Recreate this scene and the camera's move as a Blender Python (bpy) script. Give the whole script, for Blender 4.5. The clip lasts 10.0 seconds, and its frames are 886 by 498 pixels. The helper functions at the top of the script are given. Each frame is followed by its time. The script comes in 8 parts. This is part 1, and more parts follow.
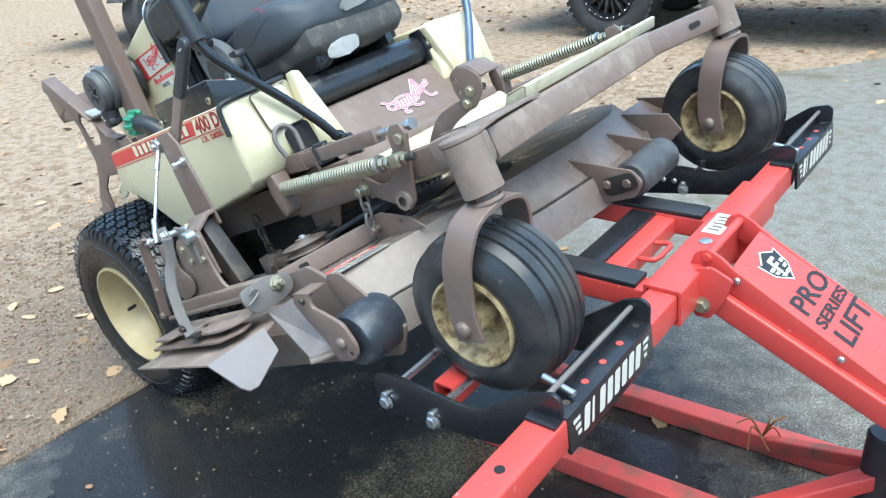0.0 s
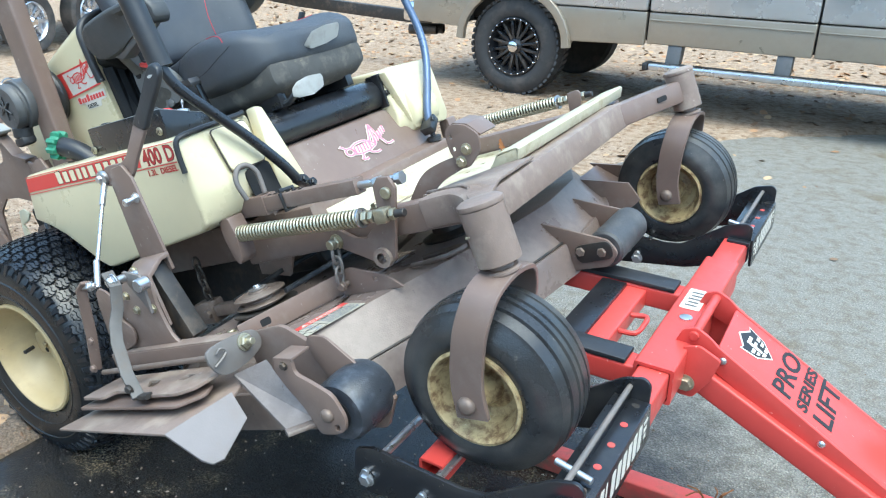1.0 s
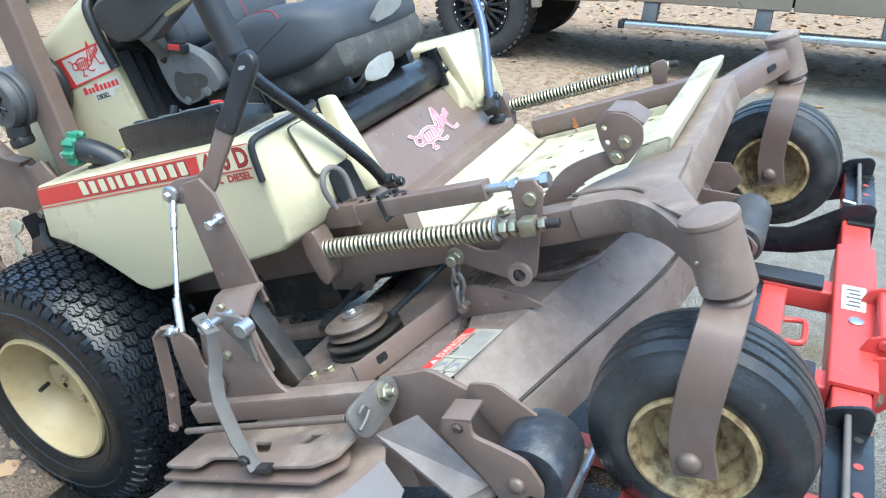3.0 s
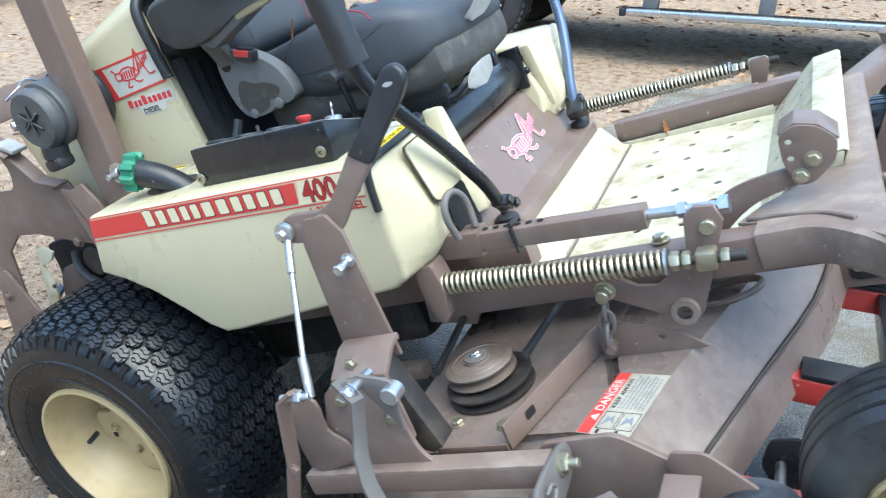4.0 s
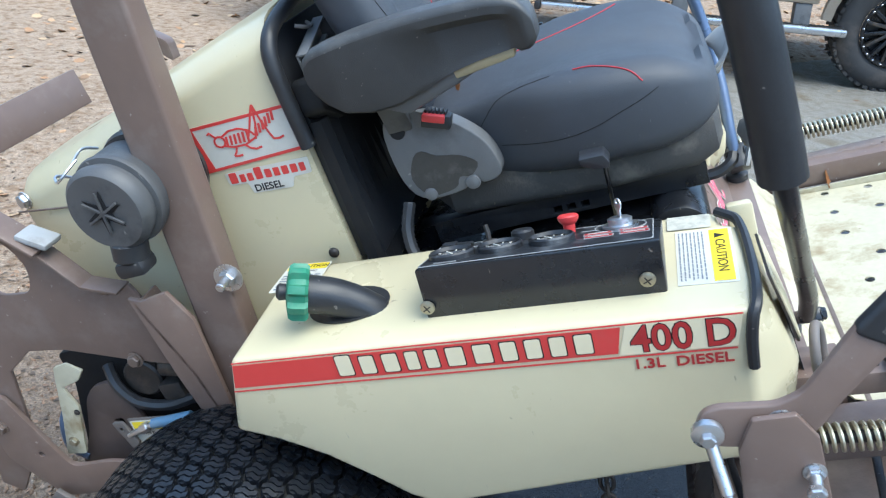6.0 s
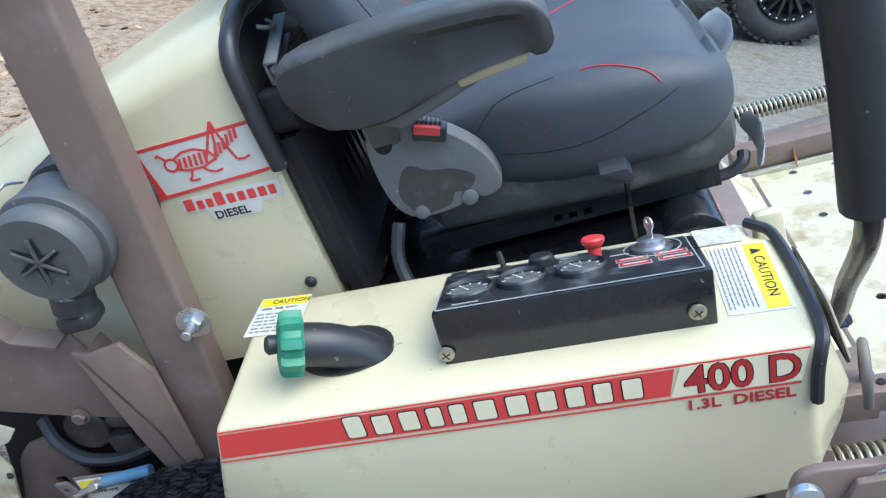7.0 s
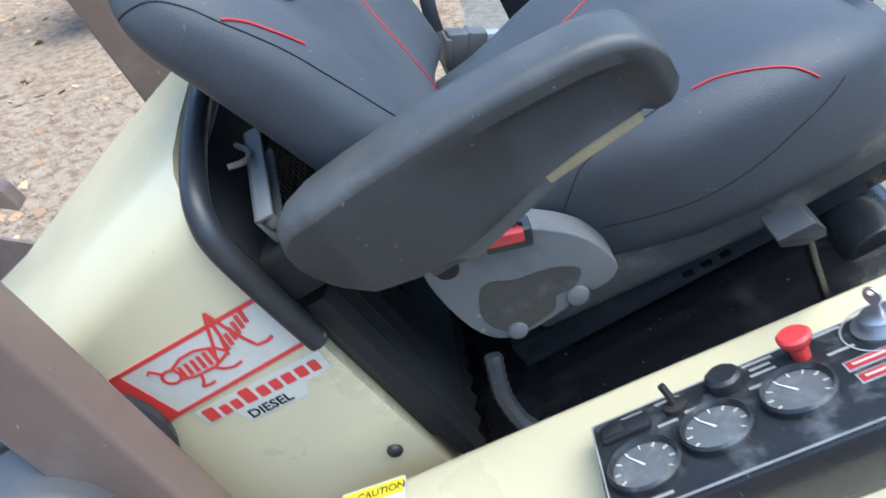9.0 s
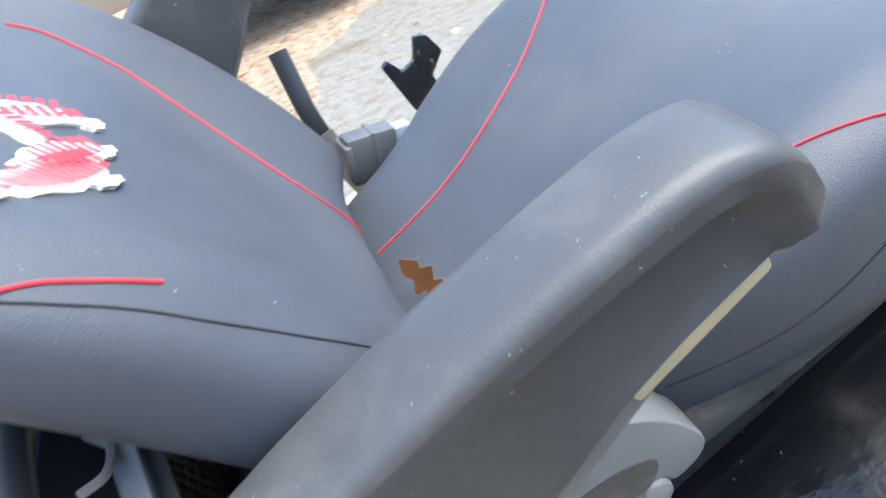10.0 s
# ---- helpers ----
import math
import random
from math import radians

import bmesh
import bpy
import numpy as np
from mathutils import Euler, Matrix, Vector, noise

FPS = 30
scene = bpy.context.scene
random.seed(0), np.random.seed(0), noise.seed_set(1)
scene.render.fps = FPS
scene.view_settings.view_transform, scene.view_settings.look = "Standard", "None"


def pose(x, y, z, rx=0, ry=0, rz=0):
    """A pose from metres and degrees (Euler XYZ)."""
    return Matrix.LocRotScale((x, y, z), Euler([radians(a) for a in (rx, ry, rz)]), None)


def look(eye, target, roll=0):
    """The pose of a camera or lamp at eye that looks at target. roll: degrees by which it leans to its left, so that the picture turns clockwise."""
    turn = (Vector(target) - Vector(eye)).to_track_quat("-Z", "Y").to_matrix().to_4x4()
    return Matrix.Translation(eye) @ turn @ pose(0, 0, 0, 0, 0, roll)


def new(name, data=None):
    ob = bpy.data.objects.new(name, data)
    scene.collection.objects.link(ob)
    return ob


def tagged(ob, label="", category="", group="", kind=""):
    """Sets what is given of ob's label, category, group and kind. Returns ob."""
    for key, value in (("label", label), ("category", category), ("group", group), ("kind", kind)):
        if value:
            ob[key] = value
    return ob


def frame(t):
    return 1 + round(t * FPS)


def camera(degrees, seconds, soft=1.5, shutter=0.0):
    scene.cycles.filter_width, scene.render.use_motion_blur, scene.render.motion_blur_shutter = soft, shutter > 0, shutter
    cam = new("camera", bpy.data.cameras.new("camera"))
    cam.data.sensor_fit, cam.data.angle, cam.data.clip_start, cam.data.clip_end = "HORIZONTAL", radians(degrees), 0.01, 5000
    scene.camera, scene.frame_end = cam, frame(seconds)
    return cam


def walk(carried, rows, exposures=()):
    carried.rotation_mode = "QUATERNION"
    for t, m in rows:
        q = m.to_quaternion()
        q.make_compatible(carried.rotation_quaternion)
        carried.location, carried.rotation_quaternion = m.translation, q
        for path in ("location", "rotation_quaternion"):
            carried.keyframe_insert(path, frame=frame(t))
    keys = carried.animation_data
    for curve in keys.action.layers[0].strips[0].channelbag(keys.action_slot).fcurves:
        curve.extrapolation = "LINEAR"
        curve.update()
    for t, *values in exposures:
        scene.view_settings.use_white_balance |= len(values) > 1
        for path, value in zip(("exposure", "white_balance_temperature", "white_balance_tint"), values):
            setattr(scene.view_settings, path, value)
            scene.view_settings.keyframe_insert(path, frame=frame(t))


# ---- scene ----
from mathutils.bvhtree import BVHTree
cam = camera(59.5, 10.0, soft=1.15, shutter=0.2)
PATH = [
    (0, pose(2.2494, -1.5175, 1.4499, 65.026, 5.611, 38.730)),
    (0.5, pose(2.1380, -1.5417, 1.4585, 66.918, 2.266, 35.200)),
    (1, pose(1.9946, -1.5710, 1.4668, 67.600, -1.347, 31.294)),
    (1.5, pose(1.9370, -1.5143, 1.4582, 66.594, -2.482, 29.515)),
    (2, pose(1.8577, -1.4611, 1.4397, 65.221, -2.105, 28.745)),
    (2.5, pose(1.6810, -1.5335, 1.4508, 64.927, -1.243, 26.884)),
    (4, pose(1.1796, -1.4465, 1.4340, 64.102, -0.142, 22.891)),
    (4.5, pose(0.9349, -1.4830, 1.4500, 62.858, -1.319, 18.718)),
    (5, pose(0.7576, -1.4502, 1.4617, 62.877, -2.245, 15.902)),
    (5.5, pose(0.5673, -1.3251, 1.4499, 63.414, -2.895, 14.788)),
    (7, pose(0.2446, -1.0911, 1.4646, 60.302, -3.958, 2.942)),
    (7.5, pose(0.2441, -0.9864, 1.4674, 59.029, -1.017, 3.931)),
    (8, pose(0.1897, -0.8907, 1.4626, 55.437, -0.877, -1.151)),
    (8.5, pose(0.1261, -0.8293, 1.4562, 53.308, -0.018, -6.902)),
    (9, pose(0.1585, -0.7351, 1.4912, 55.646, 10.368, -5.664)),
    (9.5, pose(0.1703, -0.6185, 1.4903, 56.897, 15.741, -5.793)),
    (10, pose(0.1466, -0.4479, 1.4592, 55.040, 18.369, -20.808)),
]
walk(cam, PATH, [(0, 2.02, 6330, -6), (2.5, 2.03, 6350, -4), (4.5, 1.97, 6350, -1), (5.5, 1.82, 6300, 0), (7.5, 1.78, 6080, 0), (8.5, 1.76, 6080, 1), (9, 1.95, 6150, 2), (9.5, 2.2, 6280, 5), (10, 2.6, 6700, 6)])
SKY, SUN = 0.15, 1.2


# ---- light ----
world = bpy.data.worlds.new("world")
scene.world = world
world.use_nodes = True
wn = world.node_tree
sky = wn.nodes.new("ShaderNodeTexSky")
sky.sky_type = "NISHITA"
sky.sun_disc = False
sky.sun_elevation, sky.sun_rotation = radians(70), radians(121)
sky.air_density, sky.dust_density, sky.ozone_density = 1.0, 1.0, 1.0
wn.links.new(sky.outputs[0], wn.nodes["Background"].inputs[0])
wn.nodes["Background"].inputs[1].default_value = SKY

sun = new("sun", bpy.data.lights.new("sun", "SUN"))
sun.data.energy, sun.data.angle, sun.data.color = SUN, radians(55), (1.0, 0.97, 0.93)
sun.matrix_world = look((0, 0, 10), (-3.15, 1.9, 0))


# ---- materials ----
def surf(name, base, rough=0.5, metal=0.0, var=0.15, grain=40.0, stain=None, amount=0.0, size=6.0, bump=0.05, fine=300.0,
         coat=0.0, rough_var=0.12, edge=0.5, chips=None, nick=75.0):
    """A painted, moulded or cast surface: base colour with two scales of variation, stains with soft edges and a fine relief."""
    m = bpy.data.materials.new(name)
    m.use_nodes = True
    t = m.node_tree
    n, l = t.nodes, t.links
    b = n["Principled BSDF"]
    co = n.new("ShaderNodeTexCoord")
    n1 = n.new("ShaderNodeTexNoise")
    n1.inputs["Scale"].default_value, n1.inputs["Detail"].default_value = grain, 6
    n2 = n.new("ShaderNodeTexNoise")
    n2.inputs["Scale"].default_value, n2.inputs["Detail"].default_value, n2.inputs["Roughness"].default_value = size, 8, 0.65
    for k in (n1, n2):
        l.new(co.outputs["Object"], k.inputs["Vector"])
    hsv = n.new("ShaderNodeMix")
    hsv.data_type = "RGBA"
    hsv.inputs["A"].default_value = tuple(c * (1 - var) for c in base) + (1,)
    hsv.inputs["B"].default_value = tuple(min(1, c * (1 + var)) for c in base) + (1,)
    l.new(n1.outputs["Fac"], hsv.inputs["Factor"])
    colour = hsv.outputs["Result"]
    if stain:
        r = n.new("ShaderNodeMapRange")
        r.inputs["From Min"].default_value, r.inputs["From Max"].default_value = edge, edge + 0.18
        r.inputs["To Max"].default_value = amount
        l.new(n2.outputs["Fac"], r.inputs["Value"])
        mx = n.new("ShaderNodeMix")
        mx.data_type = "RGBA"
        mx.inputs["B"].default_value = (*stain, 1)
        l.new(r.outputs["Result"], mx.inputs["Factor"])
        l.new(colour, mx.inputs["A"])
        colour = mx.outputs["Result"]
    if chips:  # specks, nicks and short scratches
        wide = n.new("ShaderNodeMapping")
        wide.inputs["Rotation"].default_value, wide.inputs["Scale"].default_value = (0.4, 0.6, 0.9), (1.0, 1.0, 0.28)
        l.new(co.outputs["Object"], wide.inputs["Vector"])
        for vec, scale, lo in ((co.outputs["Object"], nick, 0.72), (wide.outputs["Vector"], nick * 1.6, 0.74)):
            n4 = n.new("ShaderNodeTexNoise")
            n4.inputs["Scale"].default_value, n4.inputs["Detail"].default_value = scale, 3
            l.new(vec, n4.inputs["Vector"])
            r4 = n.new("ShaderNodeMapRange")
            r4.inputs["From Min"].default_value, r4.inputs["From Max"].default_value, r4.inputs["To Max"].default_value = lo, lo + 0.05, 0.8
            l.new(n4.outputs["Fac"], r4.inputs["Value"])
            m4 = n.new("ShaderNodeMix")
            m4.data_type = "RGBA"
            m4.inputs["B"].default_value = (*chips, 1)
            l.new(r4.outputs["Result"], m4.inputs["Factor"])
            l.new(colour, m4.inputs["A"])
            colour = m4.outputs["Result"]
    l.new(colour, b.inputs["Base Color"])
    rr = n.new("ShaderNodeMapRange")
    rr.inputs["From Min"].default_value, rr.inputs["From Max"].default_value = 0.3, 0.7
    rr.inputs["To Min"].default_value, rr.inputs["To Max"].default_value = max(0.03, rough - rough_var), min(1, rough + rough_var)
    l.new(n2.outputs["Fac"], rr.inputs["Value"])
    l.new(rr.outputs["Result"], b.inputs["Roughness"])
    b.inputs["Metallic"].default_value = metal
    b.inputs["Coat Weight"].default_value = coat
    b.inputs["Coat Roughness"].default_value = 0.12
    if bump:
        n3 = n.new("ShaderNodeTexNoise")
        n3.inputs["Scale"].default_value, n3.inputs["Detail"].default_value = fine, 4
        l.new(co.outputs["Object"], n3.inputs["Vector"])
        bp = n.new("ShaderNodeBump")
        bp.inputs["Strength"].default_value, bp.inputs["Distance"].default_value = bump, 0.004
        l.new(n3.outputs["Fac"], bp.inputs["Height"])
        l.new(bp.outputs["Normal"], b.inputs["Normal"])
    return m


CREAM = surf("cream_paint", (0.60, 0.528, 0.345), 0.34, var=0.03, grain=25, stain=(0.50, 0.43, 0.28), amount=0.16, size=5, edge=0.50, bump=0.02, coat=0.3, chips=(0.34, 0.29, 0.20))
CREAM_WORN = surf("cream_paint_worn", (0.50, 0.462, 0.335), 0.55, var=0.12, grain=70, stain=(0.27, 0.205, 0.11), amount=0.85, size=13, edge=0.50, bump=0.10, chips=(0.16, 0.115, 0.065), nick=60)
BROWN = surf("brown_paint", (0.172, 0.120, 0.098), 0.38, var=0.10, grain=30, stain=(0.30, 0.26, 0.23), amount=0.35, size=9, edge=0.52, bump=0.03, chips=(0.42, 0.39, 0.35))
BROWN_DUSTY = surf("brown_paint_dusty", (0.205, 0.150, 0.123), 0.5, var=0.22, grain=45, stain=(0.37, 0.305, 0.245), amount=0.7, size=11, edge=0.50, bump=0.14, chips=(0.50, 0.46, 0.42))
DECK_PAINT = surf("deck_paint", (0.175, 0.133, 0.116), 0.34, var=0.2, grain=40, stain=(0.27, 0.228, 0.20), amount=0.7, size=5, edge=0.50, bump=0.14, rough_var=0.2, chips=(0.07, 0.055, 0.05))
RUBBER = surf("tyre_rubber", (0.010, 0.011, 0.012), 0.30, var=0.3, grain=30, stain=(0.040, 0.038, 0.036), amount=0.45, size=9, edge=0.56, bump=0.14, rough_var=0.14, chips=(0.10, 0.095, 0.085))
CASTER_RUBBER = surf("caster_rubber", (0.027, 0.028, 0.030), 0.34, var=0.3, grain=24, stain=(0.085, 0.080, 0.072), amount=0.7, size=7, edge=0.46, bump=0.14, rough_var=0.16, chips=(0.13, 0.12, 0.10))
TREAD = surf("tread_rubber", (0.008, 0.010, 0.014), 0.33, var=0.3, grain=60, bump=0.16, rough_var=0.12, coat=0.15)
RIM_CREAM = surf("rim_cream", (0.47, 0.355, 0.185), 0.42, var=0.08, grain=30, stain=(0.34, 0.25, 0.14), amount=0.6, size=9, edge=0.53, bump=0.06, chips=(0.20, 0.13, 0.07))
RIM_RUST = surf("rim_rusty", (0.46, 0.35, 0.185), 0.45, var=0.18, grain=50, stain=(0.14, 0.078, 0.036), amount=0.95, size=42, edge=0.45, bump=0.18, chips=(0.72, 0.62, 0.42))
BLACK_PLASTIC = surf("black_plastic", (0.022, 0.023, 0.026), 0.42, var=0.25, grain=40, stain=(0.055, 0.055, 0.055), amount=0.45, size=8, edge=0.55, bump=0.06, chips=(0.20, 0.19, 0.17))
BLACK_PAINT = surf("black_paint", (0.013, 0.014, 0.017), 0.30, var=0.3, grain=50, stain=(0.05, 0.048, 0.045), amount=0.4, size=11, edge=0.56, bump=0.06, coat=0.2, chips=(0.22, 0.19, 0.16))
BLACK_CLOTH = surf("bellows_black", (0.007, 0.007, 0.008), 0.75, var=0.3, grain=30, bump=0.1)
FABRIC = surf("seat_fabric", (0.047, 0.053, 0.064), 0.56, var=0.2, grain=18, stain=(0.085, 0.088, 0.092), amount=0.5, size=5, edge=0.50, bump=0.20, fine=900, chips=(0.20, 0.20, 0.20), nick=190)
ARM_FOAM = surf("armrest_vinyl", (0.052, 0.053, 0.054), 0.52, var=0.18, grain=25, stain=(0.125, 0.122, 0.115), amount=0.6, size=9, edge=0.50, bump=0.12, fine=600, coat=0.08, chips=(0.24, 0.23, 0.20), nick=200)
# rubbed vinyl, its base darker than the crown's to carry the flank's shade
ARM_FLANK = surf("rubbed_shaded_vinyl", (0.036, 0.036, 0.036), 0.58, var=0.25, grain=25, stain=(0.075, 0.068, 0.056), amount=0.55, size=13, edge=0.56, bump=0.15, fine=600, chips=(0.20, 0.18, 0.15), nick=160)
COVER_GREY = surf("cover_grey", (0.135, 0.137, 0.138), 0.55, var=0.15, grain=30, stain=(0.085, 0.085, 0.084), amount=0.7, size=14, edge=0.54, bump=0.08, chips=(0.30, 0.29, 0.27))
SKID_STEEL = surf("skid_steel", (0.17, 0.145, 0.135), 0.5, metal=0.2, var=0.2, grain=40, stain=(0.30, 0.27, 0.26), amount=0.6, size=12, bump=0.12, chips=(0.10, 0.07, 0.05))
GREY_PLASTIC = surf("grey_plastic", (0.085, 0.086, 0.088), 0.5, var=0.12, grain=30, stain=(0.035, 0.035, 0.036), amount=0.7, size=14, edge=0.54, bump=0.08, chips=(0.26, 0.25, 0.23))
DUSTY_GREY = surf("dusty_foam", (0.060, 0.058, 0.055), 0.75, var=0.2, grain=30, stain=(0.17, 0.155, 0.13), amount=0.8, size=16, edge=0.52, bump=0.2, chips=(0.30, 0.25, 0.16))
PALE_PLASTIC = surf("pale_plastic", (0.36, 0.36, 0.35), 0.45, var=0.1, grain=40, stain=(0.22, 0.21, 0.19), amount=0.6, size=20, bump=0.05)
ZINC = surf("zinc_steel", (0.55, 0.56, 0.58), 0.32, metal=0.9, var=0.15, grain=60, stain=(0.30, 0.26, 0.2), amount=0.4, size=30, bump=0.05)
YELLOW_ZINC = surf("yellow_zinc", (0.42, 0.385, 0.285), 0.38, metal=0.8, var=0.2, grain=60, stain=(0.2, 0.16, 0.11), amount=0.5, size=30, bump=0.06)
SPRING_STEEL = surf("spring_steel", (0.50, 0.46, 0.34), 0.35, metal=0.8, var=0.15, grain=40, stain=(0.3, 0.24, 0.16), amount=0.4, size=25, bump=0.03)
DARK_STEEL = surf("dark_steel", (0.055, 0.050, 0.047), 0.5, metal=0.5, var=0.3, grain=40, stain=(0.20, 0.15, 0.11), amount=0.6, size=12, edge=0.5, bump=0.15)
RUST_STEEL = surf("rusty_steel", (0.175, 0.132, 0.108), 0.5, metal=0.3, var=0.25, grain=40, stain=(0.30, 0.26, 0.235), amount=0.6, size=16, edge=0.5, bump=0.15)
BARE_STEEL = surf("bare_steel", (0.150, 0.136, 0.127), 0.56, metal=0.15, var=0.15, grain=30, stain=(0.20, 0.16, 0.14), amount=0.6, size=12, bump=0.08)
RED_PAINT = surf("red_paint", (0.58, 0.062, 0.052), 0.40, var=0.06, grain=30, stain=(0.46, 0.05, 0.042), amount=0.4, size=10, bump=0.03, coat=0.12, chips=(0.70, 0.42, 0.38))
RED_MUDDY = surf("red_paint_muddy", (0.50, 0.070, 0.060), 0.45, var=0.12, grain=40, stain=(0.13, 0.09, 0.06), amount=0.9, size=8, edge=0.49, bump=0.15)
RED_PLASTIC = surf("red_plastic", (0.62, 0.05, 0.05), 0.38, var=0.08, bump=0.03)
GREEN_PLASTIC = surf("green_plastic", (0.030, 0.20, 0.115), 0.45, var=0.12, grain=50, stain=(0.11, 0.26, 0.17), amount=0.5, size=20, bump=0.08)
BLUE_STEEL = surf("blued_tube", (0.10, 0.14, 0.22), 0.35, metal=0.4, var=0.1, stain=(0.05, 0.05, 0.06), amount=0.5, size=10, bump=0.04)
DECAL_RED = surf("decal_red", (0.66, 0.055, 0.05), 0.4, var=0.05, stain=(0.5, 0.1, 0.08), amount=0.3, size=20, bump=0.0)
DUSTY_PANEL = surf("dusty_panel", (0.020, 0.021, 0.024), 0.42, var=0.3, grain=60, stain=(0.12, 0.125, 0.13), amount=0.8, size=32, edge=0.50, bump=0.06, chips=(0.26, 0.26, 0.25))
DECAL_DARK_RED = surf("decal_dark_red", (0.42, 0.03, 0.03), 0.4, var=0.05, bump=0.0)
DECAL_WHITE = surf("decal_white", (0.62, 0.60, 0.53), 0.42, var=0.04, stain=(0.55, 0.5, 0.42), amount=0.5, size=30, bump=0.0)
DECAL_CREAM = surf("decal_cream", (0.78, 0.68, 0.46), 0.4, var=0.03, bump=0.0)
DECAL_BLACK = surf("decal_black", (0.015, 0.014, 0.014), 0.45, var=0.2, bump=0.0)
DECAL_GREY = surf("decal_grey", (0.20, 0.22, 0.25), 0.45, var=0.1, bump=0.0)
DECAL_YELLOW = surf("decal_yellow", (0.82, 0.62, 0.03), 0.4, var=0.05, bump=0.0)
DECAL_PINK = surf("decal_pink", (0.75, 0.18, 0.25), 0.45, var=0.05, bump=0.0)
STITCH_RED = surf("red_piping", (0.44, 0.028, 0.040), 0.6, var=0.1, bump=0.05)
# lens base greyed to stand for reflected sky; the stain is dust
GLASS_DARK = surf("gauge_lens", (0.13, 0.135, 0.14), 0.15, var=0.2, grain=20, stain=(0.26, 0.26, 0.25), amount=0.6, size=30, bump=0.02, coat=0.5)
TRUCK_SILVER = surf("silver_car_paint", (0.50, 0.50, 0.50), 0.28, metal=0.55, var=0.03, stain=(0.40, 0.38, 0.35), amount=0.3, size=3, bump=0.0, coat=0.6)
TRUCK_TAN = surf("pewter_car_paint", (0.34, 0.29, 0.23), 0.34, metal=0.45, var=0.04, stain=(0.28, 0.23, 0.18), amount=0.5, size=3, bump=0.0, coat=0.4)
ALUMINIUM = surf("aluminium", (0.62, 0.63, 0.66), 0.3, metal=0.9, var=0.05, stain=(0.45, 0.45, 0.46), amount=0.4, size=6, bump=0.02)
CHROME = surf("chrome", (0.72, 0.72, 0.73), 0.15, metal=1.0, var=0.05, bump=0.0)
TRUCK_TYRE = surf("truck_tyre", (0.040, 0.039, 0.039), 0.75, var=0.25, grain=20, stain=(0.12, 0.10, 0.085), amount=0.6, size=5, edge=0.5, bump=0.2, fine=80)
FLAP_STEEL = surf("worn_flap", (0.185, 0.165, 0.164), 0.52, metal=0.15, var=0.10, grain=30, stain=(0.20, 0.16, 0.14), amount=0.5, size=10, bump=0.05)
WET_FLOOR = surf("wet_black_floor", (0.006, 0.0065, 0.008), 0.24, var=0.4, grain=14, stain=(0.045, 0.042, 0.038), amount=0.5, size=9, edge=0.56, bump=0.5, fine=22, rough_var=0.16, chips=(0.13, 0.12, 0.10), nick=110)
LEAF_BROWN = surf("dry_leaf", (0.22, 0.085, 0.025), 0.7, var=0.4, grain=60, bump=0.1)


def random_colour(m, a, b):
    """Varies a material from piece to piece between two colours."""
    t = m.node_tree
    g = t.nodes.new("ShaderNodeNewGeometry")
    mx = t.nodes.new("ShaderNodeValToRGB")
    mx.color_ramp.elements[0].color, mx.color_ramp.elements[1].color = (*a, 1), (*b, 1)
    e = mx.color_ramp.elements.new(0.5)
    e.color = (*(0.5 * (p + q) * s for p, q, s in zip(a, b, (1.2, 0.95, 0.8))), 1)
    t.links.new(g.outputs["Random Per Island"], mx.inputs["Fac"])
    t.links.new(mx.outputs["Color"], t.nodes["Principled BSDF"].inputs["Base Color"])
    return m


LEAF_LITTER = random_colour(surf("leaf_litter", (0.3, 0.16, 0.07), 0.8, bump=0.1), (0.16, 0.105, 0.065), (0.50, 0.36, 0.22))
CHIPS = random_colour(surf("wood_chips", (0.3, 0.16, 0.07), 0.85, bump=0.1), (0.085, 0.060, 0.043), (0.33, 0.25, 0.18))
GRAVEL = random_colour(surf("gravel", (0.3, 0.28, 0.25), 0.8, bump=0.1), (0.09, 0.075, 0.062), (0.32, 0.28, 0.23))


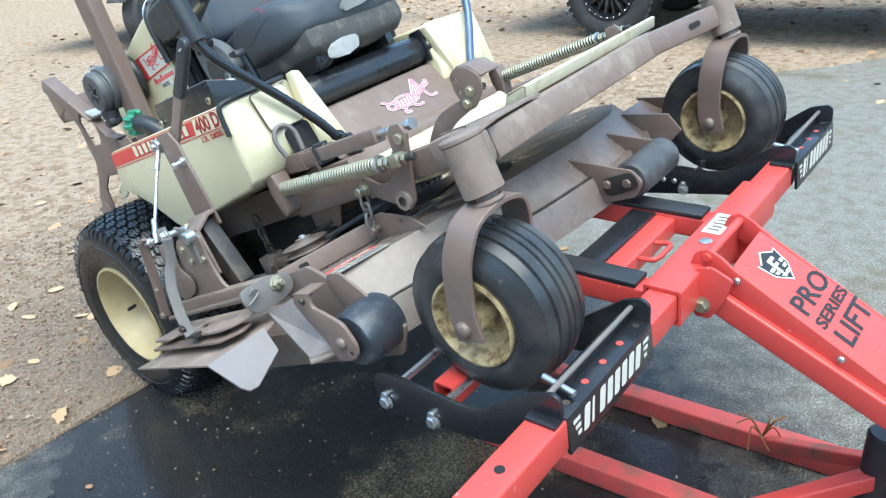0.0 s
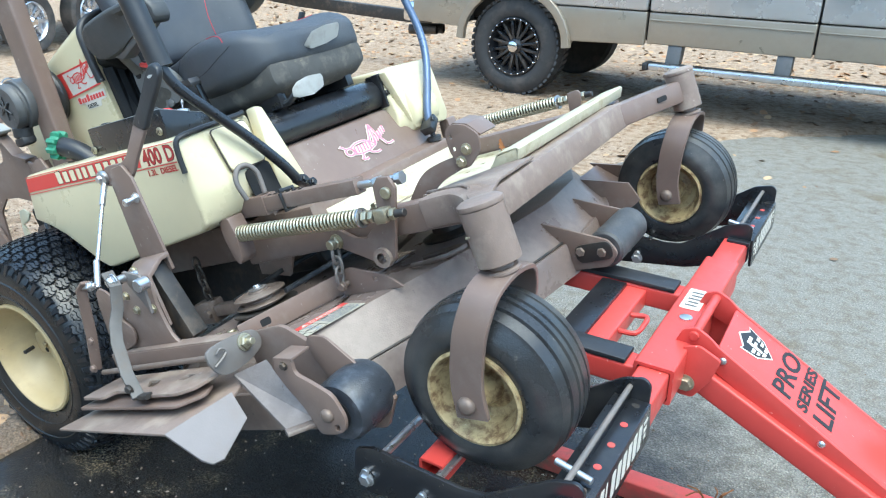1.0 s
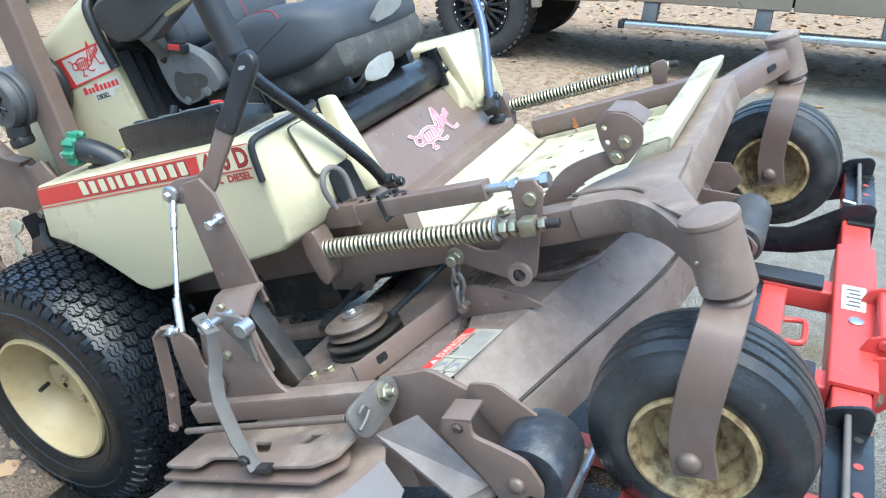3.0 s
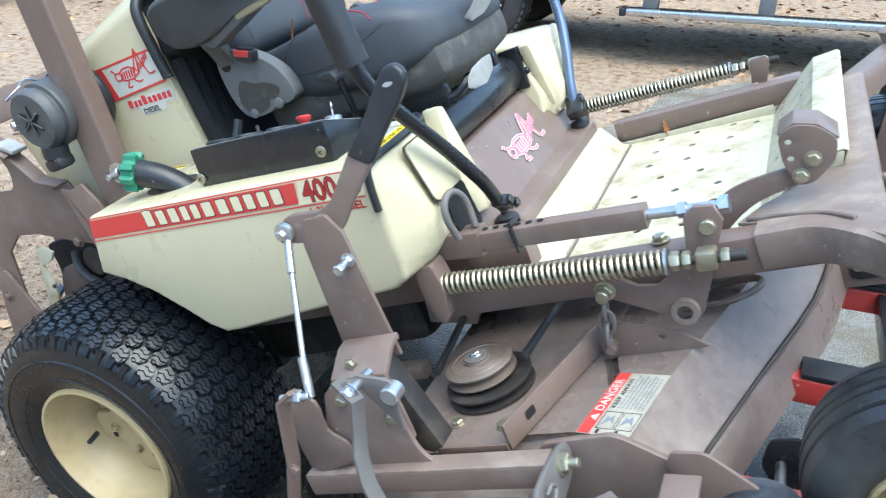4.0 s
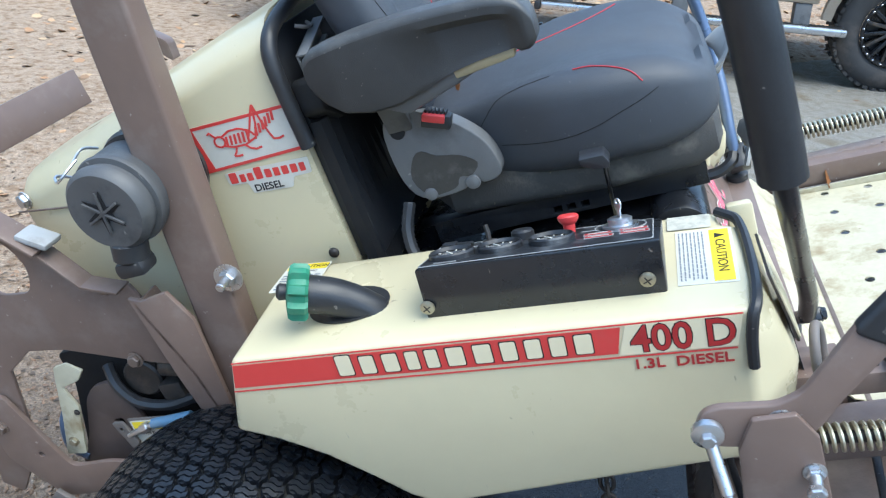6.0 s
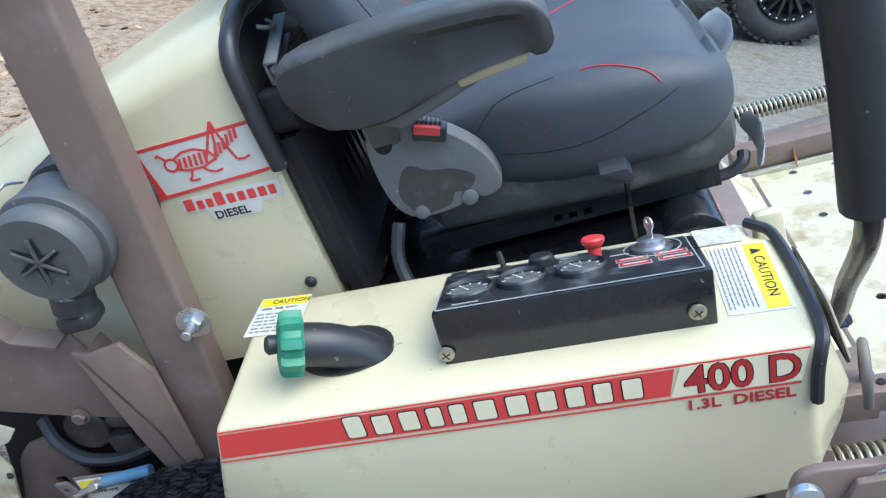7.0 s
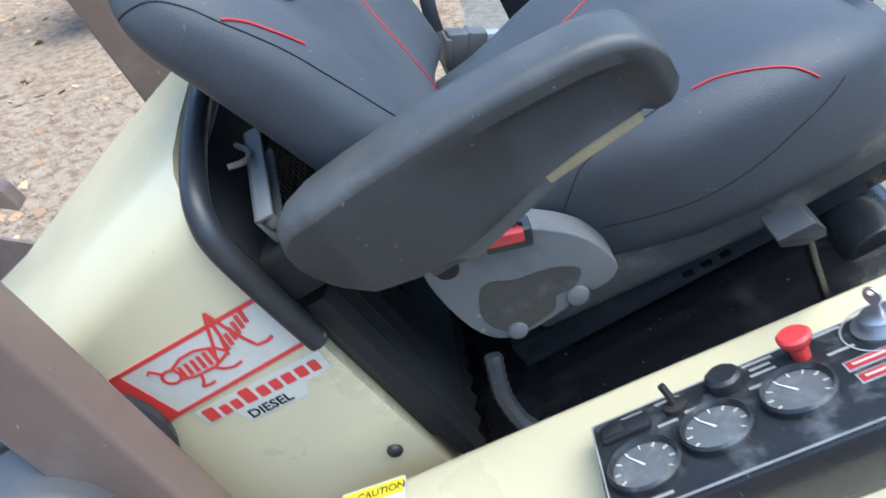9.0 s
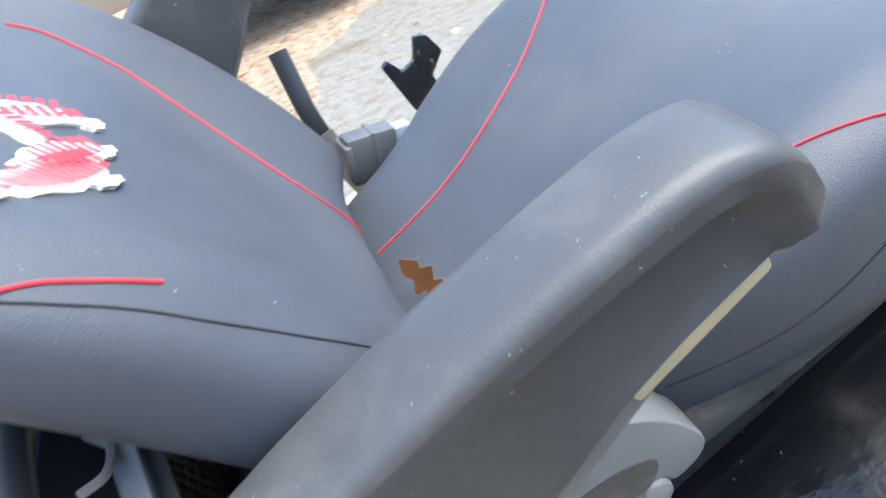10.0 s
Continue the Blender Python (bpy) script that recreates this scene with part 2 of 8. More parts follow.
def ground_material(name, wet_edge, dry, wet, clumps, wet_gloss=0.42, grit=0.5, speck_at=0.66, stones=60.0, packed=0.5, packed_wet=0.5, smear=None, pebble=0.35, clouds=1.0):
    """Ground with grains, clods and damp patches: dry and wet colours, mixed by a broad noise and a shore that runs across the plan."""
    m = bpy.data.materials.new(name)
    m.use_nodes = True
    n, l = m.node_tree.nodes, m.node_tree.links
    b = n["Principled BSDF"]
    geo = n.new("ShaderNodeNewGeometry")
    noises = []
    for scale, detail in ((1.3, 6), (14, 8), (150, 5), (420, 3)):
        k = n.new("ShaderNodeTexNoise")
        k.inputs["Scale"].default_value, k.inputs["Detail"].default_value, k.inputs["Roughness"].default_value = scale, detail, 0.6
        l.new(geo.outputs["Position"], k.inputs["Vector"])
        noises.append(k.outputs["Fac"])
    sep = n.new("ShaderNodeSeparateXYZ")
    l.new(geo.outputs["Position"], sep.inputs[0])

    def calc(op, a, c):
        k = n.new("ShaderNodeMath")
        k.operation = op
        for i, v in enumerate((a, c)):
            if isinstance(v, (int, float)):
                k.inputs[i].default_value = v
            else:
                l.new(v, k.inputs[i])
        return k.outputs[0]

    cx, cy, ax, ay, soft = wet_edge  # the middle and half sizes of the wet patch
    u = calc("DIVIDE", calc("SUBTRACT", sep.outputs["X"], cx), ax)
    v = calc("DIVIDE", calc("SUBTRACT", sep.outputs["Y"], cy), ay)
    shore = calc("SUBTRACT", 1.0, calc("SQRT", calc("ADD", calc("MULTIPLY", u, u), calc("MULTIPLY", v, v)), 0.0))
    shore = calc("ADD", shore, calc("MULTIPLY", calc("SUBTRACT", noises[0], 0.5), 0.8))
    shore = calc("ADD", shore, calc("MULTIPLY", calc("SUBTRACT", noises[1], 0.5), 0.5))
    r = n.new("ShaderNodeMapRange")
    r.inputs["From Min"].default_value, r.inputs["From Max"].default_value = -soft, soft
    l.new(shore, r.inputs["Value"])

    def mix(f, a, c):
        k = n.new("ShaderNodeMix")
        k.data_type = "RGBA"
        l.new(f, k.inputs["Factor"])
        for s, v in (("A", a), ("B", c)):
            if isinstance(v, tuple):
                k.inputs[s].default_value = (*v, 1)
            else:
                l.new(v, k.inputs[s])
        return k.outputs["Result"]

    def ramp(f, lo, hi):
        k = n.new("ShaderNodeMapRange")
        k.inputs["From Min"].default_value, k.inputs["From Max"].default_value = lo, hi
        l.new(f, k.inputs["Value"])
        return k.outputs["Result"]

    vor = n.new("ShaderNodeTexVoronoi")
    vor.inputs["Scale"].default_value = stones
    l.new(geo.outputs["Position"], vor.inputs["Vector"])
    pick = n.new("ShaderNodeSeparateColor")
    l.new(vor.outputs["Color"], pick.inputs[0])
    hole = ramp(vor.outputs["Distance"], 0.75, 0.30)  # dark between the stones
    dry_c = mix(ramp(noises[2], 0.35, 0.65), tuple(c * 0.66 for c in dry), tuple(min(1, c * 1.28) for c in dry))
    dry_c = mix(calc("MULTIPLY", ramp(noises[1], 0.46, 0.62), clouds), dry_c, tuple(c * f for c, f in zip(dry, (0.62, 0.54, 0.45))))
    wet_c = mix(ramp(noises[2], 0.35, 0.65), tuple(c * 0.6 for c in wet), tuple(c * 1.5 for c in wet))
    # pale specks: light grains, and glints of the wet ground put into the colour
    speck = ramp(noises[3], speck_at, speck_at + 0.07)
    colour = mix(speck, mix(r.outputs["Result"], dry_c, wet_c), tuple(min(1, c * 1.5) for c in dry))
    if smear:  # dried mud and sand
        colour = mix(ramp(noises[0], 0.56, 0.68), colour, smear)
    much = calc("ADD", packed, calc("MULTIPLY", r.outputs["Result"], packed_wet - packed))
    shade = calc("ADD", calc("SUBTRACT", 1.0, much), calc("MULTIPLY", calc("MULTIPLY", hole, calc("ADD", 0.35, calc("MULTIPLY", pick.outputs[0], 1.5))), much))
    tone = n.new("ShaderNodeMix")
    tone.data_type, tone.blend_type = "RGBA", "MULTIPLY"
    tone.inputs["Factor"].default_value = 1.0
    l.new(colour, tone.inputs["A"])
    l.new(shade, tone.inputs["B"])
    colour = tone.outputs["Result"]
    l.new(colour, b.inputs["Base Color"])
    rough = n.new("ShaderNodeMapRange")
    rough.inputs["To Min"].default_value, rough.inputs["To Max"].default_value = 0.88, wet_gloss
    l.new(r.outputs["Result"], rough.inputs["Value"])
    l.new(rough.outputs["Result"], b.inputs["Roughness"])
    b.inputs["Coat Roughness"].default_value = wet_gloss * 0.8  # the film of water
    l.new(calc("MULTIPLY", r.outputs["Result"], 0.5 if wet_gloss < 0.3 else 0.0), b.inputs["Coat Weight"])
    hgt = calc("ADD", calc("MULTIPLY", hole, pebble), calc("MULTIPLY", noises[1], clumps))
    hgt = calc("ADD", hgt, calc("MULTIPLY", noises[2], grit))
    bp = n.new("ShaderNodeBump")
    bp.inputs["Strength"].default_value, bp.inputs["Distance"].default_value = 0.9, 0.012
    l.new(hgt, bp.inputs["Height"])
    l.new(bp.outputs["Normal"], b.inputs["Normal"])
    return m


DIRT = ground_material("damp_dirt", (0.1, -0.3, 1.5, 1.7, 0.5), (0.44, 0.325, 0.230), (0.235, 0.168, 0.115), 3.6, 0.60, 1.3, 0.66, 70.0, 0.12, 0.18, pebble=0.10)
# the asphalt's wet colour is deepened further for the shade under the machine
ASPHALT = ground_material("old_asphalt", (0.85, -0.35, 1.25, 1.15, 0.25), (0.330, 0.308, 0.266), (0.019, 0.016, 0.014), 0.12, 0.20, 0.35, 0.66, 150.0, 0.24, 0.60, (0.205, 0.160, 0.100), pebble=0.75, clouds=0.55)

# dark colour of the added ring that holds back light from the horizon
SKY_BLOCK = surf("low_sky_block", (0.045, 0.050, 0.030), 0.9, var=0.5, grain=0.6, stain=(0.09, 0.07, 0.045), amount=0.8, size=0.25, bump=0.0)

# ---- builders ----
def add(bm, other):
    """Joins another bmesh into bm."""
    me = bpy.data.meshes.new("tmp")
    other.to_mesh(me)
    other.free()
    bm.from_mesh(me)
    bpy.data.meshes.remove(me)
    return bm


def joined(*bms):
    out = bmesh.new()
    for b in bms:
        add(out, b)
    return out


def soften(bm, width, segments=2):
    if width > 0:
        edges = [e for e in bm.edges if len(e.link_faces) == 2 and e.calc_face_angle(0) > 0.5]
        bmesh.ops.bevel(bm, geom=edges, offset=width, segments=segments, profile=0.5, affect="EDGES", clamp_overlap=True)
    return bm


def box(x0, x1, y0, y1, z0, z1, bevel=0.003):
    bm = bmesh.new()
    bmesh.ops.create_cube(bm, size=1)
    for v in bm.verts:
        v.co = ((x0 + x1) / 2 + v.co.x * (x1 - x0), (y0 + y1) / 2 + v.co.y * (y1 - y0), (z0 + z1) / 2 + v.co.z * (z1 - z0))
    return soften(bm, bevel)


def placed(bm, m):
    bmesh.ops.transform(bm, matrix=m, verts=bm.verts)
    return bm


PLANES = {"x": lambda u, v, w: (w, u, v), "y": lambda u, v, w: (u, w, v), "z": lambda u, v, w: (u, v, w)}


def prism(pts, axis, a, b, bevel=0.002, holes=(), segments=2):
    """A flat outline, with holes, given thickness from a to b along an axis."""
    f = PLANES[axis]
    bm = bmesh.new()
    if holes:
        for loop in (pts, *holes):
            vs = [bm.verts.new(f(u, v, a)) for u, v in loop]
            for i, v in enumerate(vs):
                bm.edges.new((v, vs[i - 1]))
        bmesh.ops.triangle_fill(bm, edges=bm.edges[:], use_beauty=True)
        faces = bm.faces[:]
    else:
        faces = [bm.faces.new([bm.verts.new(f(u, v, a)) for u, v in pts])]
    ret = bmesh.ops.extrude_face_region(bm, geom=faces)
    d = Vector(f(0, 0, b)) - Vector(f(0, 0, a))
    bmesh.ops.translate(bm, vec=d, verts=[e for e in ret["geom"] if isinstance(e, bmesh.types.BMVert)])
    bmesh.ops.recalc_face_normals(bm, faces=bm.faces)
    return soften(bm, bevel, segments)


def ring(cx, cy, r, n=12, sx=1.0, sy=1.0, turn=0.0):
    return [(cx + sx * r * math.cos(turn + 2 * math.pi * i / n), cy + sy * r * math.sin(turn + 2 * math.pi * i / n)) for i in range(n)]


def rounded(pts, r, n=5):
    """Rounds the corners of a flat outline."""
    out = []
    k = len(pts)
    for i in range(k):
        p, a, b = Vector(pts[i]), Vector(pts[i - 1]), Vector(pts[(i + 1) % k])
        da, db = (a - p), (b - p)
        ra = min(r, da.length * 0.45, db.length * 0.45)
        s, e = p + da.normalized() * ra, p + db.normalized() * ra
        for j in range(n + 1):
            t = j / n
            out.append(tuple(s * (1 - t) ** 2 + p * 2 * t * (1 - t) + e * t * t))
    return out


def bent(profile, axis, a, b, t, bevel=0.001):
    """A plate folded along an open profile, t thick, drawn out from a to b along an axis."""
    p = [Vector(q) for q in profile]
    nrm = []
    for i in range(len(p)):
        d0 = (p[i] - p[i - 1]).normalized() if i else (p[1] - p[0]).normalized()
        d1 = (p[i + 1] - p[i]).normalized() if i + 1 < len(p) else d0
        n0, n1 = Vector((-d0.y, d0.x)), Vector((-d1.y, d1.x))
        m = (n0 + n1).normalized()
        nrm.append(m / max(0.5, m.dot(n0)))
    pts = [tuple(q) for q in p] + [tuple(q - n * t) for q, n in reversed(list(zip(p, nrm)))]
    return prism(pts, axis, a, b, bevel)


def smooth_path(pts, n=6):
    """A Catmull-Rom curve through the points."""
    p = [Vector(q) for q in pts]
    p = [p[0] * 2 - p[1]] + p + [p[-1] * 2 - p[-2]]
    out = []
    for i in range(1, len(p) - 2):
        for j in range(n):
            t = j / n
            out.append(0.5 * (2 * p[i] + (p[i + 1] - p[i - 1]) * t + (2 * p[i - 1] - 5 * p[i] + 4 * p[i + 1] - p[i + 2]) * t * t
                              + (3 * p[i] - p[i - 1] - 3 * p[i + 1] + p[i + 2]) * t ** 3))
    return out + [p[-2]]


def sweep(path, profile, up=None, closed=False, scales=None):
    """Draws a closed flat profile along a path; with up, the profile's second axis keeps to that direction."""
    p = [Vector(q) for q in path]
    bm = bmesh.new()
    rows, nrm = [], None
    for i, q in enumerate(p):
        if closed:
            d = (p[(i + 1) % len(p)] - p[i - 1]).normalized()
        else:
            d = (p[min(i + 1, len(p) - 1)] - p[max(i - 1, 0)]).normalized()
        if up is not None:
            side = d.cross(Vector(up)).normalized()
            nrm = side.cross(d)
        else:
            if nrm is None:
                nrm = d.orthogonal().normalized()
            nrm = (nrm - d * nrm.dot(d)).normalized()
            side = d.cross(nrm)
        s = scales[i] if scales else 1.0
        rows.append([bm.verts.new(q + side * u * s + nrm * v * s) for u, v in profile])
    k = len(profile)
    for i in range(len(rows) - (0 if closed else 1)):
        a, b = rows[i], rows[(i + 1) % len(rows)]
        for j in range(k):
            bm.faces.new((a[j], a[(j + 1) % k], b[(j + 1) % k], b[j]))
    if not closed:
        bm.faces.new(rows[0][::-1])
        bm.faces.new(rows[-1])
    bmesh.ops.recalc_face_normals(bm, faces=bm.faces)
    return bm


def loft(sections, caps=True):
    """Joins rings of points of equal number into a skin."""
    bm = bmesh.new()
    rows = [[bm.verts.new(p) for p in s] for s in sections]
    k = len(rows[0])
    for a, b in zip(rows, rows[1:]):
        for i in range(k):
            bm.faces.new((a[i], a[(i + 1) % k], b[(i + 1) % k], b[i]))
    if caps:
        bm.faces.new(rows[0][::-1])
        bm.faces.new(rows[-1])
    bmesh.ops.recalc_face_normals(bm, faces=bm.faces)
    return bm


def tube(path, r, seg=10, curve=0, scales=None):
    return sweep(smooth_path(path, curve) if curve else path, ring(0, 0, r, seg), scales=scales)


def bar(path, w, h, up=(0, 0, 1), curve=0, bevel=0.004):
    """A rectangular bar along a path: w across, h in the direction of up."""
    prof = rounded([(-w / 2, -h / 2), (w / 2, -h / 2), (w / 2, h / 2), (-w / 2, h / 2)], min(bevel, h * 0.4, w * 0.4), 2)
    return sweep(smooth_path(path, curve) if curve else path, prof, up)


def frame_of(direction):
    z = Vector(direction).normalized()
    return z.to_track_quat("Z", "Y").to_matrix().to_4x4()


def lathe(profile, at, direction, seg=32, cap=True):
    """Turns a profile of (radius, height) round an axis through at."""
    bm = bmesh.new()
    rows = []
    for r, h in profile:
        rows.append([bm.verts.new((r * math.cos(2 * math.pi * i / seg), r * math.sin(2 * math.pi * i / seg), h)) for i in range(seg)])
    for a, b in zip(rows, rows[1:]):
        for i in range(seg):
            j = (i + 1) % seg
            bm.faces.new((a[i], a[j], b[j], b[i]))
    if cap:
        bm.faces.new(rows[0][::-1])
        bm.faces.new(rows[-1])
    bmesh.ops.recalc_face_normals(bm, faces=bm.faces)
    return placed(bm, Matrix.Translation(at) @ frame_of(direction))


def rod(p0, p1, r, seg=12, bevel=0.0):
    d = Vector(p1) - Vector(p0)
    c = min(bevel or r * 0.15, d.length * 0.3)
    return lathe([(r - c, 0), (r, c), (r, d.length - c), (r - c, d.length)], p0, d, seg)


def bolt(at, direction, r=0.012, height=None, washer=True):
    """A hexagon head with a chamfer on a washer."""
    h = height or r * 0.9
    bm = lathe([(r, 0), (r, h * 0.8), (r * 0.82, h)], at, direction, 6)
    if washer:
        add(bm, lathe([(r * 1.25, 0), (r * 1.25, r * 0.18), (r * 1.12, r * 0.22)], at, direction, 16))
    return bm


def carriage(at, direction, r=0.016):
    """A domed bolt head."""
    return lathe([(r, 0), (r, r * 0.25), (r * 0.85, r * 0.55), (r * 0.5, r * 0.75), (r * 0.1, r * 0.8)], at, direction, 16)


def coil(p0, p1, r, turns, wire, seg=14):
    p0, p1 = Vector(p0), Vector(p1)
    m = Matrix.Translation(p0) @ frame_of(p1 - p0)
    length = (p1 - p0).length
    n = turns * seg
    pts = [m @ Vector((r * math.cos(2 * math.pi * i / seg), r * math.sin(2 * math.pi * i / seg), length * i / n)) for i in range(n + 1)]
    return sweep(pts, ring(0, 0, wire, 6), p1 - p0)


def chain_link(at, direction, side, length, width, wire):
    """One oval link: its long way along direction, its flat way along side."""
    d = Vector(direction).normalized()
    s = Vector(side)
    s = (s - d * s.dot(d)).normalized()
    pts = []
    for i in range(20):
        a = 2 * math.pi * i / 20
        c, q = math.cos(a), math.sin(a)
        pts.append(Vector(at) + d * (math.copysign(abs(c) ** 0.8, c) * length / 2) + s * (q * width / 2))
    return sweep(pts, ring(0, 0, wire, 6), d.cross(s), closed=True)


def part(name, bm, material, parent, label=""):
    """Links a bmesh as one mesh object under a thing or a part."""
    me = bpy.data.meshes.new(name)
    for f in bm.faces:
        f.smooth = True
    bm.to_mesh(me)
    bm.free()
    me.set_sharp_from_angle(angle=radians(38))
    me.materials.append(material)
    ob = new(name, me)
    ob.parent = parent
    if label:
        ob["label"] = label
    return ob


def thing(name, m, label, category, group="", kind=""):
    ob = new(name)
    ob.matrix_world = m
    ob.empty_display_size = 0.1
    return tagged(ob, label, category, group, kind)


def solid(name, bm, material, label, category, kind="", group=""):
    """A top-level thing made of one mesh."""
    ob = part(name, bm, material, None)
    return tagged(ob, label, category, group, kind)


def words(name, text, size, m, material, parent, label="", depth=0.0006, wide=1.0, bold=0.0, fit=0.0):
    """Lettering in the built-in font, as a thin mesh; m carries its plane, x along the line and z out of the surface."""
    cu = bpy.data.curves.new(name, "FONT")
    cu.body, cu.size, cu.extrude, cu.offset, cu.resolution_u = text, size, depth, bold, 3
    tmp = bpy.data.objects.new(name, cu)
    me = bpy.data.meshes.new_from_object(tmp)
    bpy.data.objects.remove(tmp)
    if fit:
        wide = fit / max(v.co.x for v in me.vertices)
    me.transform(m @ Matrix.Diagonal((wide, 1, 1, 1)))
    me.materials.append(material)
    ob = new(name, me)
    ob.parent = parent
    if label:
        ob["label"] = label
    return ob


def axes(origin, x, y):
    """A frame from an origin and two directions: x, and y made square to it."""
    x = Vector(x).normalized()
    z = x.cross(Vector(y)).normalized()
    y = z.cross(x)
    m = Matrix((x, y, z)).transposed().to_4x4()
    m.translation = Vector(origin)
    return m


def flat(pts, m, lift=0.0006, thick=0.0006):
    """A thin flat shape in a frame's plane."""
    return placed(prism(pts, "z", lift - thick, lift, 0), m)


def rect(x0, x1, y0, y1):
    return [(x0, y0), (x1, y0), (x1, y1), (x0, y1)]


def smooth_outline(pts, n=4):
    """A closed outline drawn smoothly through its points."""
    k = len(pts)
    out = []
    for i in range(k):
        p0, p1, p2, p3 = (Vector(pts[(i + d) % k]) for d in (-1, 0, 1, 2))
        for j in range(n):
            t = j / n
            out.append(tuple(0.5 * (2 * p1 + (p2 - p0) * t + (2 * p0 - 5 * p1 + 4 * p2 - p3) * t * t + (3 * p1 - p0 - 3 * p2 + p3) * t ** 3)))
    return out


def stroke(pts, w):
    """The outline of a line of width w through flat points."""
    p = [Vector(q) for q in pts]
    left, right = [], []
    for i, q in enumerate(p):
        d = (p[min(i + 1, len(p) - 1)] - p[max(i - 1, 0)]).normalized()
        nrm = Vector((-d.y, d.x)) * w / 2
        left.append(tuple(q + nrm))
        right.append(tuple(q - nrm))
    return left + right[::-1]


# ---- ground ----
def asphalt_side(x, y):
    """Positive on the paved side, in metres from the ragged edge."""
    n = 0.10 * noise.noise((x * 2.3, y * 2.3, 1.7)) + 0.03 * noise.noise((x * 9, y * 9, 4.0))
    d = (x - (-0.06 + 0.02 * y + 0.026 * max(0, y) ** 2)) if y < 4.4 else ((x - 0.55) - (y - 4.4) * 1.05)
    return d + n


def ground_height(x, y):
    h = 0.020 * noise.noise((x * 0.7, y * 0.7, 0)) + 0.014 * noise.noise((x * 3.1, y * 3.1, 3)) + 0.008 * noise.noise((x * 11, y * 11, 7)) + 0.006 * noise.noise((x * 26, y * 26, 9))
    d = asphalt_side(x, y)
    near = max(0.0, 1 - math.hypot(x, y) / 14)
    bank = 0.022 * math.exp(-((d + 0.10) / 0.09) ** 2) * (0.6 + noise.noise((x * 5, y * 5, 2)))  # mud thrown up along the pad
    if d > 0.03:
        return -0.02 - min(0.04, d * 0.6)
    return max(-0.015, (h + 0.012 + bank) * near)


def ground_sheet():
    """One sheet to the horizon: fine near the machine, coarse far off."""
    steps = [i * 0.03 for i in range(-120, 121)]
    out, s = 3.6, 0.09
    while out < 2500:
        s *= 1.22
        out += s
        steps = [-out] + steps + [out]
    ys = [v + 0.6 for v in steps]
    bm = bmesh.new()
    grid = [[bm.verts.new((x - 0.6, y, ground_height(x - 0.6, y))) for y in ys] for x in steps]
    for i in range(len(steps) - 1):
        for j in range(len(ys) - 1):
            bm.faces.new((grid[i][j], grid[i + 1][j], grid[i + 1][j + 1], grid[i][j + 1]))
    return bm


solid("ground", ground_sheet(), DIRT, "damp brown dirt yard strewn with fallen leaves", "ground", "structure")


def pavement_slab():
    bm = bmesh.new()
    edge = []
    y = -9.0
    while y < 9.0:
        lo, hi = -4.0, 9.0
        for _ in range(24):
            mid = (lo + hi) / 2
            if asphalt_side(mid, y) > 0:
                hi = mid
            else:
                lo = mid
        edge.append((hi, y))
        y += 0.05
    far = 14.0
    rows = []
    for x0, y in edge:
        xs = [x0 + (far - x0) * (k / 40) ** 2.2 for k in range(41)]
        rows.append([bm.verts.new((x, y, 0.0 if k else -0.012)) for k, x in enumerate(xs)])
    for a, b in zip(rows, rows[1:]):
        for k in range(40):
            bm.faces.new((a[k], a[k + 1], b[k + 1], b[k]))
    ret = bmesh.ops.extrude_face_region(bm, geom=bm.faces[:])
    bmesh.ops.translate(bm, vec=(0, 0, -0.05), verts=[v for v in ret["geom"] if isinstance(v, bmesh.types.BMVert)])
    bmesh.ops.recalc_face_normals(bm, faces=bm.faces)
    return bm


solid("pavement", pavement_slab(), ASPHALT, "weathered grey asphalt pad, wet by the machine and darkened for its shade", "pavement", "structure")


# ---- mower ----
# Mower axes: x ahead, y to its left, z up; the front stands raised on the lift.
MOWER = pose(0.1268, 0.0167, 0.0258, 3.413, -22.564, -1.311)
mower = thing("lawn_mower", MOWER, "cream and brown front-deck riding mower, nose raised on a red lift", "lawn mower")
YC = 0.11  # the machine's middle line


